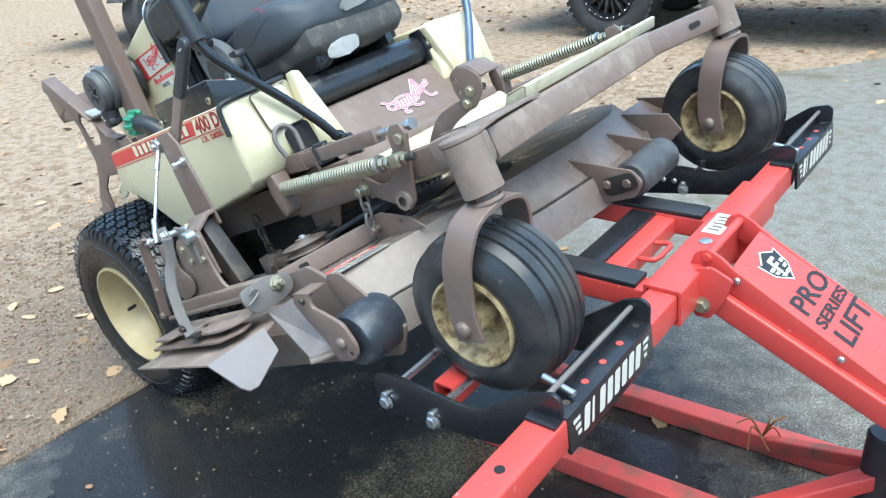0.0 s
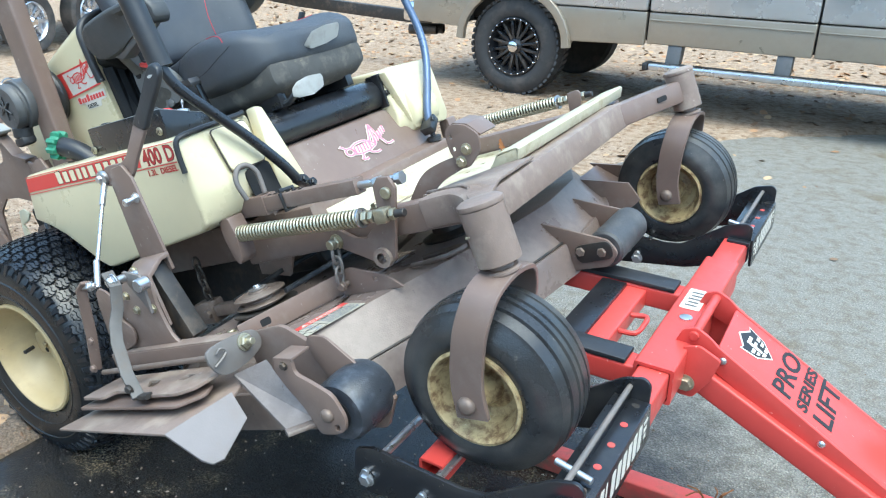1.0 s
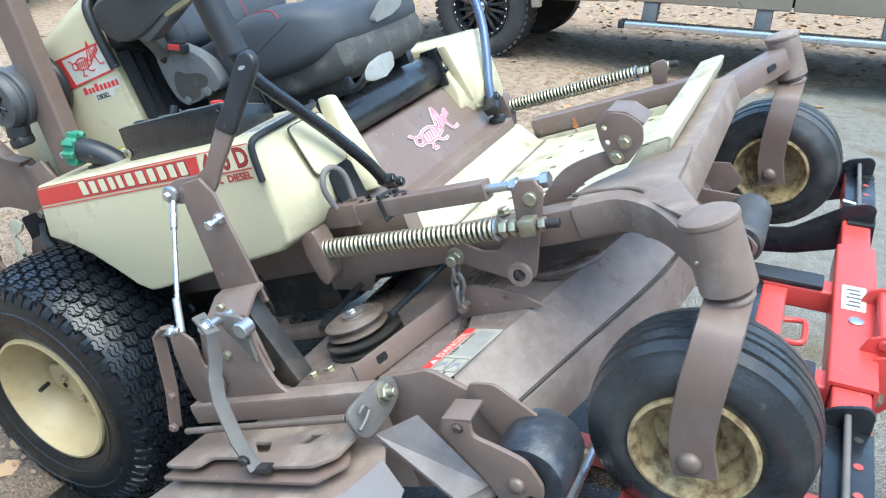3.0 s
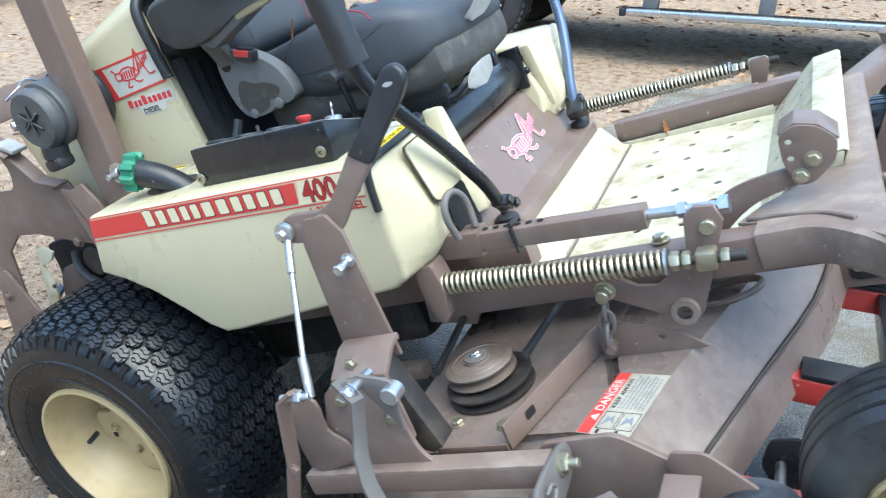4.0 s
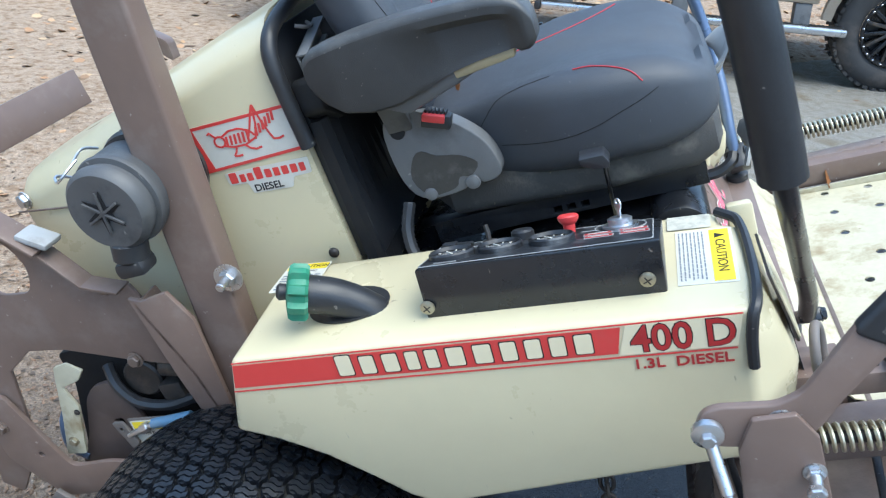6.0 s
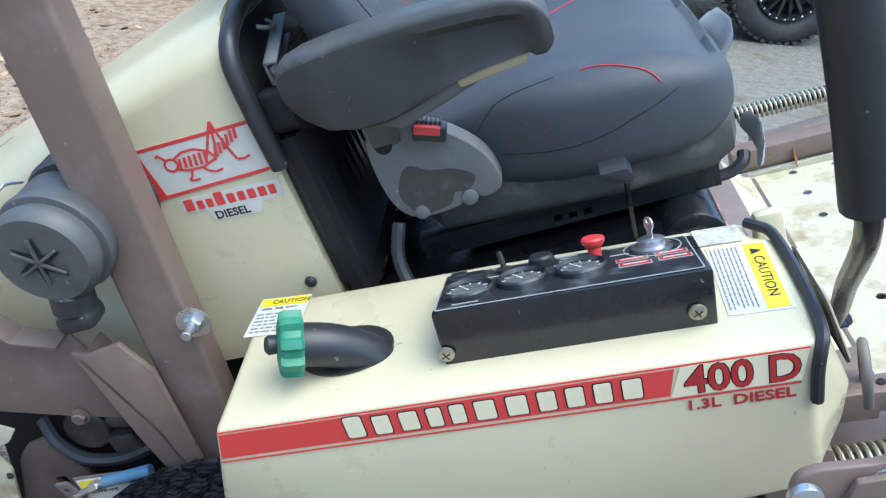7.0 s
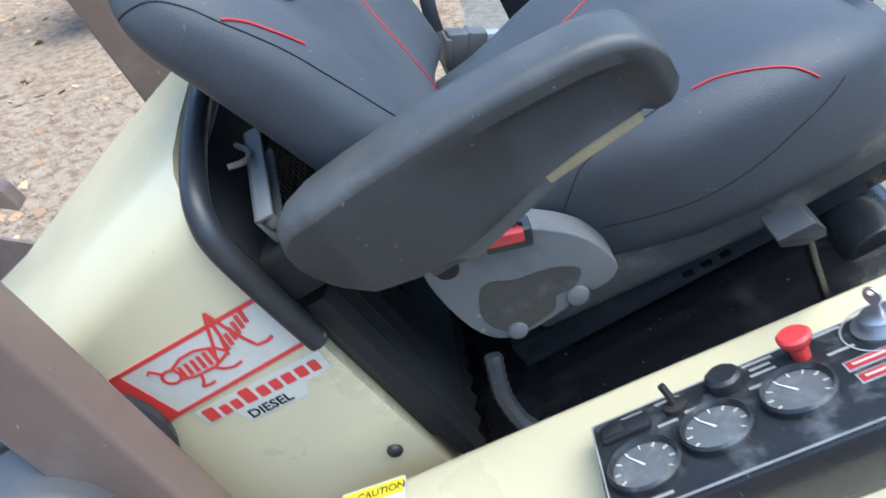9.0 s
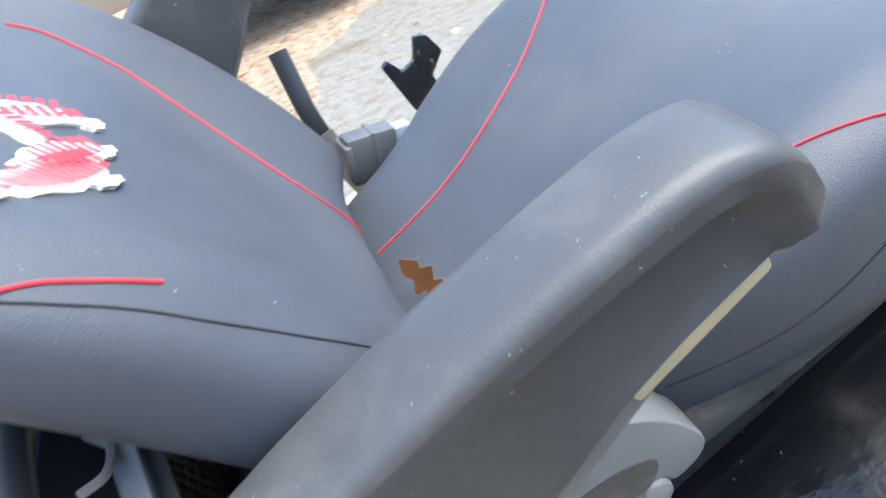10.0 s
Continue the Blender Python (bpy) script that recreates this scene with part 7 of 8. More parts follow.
# anti-scalp roller near
def roller_near():
    r = part("anti_scalp_roller", lathe([(0.022, -0.052), (0.052, -0.050), (0.058, -0.040), (0.060, 0.0), (0.058, 0.040), (0.052, 0.050), (0.022, 0.052)], (1.325, -0.620, 0.210), (0, 1, 0), 36), surf("blue_black_rubber", (0.030, 0.034, 0.042), 0.36, var=0.3, grain=50, stain=(0.12, 0.13, 0.15), amount=0.6, size=25, bump=0.2), mower, "blue-black anti-scalp roller on a brown bracket")
    part("bore", joined(lathe([(0.030, 0), (0.030, 0.001)], (1.325, -0.673, 0.210), (0, -1, 0), 20)), BLACK_CLOTH, r)
    part("bracket", prism(rounded([(1.242, 0.331), (1.284, 0.326), (1.277, 0.299), (1.307, 0.281), (1.346, 0.254), (1.357, 0.210), (1.346, 0.184), (1.318, 0.178), (1.283, 0.180), (1.277, 0.210), (1.266, 0.240), (1.248, 0.270), (1.230, 0.312)], 0.012), "y", -0.688, -0.680, 0.001, [rect(1.325, 1.336, 0.186, 0.197)]), BROWN, r, "brown roller bracket")
    part("bracket_top", bent([(1.228, 0.312), (1.242, 0.333), (1.286, 0.328)], "y", -0.688, -0.640, 0.005), BROWN, r)
    part("bracket_inner", prism(rounded([(1.242, 0.331), (1.284, 0.326), (1.350, 0.250), (1.340, 0.19), (1.28, 0.19), (1.23, 0.31)], 0.01), "y", -0.600, -0.594, 0.001), BROWN, r)
    part("axle_bolt", carriage((1.319, -0.688, 0.217), (0, -1, 0), 0.013), RUST_STEEL, r)
    part("bracket_bolt", bolt((1.262, -0.688, 0.316), (0, -1, 0), 0.007), DARK_STEEL, r)
    return r


roller_near()


def roller_far():
    r = part("anti_scalp_roller", rod((1.508, 0.115, 0.175), (1.508, 0.300, 0.175), 0.046, 32, 0.006), surf("grey_rubber", (0.055, 0.055, 0.058), 0.5, var=0.3, grain=40, stain=(0.16, 0.155, 0.15), amount=0.6, size=18, bump=0.15), mower, "long grey anti-scalp roller before the deck")
    for y in (0.108, 0.305):
        part("bracket", prism(rounded([(1.32, 0.255), (1.36, 0.275), (1.53, 0.200), (1.545, 0.165), (1.515, 0.135), (1.40, 0.14), (1.36, 0.17)], 0.012), "y", y - 0.004, y + 0.004, 0.001), BROWN, r, "brown roller bracket")
    for x, z in ((1.508, 0.175), (1.455, 0.185)):
        part("bolt", bolt((x, 0.104, z), (0, -1, 0), 0.012), RUST_STEEL, r)
    part("slot_plate", prism(rounded(rect(1.44, 1.535, 0.155, 0.200), 0.02), "y", 0.099, 0.104, 0.001), DARK_STEEL, r)
    part("pocket", bent([(1.33, 0.255), (1.38, 0.20), (1.40, 0.14)], "y", 0.112, 0.300, 0.004), BROWN_DUSTY, r)
    return r


roller_far()
fr = part("far_roller_pocket", bent([(1.30, 0.275), (1.36, 0.22), (1.39, 0.15)], "y", 0.50, 0.66, 0.004), BROWN, mower)
for y in (0.50, 0.66):
    part("pocket_side", prism([(1.28, 0.285), (1.45, 0.235), (1.47, 0.18), (1.39, 0.14)], "y", y - 0.004, y + 0.004, 0.001), BROWN, fr)

# ---- discharge chute and its linkage ----
# a sloping guide plate, an upper hinge plate and a folded lower flap
chute = part("discharge_chute", prism([(0.655, -0.810), (0.720, -0.690), (0.760, -0.590), (1.060, -0.590), (1.132, -0.716), (1.074, -0.834)], "z", 0.268, 0.273, 0.001), BROWN_DUSTY, mower, "brown folded steel discharge chute")
cm = bmesh.new()
cv = [cm.verts.new(p) for p in ((1.074, -0.834, 0.273), (1.134, -0.718, 0.287), (1.152, -0.722, 0.236), (1.142, -0.790, 0.196), (1.122, -0.802, 0.193), (1.112, -0.812, 0.206))]
cm.faces.new(cv)
cr = bmesh.ops.extrude_face_region(cm, geom=cm.faces[:])
bmesh.ops.translate(cm, vec=(-0.003, 0, -0.003), verts=[v for v in cr["geom"] if isinstance(v, bmesh.types.BMVert)])
bmesh.ops.recalc_face_normals(cm, faces=cm.faces)
part("flap", cm, FLAP_STEEL, chute, "bare grey folded end flap")
for v in chute.data.vertices:
    v.co.z += 0.012 * (v.co.y + 0.83) / 0.25 * (1 if v.co.y > -0.80 else 0)
SLOT = [(0.872, -0.704), (0.912, -0.704), (0.926, -0.731), (0.902, -0.731)]
hp = part("hinge_plate", prism(rounded([(0.700, -0.760), (0.715, -0.672), (1.030, -0.662), (1.085, -0.680), (1.078, -0.745), (1.045, -0.766), (0.895, -0.766), (0.880, -0.742), (0.800, -0.740), (0.786, -0.764)], 0.01), "z", 0.310, 0.316, 0.001,
                                [[(0.985, -0.690), (1.012, -0.690), (1.000, -0.712), (0.972, -0.712)], SLOT]), BROWN_DUSTY, mower, "rusty brown hinge plate with slots")
part("lower_hinge_plate", prism(rounded([(0.690, -0.770), (0.715, -0.700), (1.065, -0.700), (1.090, -0.740), (1.05, -0.782)], 0.01), "z", 0.292, 0.298, 0.001), BROWN, hp)
part("hinge_rod", rod((0.720, -0.705, 0.345), (1.088, -0.705, 0.352), 0.0058), RUST_STEEL, hp, "worn steel hinge rod")
part("rear_rail", bar([(0.690, -0.655, 0.344), (1.098, -0.655, 0.346)], 0.006, 0.034), BROWN, hp, "long brown channel")
part("rail_flange", bar([(0.690, -0.640, 0.362), (1.098, -0.640, 0.364)], 0.034, 0.005), BROWN_DUSTY, hp)
ear = part("guide_ear", prism(smooth_outline([(-0.714, 0.366), (-0.672, 0.370), (-0.612, 0.362), (-0.592, 0.347), (-0.594, 0.324), (-0.620, 0.312), (-0.665, 0.307), (-0.700, 0.313), (-0.716, 0.338)], 3), "x", 1.099, 1.107, 0.002), BARE_STEEL, mower, "worn greasy guide plate with a yellow bolt")
part("ear_bolt", joined(bolt((1.107, -0.630, 0.346), (1, 0, 0), 0.014), rod((1.107, -0.630, 0.346), (1.132, -0.630, 0.346), 0.007)), YELLOW_ZINC, ear)
part("spring_clip", tube([(1.112, -0.700, 0.356), (1.116, -0.690, 0.362), (1.116, -0.682, 0.352), (1.116, -0.694, 0.344), (1.112, -0.712, 0.336)], 0.0028, 6, 4), BARE_STEEL, ear)
sk = bmesh.new()
sk.faces.new([sk.verts.new(p) for p in ((1.100, -0.675, 0.301), (1.167, -0.645, 0.312), (1.258, -0.668, 0.199), (1.228, -0.710, 0.205))])
sr = bmesh.ops.extrude_face_region(sk, geom=sk.faces[:])
bmesh.ops.translate(sk, vec=(-0.004, 0, -0.004), verts=[v for v in sr["geom"] if isinstance(v, bmesh.types.BMVert)])
bmesh.ops.recalc_face_normals(sk, faces=sk.faces)
skid = part("skid_plate", sk, SKID_STEEL, mower, "worn grey skid plate")
part("skid_lip", bar([(1.232, -0.716, 0.200), (1.262, -0.668, 0.193)], 0.028, 0.010), RUST_STEEL, skid)

# lever tower
tower = part("lever_tower", prism([(0.808, 0.700), (0.826, 0.736), (0.866, 0.736), (0.882, 0.705), (0.886, 0.500), (0.790, 0.500)], "y", -0.562, -0.554, 0.002), BROWN, mower, "brown lever tower on the deck")
part("foot_bracket", prism([(-0.562, 0.540), (-0.585, 0.538), (-0.628, 0.512), (-0.628, 0.40), (-0.620, 0.40), (-0.620, 0.505), (-0.582, 0.528), (-0.562, 0.530)], "x", 0.800, 0.898, 0.002), BROWN, tower)
part("base_plate", prism(smooth_outline([(0.800, 0.505), (0.900, 0.508), (0.898, 0.455), (0.900, 0.405), (0.910, 0.374), (0.940, 0.354), (1.02, 0.349), (1.094, 0.346), (1.092, 0.326), (0.90, 0.328), (0.70, 0.335), (0.735, 0.40), (0.770, 0.46)], 3), "y", -0.638, -0.630, 0.001), BROWN, tower, "brown curved base plate")
part("channel_side", prism([(0.838, 0.530), (0.872, 0.520), (0.915, 0.360), (0.895, 0.350), (0.860, 0.365)], "y", -0.600, -0.560, 0.002), DARK_STEEL, tower)
part("silver_bracket", prism(rounded([(0.880, 0.540), (0.932, 0.524), (0.942, 0.506), (0.928, 0.488), (0.920, 0.440), (0.908, 0.470), (0.886, 0.508)], 0.006), "y", -0.668, -0.662, 0.002), BARE_STEEL, tower, "bare steel bracket")
part("cross_pin", joined(rod((0.884, -0.702, 0.530), (0.884, -0.64, 0.524), 0.008), lathe([(0.015, 0), (0.015, 0.003)], (0.884, -0.692, 0.530), (0, -1, 0), 20), bolt((0.884, -0.696, 0.530), (0, -1, 0), 0.011), rod((0.930, -0.680, 0.506), (0.930, -0.655, 0.506), 0.014)), ZINC, tower)
for x, z, y in ((0.836, 0.526, -0.612), (0.812, 0.482, -0.638), (0.828, 0.448, -0.638), (0.885, 0.445, -0.638)):
    part("tower_bolt", bolt((x, y, z), (0, -1, 0), 0.008), YELLOW_ZINC, tower)
part("tower_stud", joined(bolt((0.872, -0.562, 0.664), (0, -1, 0), 0.009), rod((0.872, -0.562, 0.664), (0.869, -0.590, 0.661), 0.006), bolt((0.869, -0.583, 0.661), (0, -1, 0), 0.009, washer=False)), ZINC, tower)
def leaned(bm):
    """The hand lever leans in towards the seat."""
    for v in bm.verts:
        v.co.y += 0.2 * (v.co.z - 0.751)
    return bm


hand_lever = part("height_lever", leaned(prism(rounded([(0.772, 0.726), (0.781, 0.741), (0.797, 0.745), (0.850, 0.740), (0.874, 0.748), (0.937, 0.814), (0.968, 0.791), (0.908, 0.736), (0.886, 0.712), (0.866, 0.699), (0.845, 0.695), (0.787, 0.704), (0.773, 0.713)], 0.008), "y", -0.547, -0.537, 0.002)), BROWN, mower, "brown bell-crank lever with a black dipped grip")
grip_o = [(0.924, 0.802), (0.967, 0.838), (1.007, 0.882), (1.022, 0.893), (1.037, 0.893), (1.048, 0.880), (1.046, 0.866), (1.030, 0.846), (0.984, 0.806), (0.960, 0.779)]
part("grip", leaned(prism(rounded(grip_o, 0.010), "y", -0.550, -0.534, 0.006, segments=3)), BLACK_PLASTIC, hand_lever, "black dipped plastic grip, chipped")
part("chipped_patch", leaned(prism(smooth_outline([(1.014, 0.871), (1.020, 0.8745), (1.030, 0.8715), (1.022, 0.868)], 3), "y", -0.5508, -0.549, 0)), PALE_PLASTIC, hand_lever)
part("pivot_bolt", bolt((0.852, -0.551, 0.722), (0, -1, 0), 0.0115), ZINC, hand_lever)
lk = part("link_rod", rod((0.785, -0.562, 0.712), (0.807, -0.680, 0.540), 0.0042), ZINC, mower, "thin zinc link rod with ball joints")
part("ball_joint", joined(lathe([(0.010, 0), (0.0155, 0.002), (0.016, 0.006), (0.0155, 0.010), (0.010, 0.013)], (0.783, -0.552, 0.724), (0, -1, 0), 20), bolt((0.783, -0.565, 0.724), (0, -1, 0), 0.008, washer=False), rod((0.784, -0.559, 0.714), (0.790, -0.590, 0.672), 0.0065)), ZINC, lk)
part("lower_joint", joined(rod((0.803, -0.660, 0.574), (0.808, -0.685, 0.522), 0.0065), rod((0.812, -0.690, 0.528), (0.765, -0.695, 0.532), 0.006), rod((0.800, -0.691, 0.529), (0.790, -0.692, 0.530), 0.011, 6)), ZINC, lk)
arm_l = part("trip_arm", bar([(0.872, -0.690, 0.548), (0.897, -0.700, 0.520), (0.885, -0.709, 0.478), (0.884, -0.726, 0.452), (0.890, -0.742, 0.420), (0.915, -0.764, 0.362), (0.940, -0.776, 0.318)], 0.007, 0.024, up=(0.2, 1, 0)), surf("dull_steel", (0.100, 0.092, 0.086), 0.65, 0.0, var=0.3, grain=30, stain=(0.13, 0.095, 0.07), amount=0.6, size=14, bump=0.12, chips=(0.08, 0.06, 0.045)), mower, "bare cranked steel trip arm")
part("arm_foot", joined(bolt((0.930, -0.780, 0.338), (0.2, -1, 0), 0.008), bar([(0.925, -0.772, 0.318), (0.965, -0.770, 0.316)], 0.018, 0.010)), DARK_STEEL, arm_l)
part("rear_crank", joined(bar([(0.790, -0.694, 0.540), (0.768, -0.698, 0.528), (0.735, -0.702, 0.430), (0.690, -0.700, 0.352)], 0.007, 0.022, up=(0.5, 1, 0)), bolt((0.738, -0.708, 0.420), (0, -1, 0), 0.007), bolt((0.698, -0.708, 0.358), (0, -1, 0), 0.008)), BROWN, mower, "brown bent crank behind the trip arm")
part("side_shield", prism(smooth_outline([(0.722, 0.505), (0.770, 0.490), (0.768, 0.440), (0.792, 0.415), (0.790, 0.388), (0.762, 0.372), (0.700, 0.375)], 3), "y", -0.648, -0.642, 0.001), BROWN, mower)


# ---- mower lift ----
# Its raised part leans with the load; the base stands level on the pad.
lift = thing("mower_lift", pose(0, 0, 0), "red steel mower lift with black wheel cradles, raised", "mower lift")
LEAN = Matrix.Translation((0, 0, 0.68)) @ pose(0, 0, 0, 3.2) @ Matrix.Translation((0, 0, -0.68))


def raised(name, bm, material, parent, label=""):
    return part(name, placed(bm, LEAN), material, parent, label)


def open_tube(p0, p1, w, h, wall=0.005, up=(0, 0, 1)):
    """A square tube with open ends."""
    p0, p1 = Vector(p0), Vector(p1)
    d = (p1 - p0).normalized()
    side = d.cross(Vector(up)).normalized()
    nn = side.cross(d)
    outer = rounded(rect(-w / 2, w / 2, -h / 2, h / 2), 0.006, 3)
    inner = rounded(rect(-w / 2 + wall, w / 2 - wall, -h / 2 + wall, h / 2 - wall), 0.004, 3)
    bm = bmesh.new()
    rows = [[bm.verts.new(p + side * u + nn * v) for u, v in prof] for p, prof in ((p0, inner), (p0, outer), (p1, outer), (p1, inner))]
    k = len(outer)
    for a, b in zip(rows, rows[1:] + rows[:1]):
        for i in range(k):
            bm.faces.new((a[i], a[(i + 1) % k], b[(i + 1) % k], b[i]))
    bmesh.ops.recalc_face_normals(bm, faces=bm.faces)
    return bm


beam = raised("cross_beam", open_tube((1.683, -0.90, 0.668), (1.683, 0.80, 0.668), 0.062, 0.062), RED_PAINT, lift, "red square cross beam")
raised("centre_sleeve", open_tube((1.683, -0.235, 0.668), (1.683, 0.315, 0.668), 0.080, 0.080, 0.007), RED_PAINT, beam, "red centre sleeve")
for y in (-0.80, 0.84):
    raised("beam_hole", lathe([(0.009, 0), (0.009, 0.001)], (1.683, y, 0.699), (0, 0, 1), 14), BLACK_CLOTH, beam)
raised("white_sticker", flat(rounded(rect(-0.022, 0.022, -0.055, 0.045), 0.004), axes((1.680, 0.075, 0.7085), (1, 0, 0), (0, 1, 0)), 0.0008), DECAL_WHITE, beam, "scuffed white sticker")
raised("sticker_print", joined(*(flat(rect(-0.014 + 0.004 * (k % 2), 0.012, -0.04 + 0.016 * k, -0.034 + 0.016 * k), axes((1.680, 0.075, 0.7085), (1, 0, 0), (0, 1, 0)), 0.0014) for k in range(5))), GREY_PLASTIC, beam)
raised("grease_plug", lathe([(0.014, 0), (0.014, 0.003), (0.008, 0.005)], (1.685, -0.02, 0.708), (0, 0, 1), 16), ZINC, beam)


def cradle(y0, y1, face, studs):
    """A wheel cradle: two cut side plates, cross rods and a marked front channel."""
    side_o = rounded([(1.280, 0.640), (1.318, 0.656), (1.500, 0.648), (1.545, 0.656), (1.658, 0.738), (face - 0.018, 0.750), (face - 0.004, 0.738), (face - 0.006, 0.640), (1.560, 0.588), (1.300, 0.552), (1.276, 0.590)], 0.010, 3)
    c = raised("wheel_cradle", prism(side_o, "y", y0 - 0.004, y0 + 0.004, 0.001), BLACK_PAINT, lift, "black steel wheel cradle with zinc cross rods")
    raised("side_plate", prism(side_o, "y", y1 - 0.004, y1 + 0.004, 0.001), BLACK_PAINT, c)
    raised("front_channel", prism([(face - 0.070, 0.703), (face, 0.703), (face + 0.004, 0.628), (face - 0.003, 0.628), (face - 0.007, 0.697), (face - 0.070, 0.697)], "y", y0 + 0.004, y1 - 0.004, 0.0015), BLACK_PAINT, c, "black marked channel")
    raised("front_rod", rod((face - 0.042, y0, 0.726), (face - 0.042, y1, 0.726), 0.0055), BARE_STEEL, c)
    raised("rod_web", box(face - 0.045, face - 0.040, y0 + 0.004, y1 - 0.004, 0.703, 0.726, 0.001), BLACK_PAINT, c)
    raised("end_lug", bar([(face - 0.060, y0 - 0.016, 0.700), (face - 0.004, y0 - 0.016, 0.700)], 0.024, 0.012), BLACK_PAINT, c)
    for k, x in enumerate((1.305, 1.425)):
        raised("cross_rod", rod((x, y0 - 0.012, 0.600), (x, y1 + 0.012, 0.600), 0.0085), ZINC, c, "zinc cross rod")
        raised("rod_bolt", bolt((x, y0 - 0.005, 0.584), (0, -1, 0), 0.013), ZINC, c)
    for k in range(studs):
        raised("stud", carriage((1.335 + 0.032 * k, y0 - 0.005, 0.606), (0, -1, 0), 0.008), ZINC, c)
    n = 5
    for k in range(n):
        y = y0 + (k + 0.6) * (y1 - y0) / n
        raised("peg_hole", lathe([(0.007, 0), (0.007, 0.001)], (face - 0.022, y, 0.703), (0, 0, 1), 12), DARK_STEEL if k in (0, 4) else RED_MUDDY, c)
    raised("peg", rod((face - 0.078, y0 + 0.060, 0.722), (face - 0.012, y0 + 0.050, 0.716), 0.0065), ZINC, c)
    # maker's mark as plain slanted bars between small wings
    fm = axes((face + 0.0025, y0 + 0.020, 0.640), (0, 1, 0), (-0.05, 0, 1))
    length = y1 - y0 - 0.045
    step = (length - 0.056) / 8
    for k in range(8):
        x = 0.028 + k * step
        w = step * (0.28 if k == 1 else 0.70)
        raised("mark_block", placed(mark_block(w, 0.046, slant=0.22), fm @ pose(x, 0.004, 0.0006)), DECAL_WHITE, c)
    for s, x in ((1, 0.0), (-1, length - 0.018)):
        for k in range(3):
            raised("wing_bar", flat(rect(x + 0.005 * (2 - k if s > 0 else 0), x + 0.022 - 0.005 * (2 - k if s < 0 else 0), 0.010 + 0.014 * k, 0.018 + 0.014 * k), fm, 0.001), DECAL_WHITE, c)
    return c


cradle(-0.660, -0.345, 1.715, 0)
cradle(0.475, 0.805, 1.724, 3)

for y in (-0.205, 0.135):
    fb = raised("fork_bar", open_tube((1.30, y, 0.665), (1.645, y, 0.665), 0.055, 0.050), RED_PAINT, lift, "red fork bar with a black pad")
    raised("pad", box(1.315, 1.625, y - 0.028, y + 0.028, 0.691, 0.702, 0.003), BLACK_PLASTIC, fb, "black rubber pad")
tie = raised("tie_bar", open_tube((1.535, -0.178, 0.660), (1.535, 0.108, 0.660), 0.050, 0.045), RED_PAINT, lift)
raised("tie_pad", box(1.450, 1.512, -0.178, 0.108, 0.650, 0.690, 0.003), BLACK_PAINT, tie, "black cross pad")
raised("catch_loop", tube([(1.562, -0.085, 0.672), (1.598, -0.085, 0.676), (1.603, -0.045, 0.676), (1.598, -0.005, 0.676), (1.562, -0.005, 0.672)], 0.006, 8, 3), RED_PAINT, tie, "red wire catch loop")
raised("under_bar", open_tube((1.40, -0.60, 0.590), (1.40, -0.23, 0.590), 0.05, 0.05), RED_PAINT, lift)

# arm
ARM_M = axes((1.743, -0.024, 0.733), (0.857, 0, -0.515), (0, 1, 0))
arm_top = raised("lift_arm", placed(prism(rounded([(0.038, -0.084), (0.034, 0.084), (0.70, 0.100), (0.70, -0.100)], 0.006), "z", -0.006, 0, 0.0015), ARM_M), RED_PAINT, lift, "broad red lift arm with black lettering")
for s in (-1, 1):
    raised("arm_cheek", placed(prism(rounded([(-0.030, -0.055), (-0.036, -0.020), (-0.020, 0.004), (0.012, 0.006), (0.040, 0.001), (0.70, 0.001), (0.70, -0.050), (0.05, -0.046)], 0.008), "y", s * 0.090 - 0.004, s * 0.090 + 0.004, 0.001), ARM_M @ Matrix.Identity(4)), RED_PAINT, arm_top)
raised("arm_pin", placed(rod((-0.012, -0.100, -0.012), (-0.012, 0.100, -0.012), 0.010, 16), ARM_M), RED_PAINT, arm_top)
for u, v in ((0.062, -0.0945), (0.30, -0.0945)):
    raised("arm_bolt", placed(carriage((u, v, -0.014), (0, -1, 0), 0.008), ARM_M), ZINC, arm_top)
# shield and words stand upright for one who faces the arm from its foot
SHM = ARM_M @ pose(0.105, 0.012, 0.0, 0, 0, 90)
sh = [(-0.034, 0.026), (0.0, 0.046), (0.034, 0.026), (0.046, 0.030), (0.036, -0.012), (0.0, -0.042), (-0.036, -0.012), (-0.046, 0.030)]
raised("badge_edge", flat(sh, SHM, 0.0008), DECAL_WHITE, arm_top)
badge = raised("badge", flat([(x * 0.90, y * 0.90) for x, y in sh], SHM, 0.0014), DECAL_BLACK, arm_top, "black and white shield badge")
for q in (rect(-0.012, -0.003, -0.016, 0.022), rect(-0.003, 0.015, 0.014, 0.022), rect(-0.003, 0.010, 0.000, 0.007), [(-0.033, 0.006), (-0.016, 0.006), (-0.016, -0.002), (-0.030, -0.002)], [(-0.029, -0.006), (-0.016, -0.006), (-0.016, -0.013), (-0.024, -0.013)],
          [(0.033, 0.006), (0.019, 0.006), (0.019, -0.002), (0.030, -0.002)], [(0.029, -0.006), (0.012, -0.006), (0.012, -0.013), (0.024, -0.013)], [(-0.020, -0.018), (-0.002, -0.018), (-0.002, -0.026), (-0.012, -0.026)], [(0.020, -0.018), (0.002, -0.018), (0.002, -0.026), (0.012, -0.026)]):
    raised("badge_bar", flat(q, SHM, 0.002), DECAL_WHITE, badge)
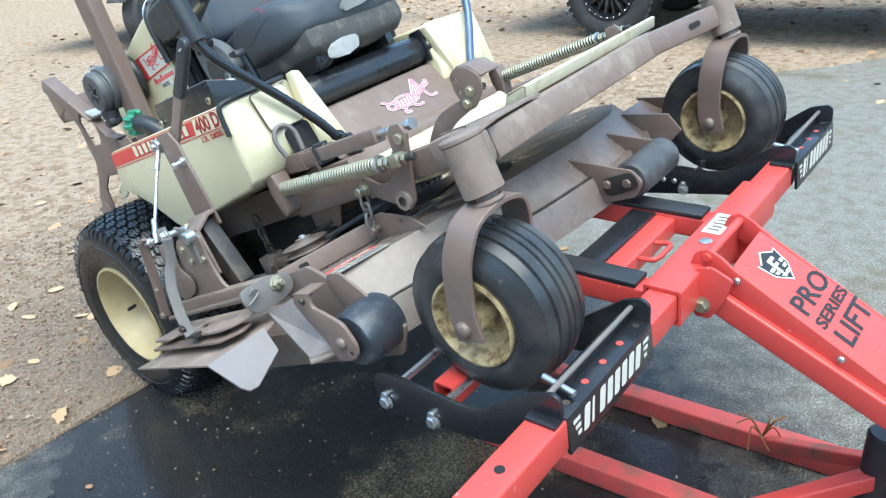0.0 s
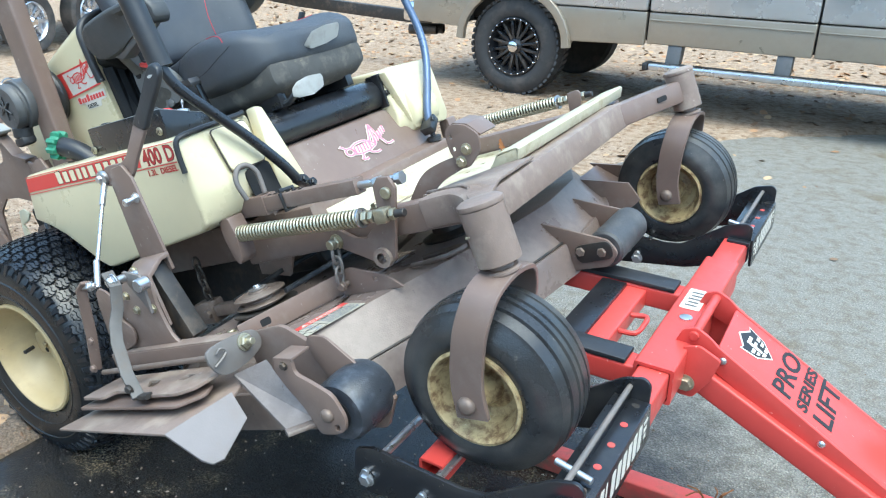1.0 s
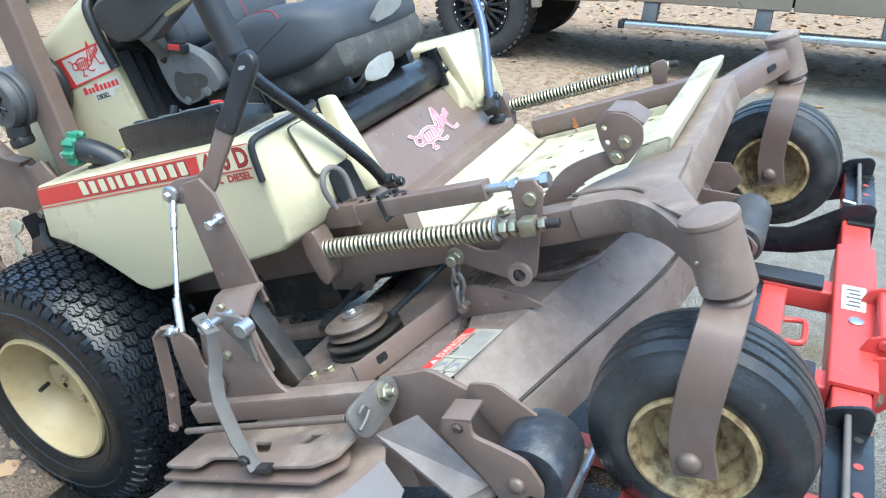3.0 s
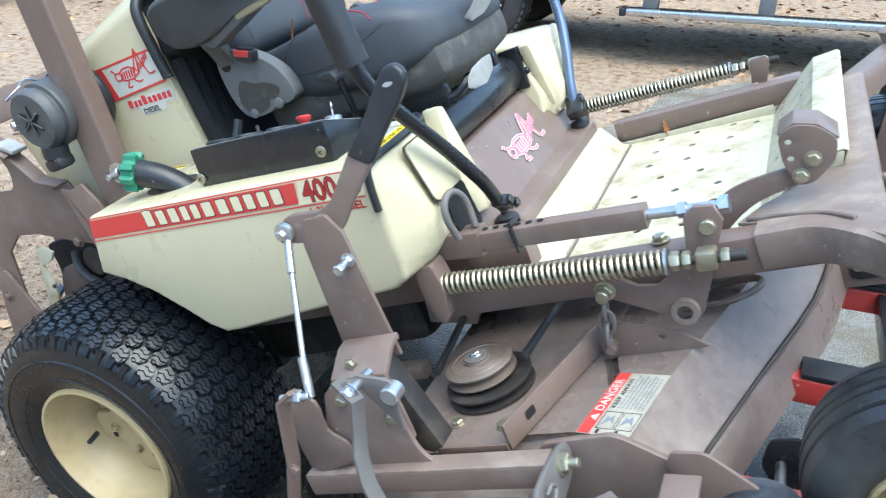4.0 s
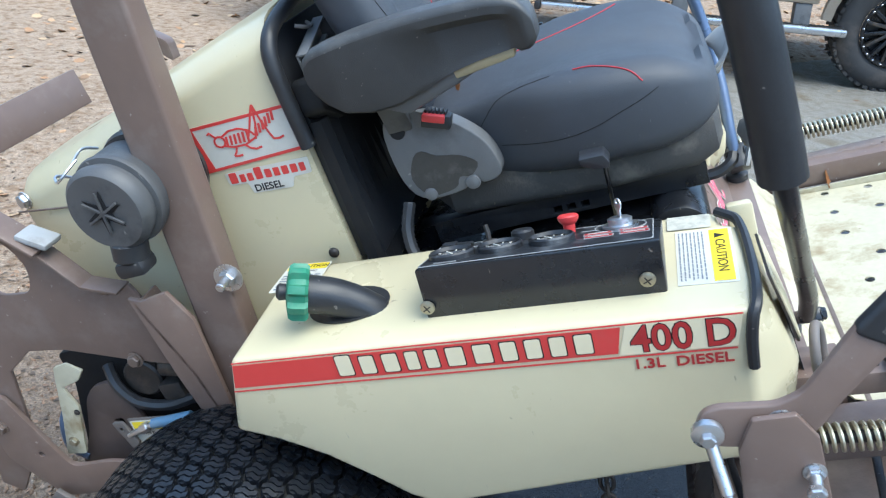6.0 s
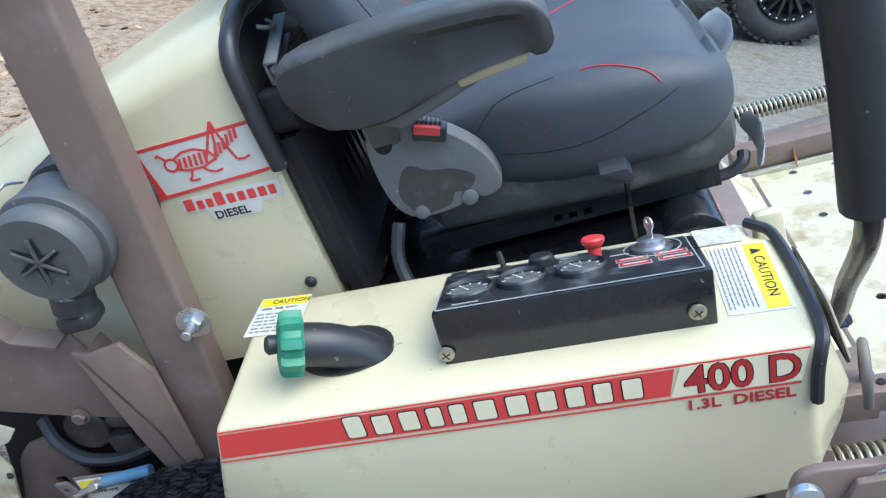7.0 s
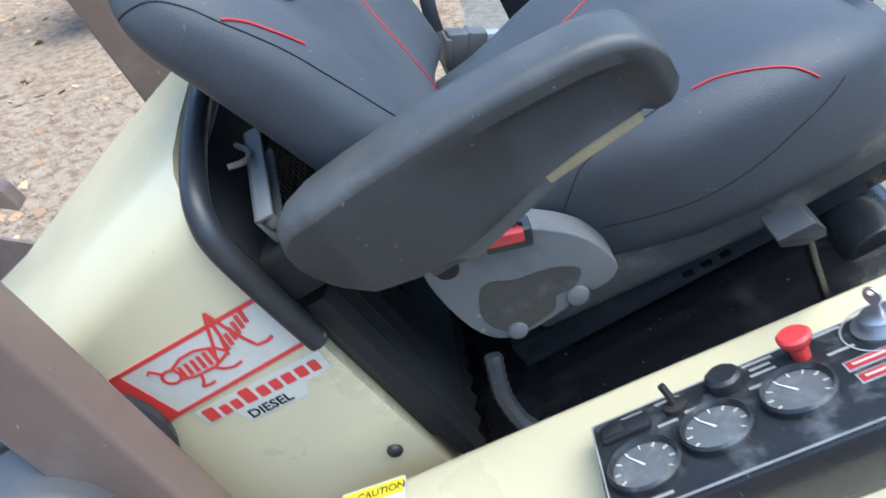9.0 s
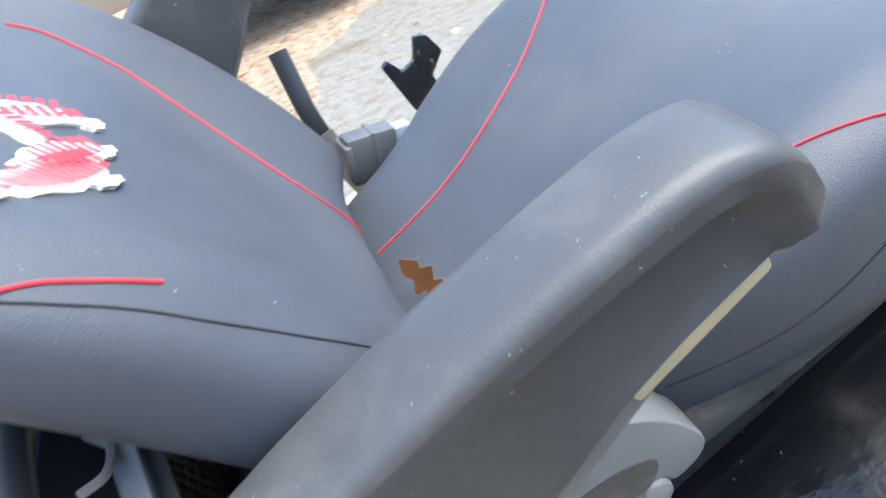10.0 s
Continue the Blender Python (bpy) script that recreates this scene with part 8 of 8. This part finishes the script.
for text, u, size, v0, v1 in (("PRO", 0.206, 0.062, -0.072, 0.088), ("SERIES", 0.246, 0.034, -0.070, 0.092), ("LIFT", 0.304, 0.062, -0.066, 0.094)):
    words("arm_word", text, size, LEAN @ ARM_M @ pose(u, v0, 0.0008, 0, 0, 90), DECAL_BLACK, arm_top, "black stencilled word " + text, depth=0.0004, bold=0.0012, fit=v1 - v0)
low = raised("lower_arm", open_tube((1.742, -0.110, 0.641), (2.36, -0.110, 0.335), 0.048, 0.054), RED_PAINT, lift, "red lower lift arm")
for y in (-0.140, 0.080):
    raised("hinge_plate", prism(rounded([(1.712, 0.600), (1.712, 0.712), (1.745, 0.722), (1.790, 0.700), (1.775, 0.650), (1.745, 0.600)], 0.008), "y", y - 0.004, y + 0.004, 0.001), RED_PAINT, low)
raised("hinge_bolt", bolt((1.728, -0.145, 0.632), (0, -1, 0), 0.015), YELLOW_ZINC, low)

# base on the ground
for y in (0.215, -0.115):
    leg = part("base_leg", open_tube((1.05, y, 0.032), (2.75, y + 0.06, 0.032), 0.060, 0.060), RED_MUDDY, lift, "muddy red base leg")
    part("leg_plug", box(1.045, 1.060, y - 0.026, y + 0.026, 0.006, 0.058, 0.004), BLACK_PLASTIC, leg)
part("base_brace", open_tube((1.80, 0.205, 0.055), (2.12, 0.075, 0.215), 0.034, 0.034), RED_MUDDY, lift)
part("base_brace", open_tube((1.80, -0.105, 0.055), (2.12, 0.075, 0.215), 0.040, 0.040), RED_PAINT, lift)
part("mast", open_tube((2.13, 0.06, 0.06), (2.20, 0.06, 0.60), 0.075, 0.075, up=(1, 0, 0)), RED_PAINT, lift, "red upright mast")
part("ram", rod((2.06, 0.06, 0.02), (2.07, 0.06, 0.30), 0.038, 20), BLACK_PLASTIC, lift, "black hydraulic ram")
twig = []
rnd = random.Random(11)
for k in range(9):
    a = rnd.uniform(0, 6.28)
    twig.append(tube([(1.775, 0.205, 0.065), (1.775 + 0.03 * math.cos(a), 0.19 + 0.03 * math.sin(a), 0.10 + rnd.uniform(0, 0.03)), (1.775 + 0.06 * math.cos(a + 0.4), 0.19 + 0.06 * math.sin(a + 0.4), 0.07 + rnd.uniform(-0.02, 0.07))], 0.0022, 5, 3))
solid("dry_stalks", joined(*twig), LEAF_BROWN, "small tuft of dry stalks caught on the lift leg", "plant debris", "stuff")

# ---- pickup truck ----
truck = thing("pickup_truck", pose(0, 0, 0), "two-tone silver and pewter pickup truck with black alloy wheels", "pickup truck")
TY = 5.20
ARCH = [(-1.33 + 0.56 * math.cos(math.pi * (1 - k / 14)), 0.50 + 0.50 * math.sin(math.pi * k / 14)) for k in range(15)]
ARCH2 = [(2.70 + 0.56 * math.cos(math.pi * (1 - k / 14)), 0.50 + 0.50 * math.sin(math.pi * k / 14)) for k in range(15)]


def body_panel(name, lower, upper, label):
    p = part(name, prism(lower, "y", TY, TY + 0.06, 0.012, segments=3), TRUCK_TAN, truck, label)
    part("upper_panel", prism(upper, "y", TY - 0.012, TY + 0.06, 0.02, segments=3), TRUCK_SILVER, p, "silver upper panel")
    return p


body_panel("bed_side", [(-2.45, 0.62), (-1.92, 0.60), *[(x, z) for x, z in ARCH if z < 0.86 and x < -1.33], (-1.75, 0.86), (-2.45, 0.86)], [(-2.45, 0.868), (-1.80, 0.868), *[(x, max(z, 0.868)) for x, z in ARCH if z > 0.80], (-0.86, 0.868), (-0.07, 0.868), (-0.07, 1.32), (-2.45, 1.32)], "pewter and silver bed side")
part("bed_side_front", prism([*[(x, z) for x, z in ARCH if z < 0.86 and x > -1.33], (-0.74, 0.56), (-0.07, 0.585), (-0.07, 0.86), (-0.90, 0.86)], "y", TY, TY + 0.06, 0.012, segments=3), TRUCK_TAN, truck)
for x0, x1 in ((-0.05, 1.27), (1.285, 2.08)):
    d = body_panel("door", [(x0, 0.60), (x1, 0.60), (x1, 0.86), (x0, 0.86)], [(x0, 0.868), (x1, 0.868), (x1, 1.22), (x0, 1.22)], "pewter and silver truck door")
    part("door_crease", bar([(x0 + 0.01, TY - 0.004, 0.80), (x1 - 0.01, TY - 0.004, 0.80)], 0.010, 0.012), TRUCK_TAN, d)
    part("door_handle", box(x0 + 0.09, x0 + 0.25, TY - 0.045, TY - 0.01, 1.10, 1.14, 0.008), TRUCK_SILVER, d)
body_panel("front_fender", [(3.28, 0.60), (3.60, 0.60), (3.60, 0.86), (3.20, 0.86)], [(2.095, 0.868), *[(x, max(z, 0.868)) for x, z in ARCH2 if z > 0.80], (3.60, 0.868), (3.60, 1.20), (2.095, 1.22)], "silver front fender")
part("flare", sweep([(x, TY - 0.015, z) for x, z in ARCH], rounded(rect(-0.045, 0.03, -0.035, 0.03), 0.01), up=(0, 1, 0)), TRUCK_TAN, truck, "pewter wheel-arch flare")
part("flare", sweep([(x, TY - 0.015, z) for x, z in ARCH2], rounded(rect(-0.045, 0.03, -0.035, 0.03), 0.01), up=(0, 1, 0)), TRUCK_TAN, truck)
part("underbody", joined(box(-2.40, -1.95, TY + 0.07, 7.0, 0.62, 1.25, 0.02), box(-0.72, 2.10, TY + 0.07, 7.0, 0.62, 1.25, 0.02), box(-2.40, 3.5, TY + 0.35, 6.9, 0.66, 1.25, 0.02)), BLACK_CLOTH, truck)
part("cab", loft([[Vector((x, y, z)) for x, y in ((x0, TY + 0.02 + i), (x1, TY + 0.02 + i), (x1, 7.08 - i), (x0, 7.08 - i))] for x0, x1, i, z in ((-0.02, 2.3, 0.0, 1.22), (0.08, 1.75, 0.16, 1.80), (0.16, 1.62, 0.26, 1.88))]), TRUCK_SILVER, truck, "silver cab")
part("far_side", box(-2.45, 3.6, 7.04, 7.10, 0.60, 1.30, 0.02), TRUCK_TAN, truck)
part("bonnet", box(2.15, 3.62, TY + 0.02, 7.06, 1.10, 1.24, 0.04), TRUCK_SILVER, truck)
part("rear_bumper", box(-2.62, -2.43, TY + 0.06, 7.04, 0.60, 0.78, 0.03), CHROME, truck)
step = part("running_board", joined(box(0.02, 2.30, 5.085, 5.13, 0.395, 0.455, 0.018), box(0.02, 2.30, 5.12, 5.24, 0.430, 0.447, 0.006)), ALUMINIUM, truck, "bright aluminium running board")
part("tread_strip", box(0.03, 2.29, 5.128, 5.215, 0.447, 0.453, 0.002), BLACK_PLASTIC, step, "black ribbed tread strip")
part("tread_ribs", joined(*(box(0.04 + 0.03 * k, 0.052 + 0.03 * k, 5.13, 5.21, 0.452, 0.457, 0) for k in range(74))), BLACK_PLASTIC, step)
part("end_cap", box(-0.03, 0.02, 5.08, 5.24, 0.39, 0.457, 0.012), BLACK_PLASTIC, step)
for x in (0.14, 1.02, 1.92):
    part("step_bracket", prism([(5.16, 0.44), (5.26, 0.44), (5.34, 0.62), (5.22, 0.62)], "x", x, x + 0.12, 0.006), GREY_PLASTIC, step, "grey step bracket")


def truck_wheel(x, y):
    c = (x, y, 0.455)
    w = part("wheel", lathe([(0.03, 0), (0.05, 0.02), (0.05, 0.05), (0.03, 0.06)], (x, y - 0.10, 0.455), (0, -1, 0), 16), CHROME, truck, "black alloy wheel on a wide tyre")
    H = 0.135
    part("tyre", lathe([(0.27, -H + 0.02), (0.30, -H), (0.36, -H - 0.01), (0.42, -H + 0.01), (0.448, -H + 0.04), (0.455, 0), (0.448, H - 0.04), (0.42, H - 0.01), (0.36, H + 0.01), (0.30, H), (0.27, H - 0.02)], c, (0, -1, 0), 56, cap=False), TRUCK_TYRE, w, "dusty grey-black tyre")
    lugs = []
    for k in range(44):
        a = 2 * math.pi * k / 44
        for s in (-1, 1):
            lugs.append(placed(box(-0.020, 0.020, -0.052, 0.052, -0.012, 0.010, 0), Matrix.Translation(c) @ pose(0, 0, 0, 0, math.degrees(a), 0) @ pose(0, s * 0.075, 0.450, 0, 0, s * 14)))
    tagged(part("tread", joined(*lugs), TRUCK_TYRE, w), kind="stuff")
    part("rim", lathe([(0.272, H - 0.01), (0.268, H + 0.006), (0.255, H + 0.008), (0.245, H - 0.01), (0.235, H - 0.05), (0.21, H - 0.10), (0.05, H - 0.11)], c, (0, -1, 0), 48, cap=False), BLACK_PAINT, w, "black rim")
    for k in range(8):
        a = 2 * math.pi * (k + 0.5) / 8
        for s in (-0.14, 0.14):
            sp = prism([(0.07, -0.014), (0.245, -0.012 + s * 0.10), (0.245, 0.012 + s * 0.10), (0.07, 0.014)], "z", H - 0.075, H - 0.035, 0.004)
            part("spoke", placed(sp, Matrix.Translation(c) @ frame_of((0, -1, 0)) @ pose(0, 0, 0, 0, 0, math.degrees(a + s))), BLACK_PAINT if s < 0 else DARK_STEEL, w)
    for k in range(24):
        a = 2 * math.pi * k / 24
        part("rim_rivet", carriage((x + 0.255 * math.cos(a), y - H - 0.006, 0.455 + 0.255 * math.sin(a)), (0, -1, 0), 0.009), CHROME, w)
    part("hub_cap", lathe([(0.075, H - 0.06), (0.07, H - 0.03), (0.04, H - 0.01), (0.036, H + 0.012), (0.02, H + 0.016)], c, (0, -1, 0), 24), BLACK_PAINT, w)
    return w


truck_wheel(-1.33, 5.36)
truck_wheel(2.70, 5.36)
for y in (5.42, 5.55):
    part("exhaust_tip", joined(lathe([(0.042, 0), (0.05, 0), (0.05, 0.30), (0.042, 0.30)], (-2.30, y, 0.52), (-1, -0.2, -0.05), 24, cap=False), lathe([(0.041, 0.02), (0.041, 0.021)], (-2.56, y - 0.05, 0.51), (-1, -0.2, -0.05), 20)), DARK_STEEL, truck, "dark exhaust tip")
part("far_tyre", lathe([(0.27, -0.11), (0.42, -0.13), (0.455, -0.09), (0.455, 0.09), (0.42, 0.13), (0.27, 0.11)], (-1.33, 6.85, 0.455), (0, 1, 0), 40), TRUCK_TYRE, truck)
part("rear_axle", joined(rod((-1.33, 5.4, 0.455), (-1.33, 6.9, 0.455), 0.06), lathe([(0.05, -0.18), (0.16, -0.08), (0.16, 0.08), (0.05, 0.18)], (-1.33, 6.1, 0.455), (0, 1, 0), 24)), DARK_STEEL, truck)
part("inner_arch", box(-1.95, -0.70, 5.60, 5.66, 0.55, 1.2, 0.01), BLACK_CLOTH, truck)

# ---- trailer ----
trailer = thing("utility_trailer", pose(0, 0, 0), "dark utility trailer with bright spoked wheels", "trailer")
TN = Vector((0.95, 0.30, 0)).normalized()
TD = Vector((-0.30, 0.95, 0)).normalized()


def trailer_wheel(x, y):
    c = Vector((x, y, 0.37))
    w = part("wheel", lathe([(0.22, -0.09), (0.25, -0.11), (0.33, -0.115), (0.365, -0.08), (0.37, 0), (0.365, 0.08), (0.33, 0.115), (0.25, 0.11), (0.22, 0.09)], c, TN, 44, cap=False), TRUCK_TYRE, trailer, "black trailer tyre on a bright rim")
    part("rim", lathe([(0.225, 0.10), (0.215, 0.108), (0.205, 0.095), (0.195, 0.04), (0.05, 0.03)], c, TN, 36, cap=False), ALUMINIUM, w, "bright rim")
    for k in range(8):
        part("spoke", placed(prism([(0.06, -0.022), (0.20, -0.034), (0.20, 0.034), (0.06, 0.022)], "z", 0.045, 0.075, 0.004), Matrix.Translation(c) @ frame_of(TN) @ pose(0, 0, 0, 0, 0, 45 * k)), ALUMINIUM, w)
    part("hub", lathe([(0.07, 0.04), (0.065, 0.09), (0.04, 0.12), (0.02, 0.122)], c, TN, 20), CHROME, w)
    return w


trailer_wheel(-6.95, 3.90)
trailer_wheel(-7.25, 4.88)
tc = Vector((-7.2, 4.4, 0))
part("side_rail", bar([tc + TD * -0.9 + Vector((0, 0, 0.86)), tc + TD * 2.6 + Vector((0, 0, 0.86))], 0.08, 0.12), DARK_STEEL, trailer, "dark steel side rail")
part("fender", bar([tc + TN * 0.05 + TD * -1.0 + Vector((0, 0, 0.60)), tc + TN * 0.05 + TD * -0.85 + Vector((0, 0, 0.80)), tc + TN * 0.05 + TD * 0.85 + Vector((0, 0, 0.80)), tc + TN * 0.05 + TD * 1.0 + Vector((0, 0, 0.60))], 0.30, 0.012), DARK_STEEL, trailer)
part("deck_boards", placed(box(-1.6, 0, -0.9, 2.6, 0.80, 0.85, 0.005), Matrix.Translation(tc) @ pose(0, 0, 0, 0, 0, 17.5)), DARK_STEEL, trailer)
part("tongue", bar([(-2.75, 6.0, 0.55), (-4.6, 6.0, 0.62), (-6.6, 6.2, 0.75)], 0.10, 0.13), DARK_STEEL, trailer, "dark steel tongue")
part("far_rail", bar([(-4.3, 5.7, 0.80), (-8.0, 5.5, 0.84)], 0.08, 0.14), DARK_STEEL, trailer)


# ---- unseen belt of woods, added to block the low sky ----
def sky_block_belt(radius, height):
    """A plain stand-in belt of trees far round the yard, with an uneven top; added to keep low sky light out."""
    bm = bmesh.new()
    n = 160
    rows = []
    for k in range(n):
        a = 2 * math.pi * k / n
        rr = radius * (1 + 0.06 * noise.noise((math.cos(a) * 6, math.sin(a) * 6, 1)))
        top = height * (0.85 + 0.5 * noise.noise((math.cos(a) * 9, math.sin(a) * 9, 4)) + 0.2 * noise.noise((math.cos(a) * 40, math.sin(a) * 40, 7)))
        rows.append([bm.verts.new((rr * math.cos(a), rr * math.sin(a), z)) for z in (-0.3, top * 0.5, top)])
    for a, b in zip(rows, rows[1:] + rows[:1]):
        for i in (0, 1):
            bm.faces.new((a[i], b[i], b[i + 1], a[i + 1]))
    return bm


solid("backdrop", sky_block_belt(26.0, 8.0), SKY_BLOCK, "unseen dark belt of stand-in woods, added to block the low sky", "woods", "structure")


# ---- leaves and stones ----
def leaf_outline(rnd, size):
    n = 7
    left = [(0.16 + 0.26 * math.sin(math.pi * (k + 0.6) / n)) * (1.08 if k % 2 else 0.74) for k in range(n)]
    pts = [(0, -0.5 * size)] + [(w * size, (-0.4 + 0.85 * k / n) * size) for k, w in enumerate(left)] + [(0, 0.5 * size)]
    pts += [(-w * rnd.uniform(0.8, 1.15) * size, (-0.4 + 0.85 * k / n) * size) for k, w in reversed(list(enumerate(left)))]
    return pts


def scatter_leaves(places, seed, lo=0.04, hi=0.095, material=None):
    rnd = random.Random(seed)
    verts, faces = [], []
    for x, y, z in places:
        size = rnd.uniform(lo, hi)
        m = Matrix.Translation((x, y, z + 0.006)) @ Euler((rnd.gauss(0, 0.25), rnd.gauss(0, 0.25), rnd.uniform(0, 6.28))).to_matrix().to_4x4()
        curl = rnd.uniform(-2.5, 4.0)
        base = len(verts)
        pts = leaf_outline(rnd, size)
        verts.append(m @ Vector((0, 0, 0)))
        for u, v in pts:
            verts.append(m @ Vector((u, v, curl * (u * u * 2.2 + v * v * 0.6))))
        n = len(pts)
        faces += [(base, base + 1 + i, base + 1 + (i + 1) % n) for i in range(n)]
    me = bpy.data.meshes.new("leaves")
    me.from_pydata(verts, [], faces)
    me.materials.append(material or LEAF_LITTER)
    return me


rnd = random.Random(5)
spots = []
while len(spots) < 4200:
    x, y = rnd.uniform(-10, 6), rnd.uniform(-2.5, 11)
    d = asphalt_side(x, y)
    if d > -0.05:
        continue
    dense = 0.16 + 0.9 * max(0, noise.noise((x * 0.6, y * 0.6, 2.0))) + (0.8 if y > 5.8 else 0)
    if rnd.random() < dense:
        spots.append((x, y, max(ground_height(x, y), 0)))
tagged(new("fallen_leaves", scatter_leaves(spots, 6)), "scattered dry brown fallen leaves on the dirt", "leaves", kind="stuff")
pad_spots = []
while len(pad_spots) < 70:
    x, y = rnd.uniform(0.1, 7), rnd.uniform(-2, 7)
    if asphalt_side(x, y) > 0.05:
        pad_spots.append((x, y, 0.0))
tagged(new("pad_leaves", scatter_leaves(pad_spots, 9, 0.02, 0.075)), "a few dry leaves blown onto the asphalt", "leaves", kind="stuff")


ball = bmesh.new()
bmesh.ops.create_icosphere(ball, subdivisions=1, radius=1.0)
ICO = [v.co * Vector((1.0, 0.75, 0.5)) for v in ball.verts]
ICO_FACES = [tuple(v.index for v in f.verts) for f in ball.faces]
ball.free()


def scatter_stones(places, seed, lo, hi):
    rnd = random.Random(seed)
    verts, faces = [], []
    for x, y, z in places:
        s = rnd.uniform(lo, hi)
        m = Matrix.Translation((x, y, z)) @ Euler((rnd.uniform(0, 6), rnd.uniform(0, 6), rnd.uniform(0, 6))).to_matrix().to_4x4()
        b = len(verts)
        for p in ICO:
            verts.append(m @ (p * s * rnd.uniform(0.45, 1.35)))
        faces += [tuple(b + i for i in f) for f in ICO_FACES]
    me = bpy.data.meshes.new("stones")
    me.from_pydata(verts, [], faces)
    me.materials.append(GRAVEL)
    return me


stones = []
while len(stones) < 5000:
    x, y = rnd.gauss(0.3, 1.8), rnd.gauss(0.5, 2.0)
    stones.append((x, y, max(ground_height(x, y), 0.0) if asphalt_side(x, y) < 0 else 0.0))
tagged(new("loose_gravel", scatter_stones(stones, 21, 0.0015, 0.006)), "loose grit and small stones on dirt and asphalt", "gravel", kind="stuff")
chips = []
while len(chips) < 22000:
    x, y = rnd.gauss(-0.8, 1.3), rnd.gauss(1.0, 2.2)
    if asphalt_side(x, y) < -0.03 and rnd.random() < 0.35 + 1.2 * max(0, noise.noise((x * 1.5, y * 1.5, 5.0))):
        chips.append((x, y, max(ground_height(x, y), 0.0)))
tagged(new("wood_chips", scatter_leaves(chips, 31, 0.004, 0.019, CHIPS)), "small chips and leaf crumbs trodden into the dirt", "debris", kind="stuff")
clods = []
while len(clods) < 9000:
    x, y = rnd.gauss(-0.7, 0.8), rnd.gauss(0.0, 1.2)
    if asphalt_side(x, y) < max(0.02, rnd.gauss(0.0, 0.07)):
        clods.append((x, y, max(ground_height(x, y), 0.0)))
tagged(new("dirt_clods", scatter_stones(clods, 22, 0.002, 0.010)), "crumbled clods of damp dirt by the wheel", "dirt", kind="stuff").data.materials[0] = random_colour(surf("clod", (0.14, 0.1, 0.07), 0.9, bump=0.2), (0.11, 0.080, 0.056), (0.30, 0.225, 0.165))


def single_leaf(name, m, size, label):
    rnd = random.Random(len(name))
    bm = bmesh.new()
    side = []
    for k in range(13):
        v = k / 12
        lobe = 0.62 + 0.38 * math.cos(2 * math.pi * (3.4 * v + 0.05))
        side.append((size * (0.05 + 0.34 * math.sin(math.pi * min(1, v * 0.92 + 0.06)) ** 0.8 * lobe), size * (v - 0.5 + 0.05 * (1 - lobe))))
    pts = [(0.02 * size, -0.62 * size)] + side + [(0, 0.56 * size)] + [(-u * rnd.uniform(0.8, 1.1), v) for u, v in reversed(side)] + [(-0.02 * size, -0.62 * size)]
    c = bm.verts.new((0, 0, 0))
    vs = [bm.verts.new((u, v, 3.0 * (u * u * 2 + v * v * 0.4))) for u, v in pts]
    for i in range(len(vs)):
        bm.faces.new((c, vs[i], vs[(i + 1) % len(vs)]))
    r = bmesh.ops.extrude_face_region(bm, geom=bm.faces[:])
    bmesh.ops.translate(bm, vec=(0, 0, 0.0008), verts=[v for v in r["geom"] if isinstance(v, bmesh.types.BMVert)])
    bmesh.ops.recalc_face_normals(bm, faces=bm.faces)
    ob = part(name, bm, LEAF_BROWN, None)
    ob.matrix_world = m
    return tagged(ob, label, "leaf")


single_leaf("oak_leaf", MOWER @ pose(0.486, 0.076, 0.984, 55, -30, -25), 0.050, "orange-brown oak leaf in the crease of the seat")
single_leaf("dry_leaf", MOWER @ pose(1.085, 0.522, 0.428, 80, 15, 60), 0.036, "curled orange leaf caught on the frame rail")
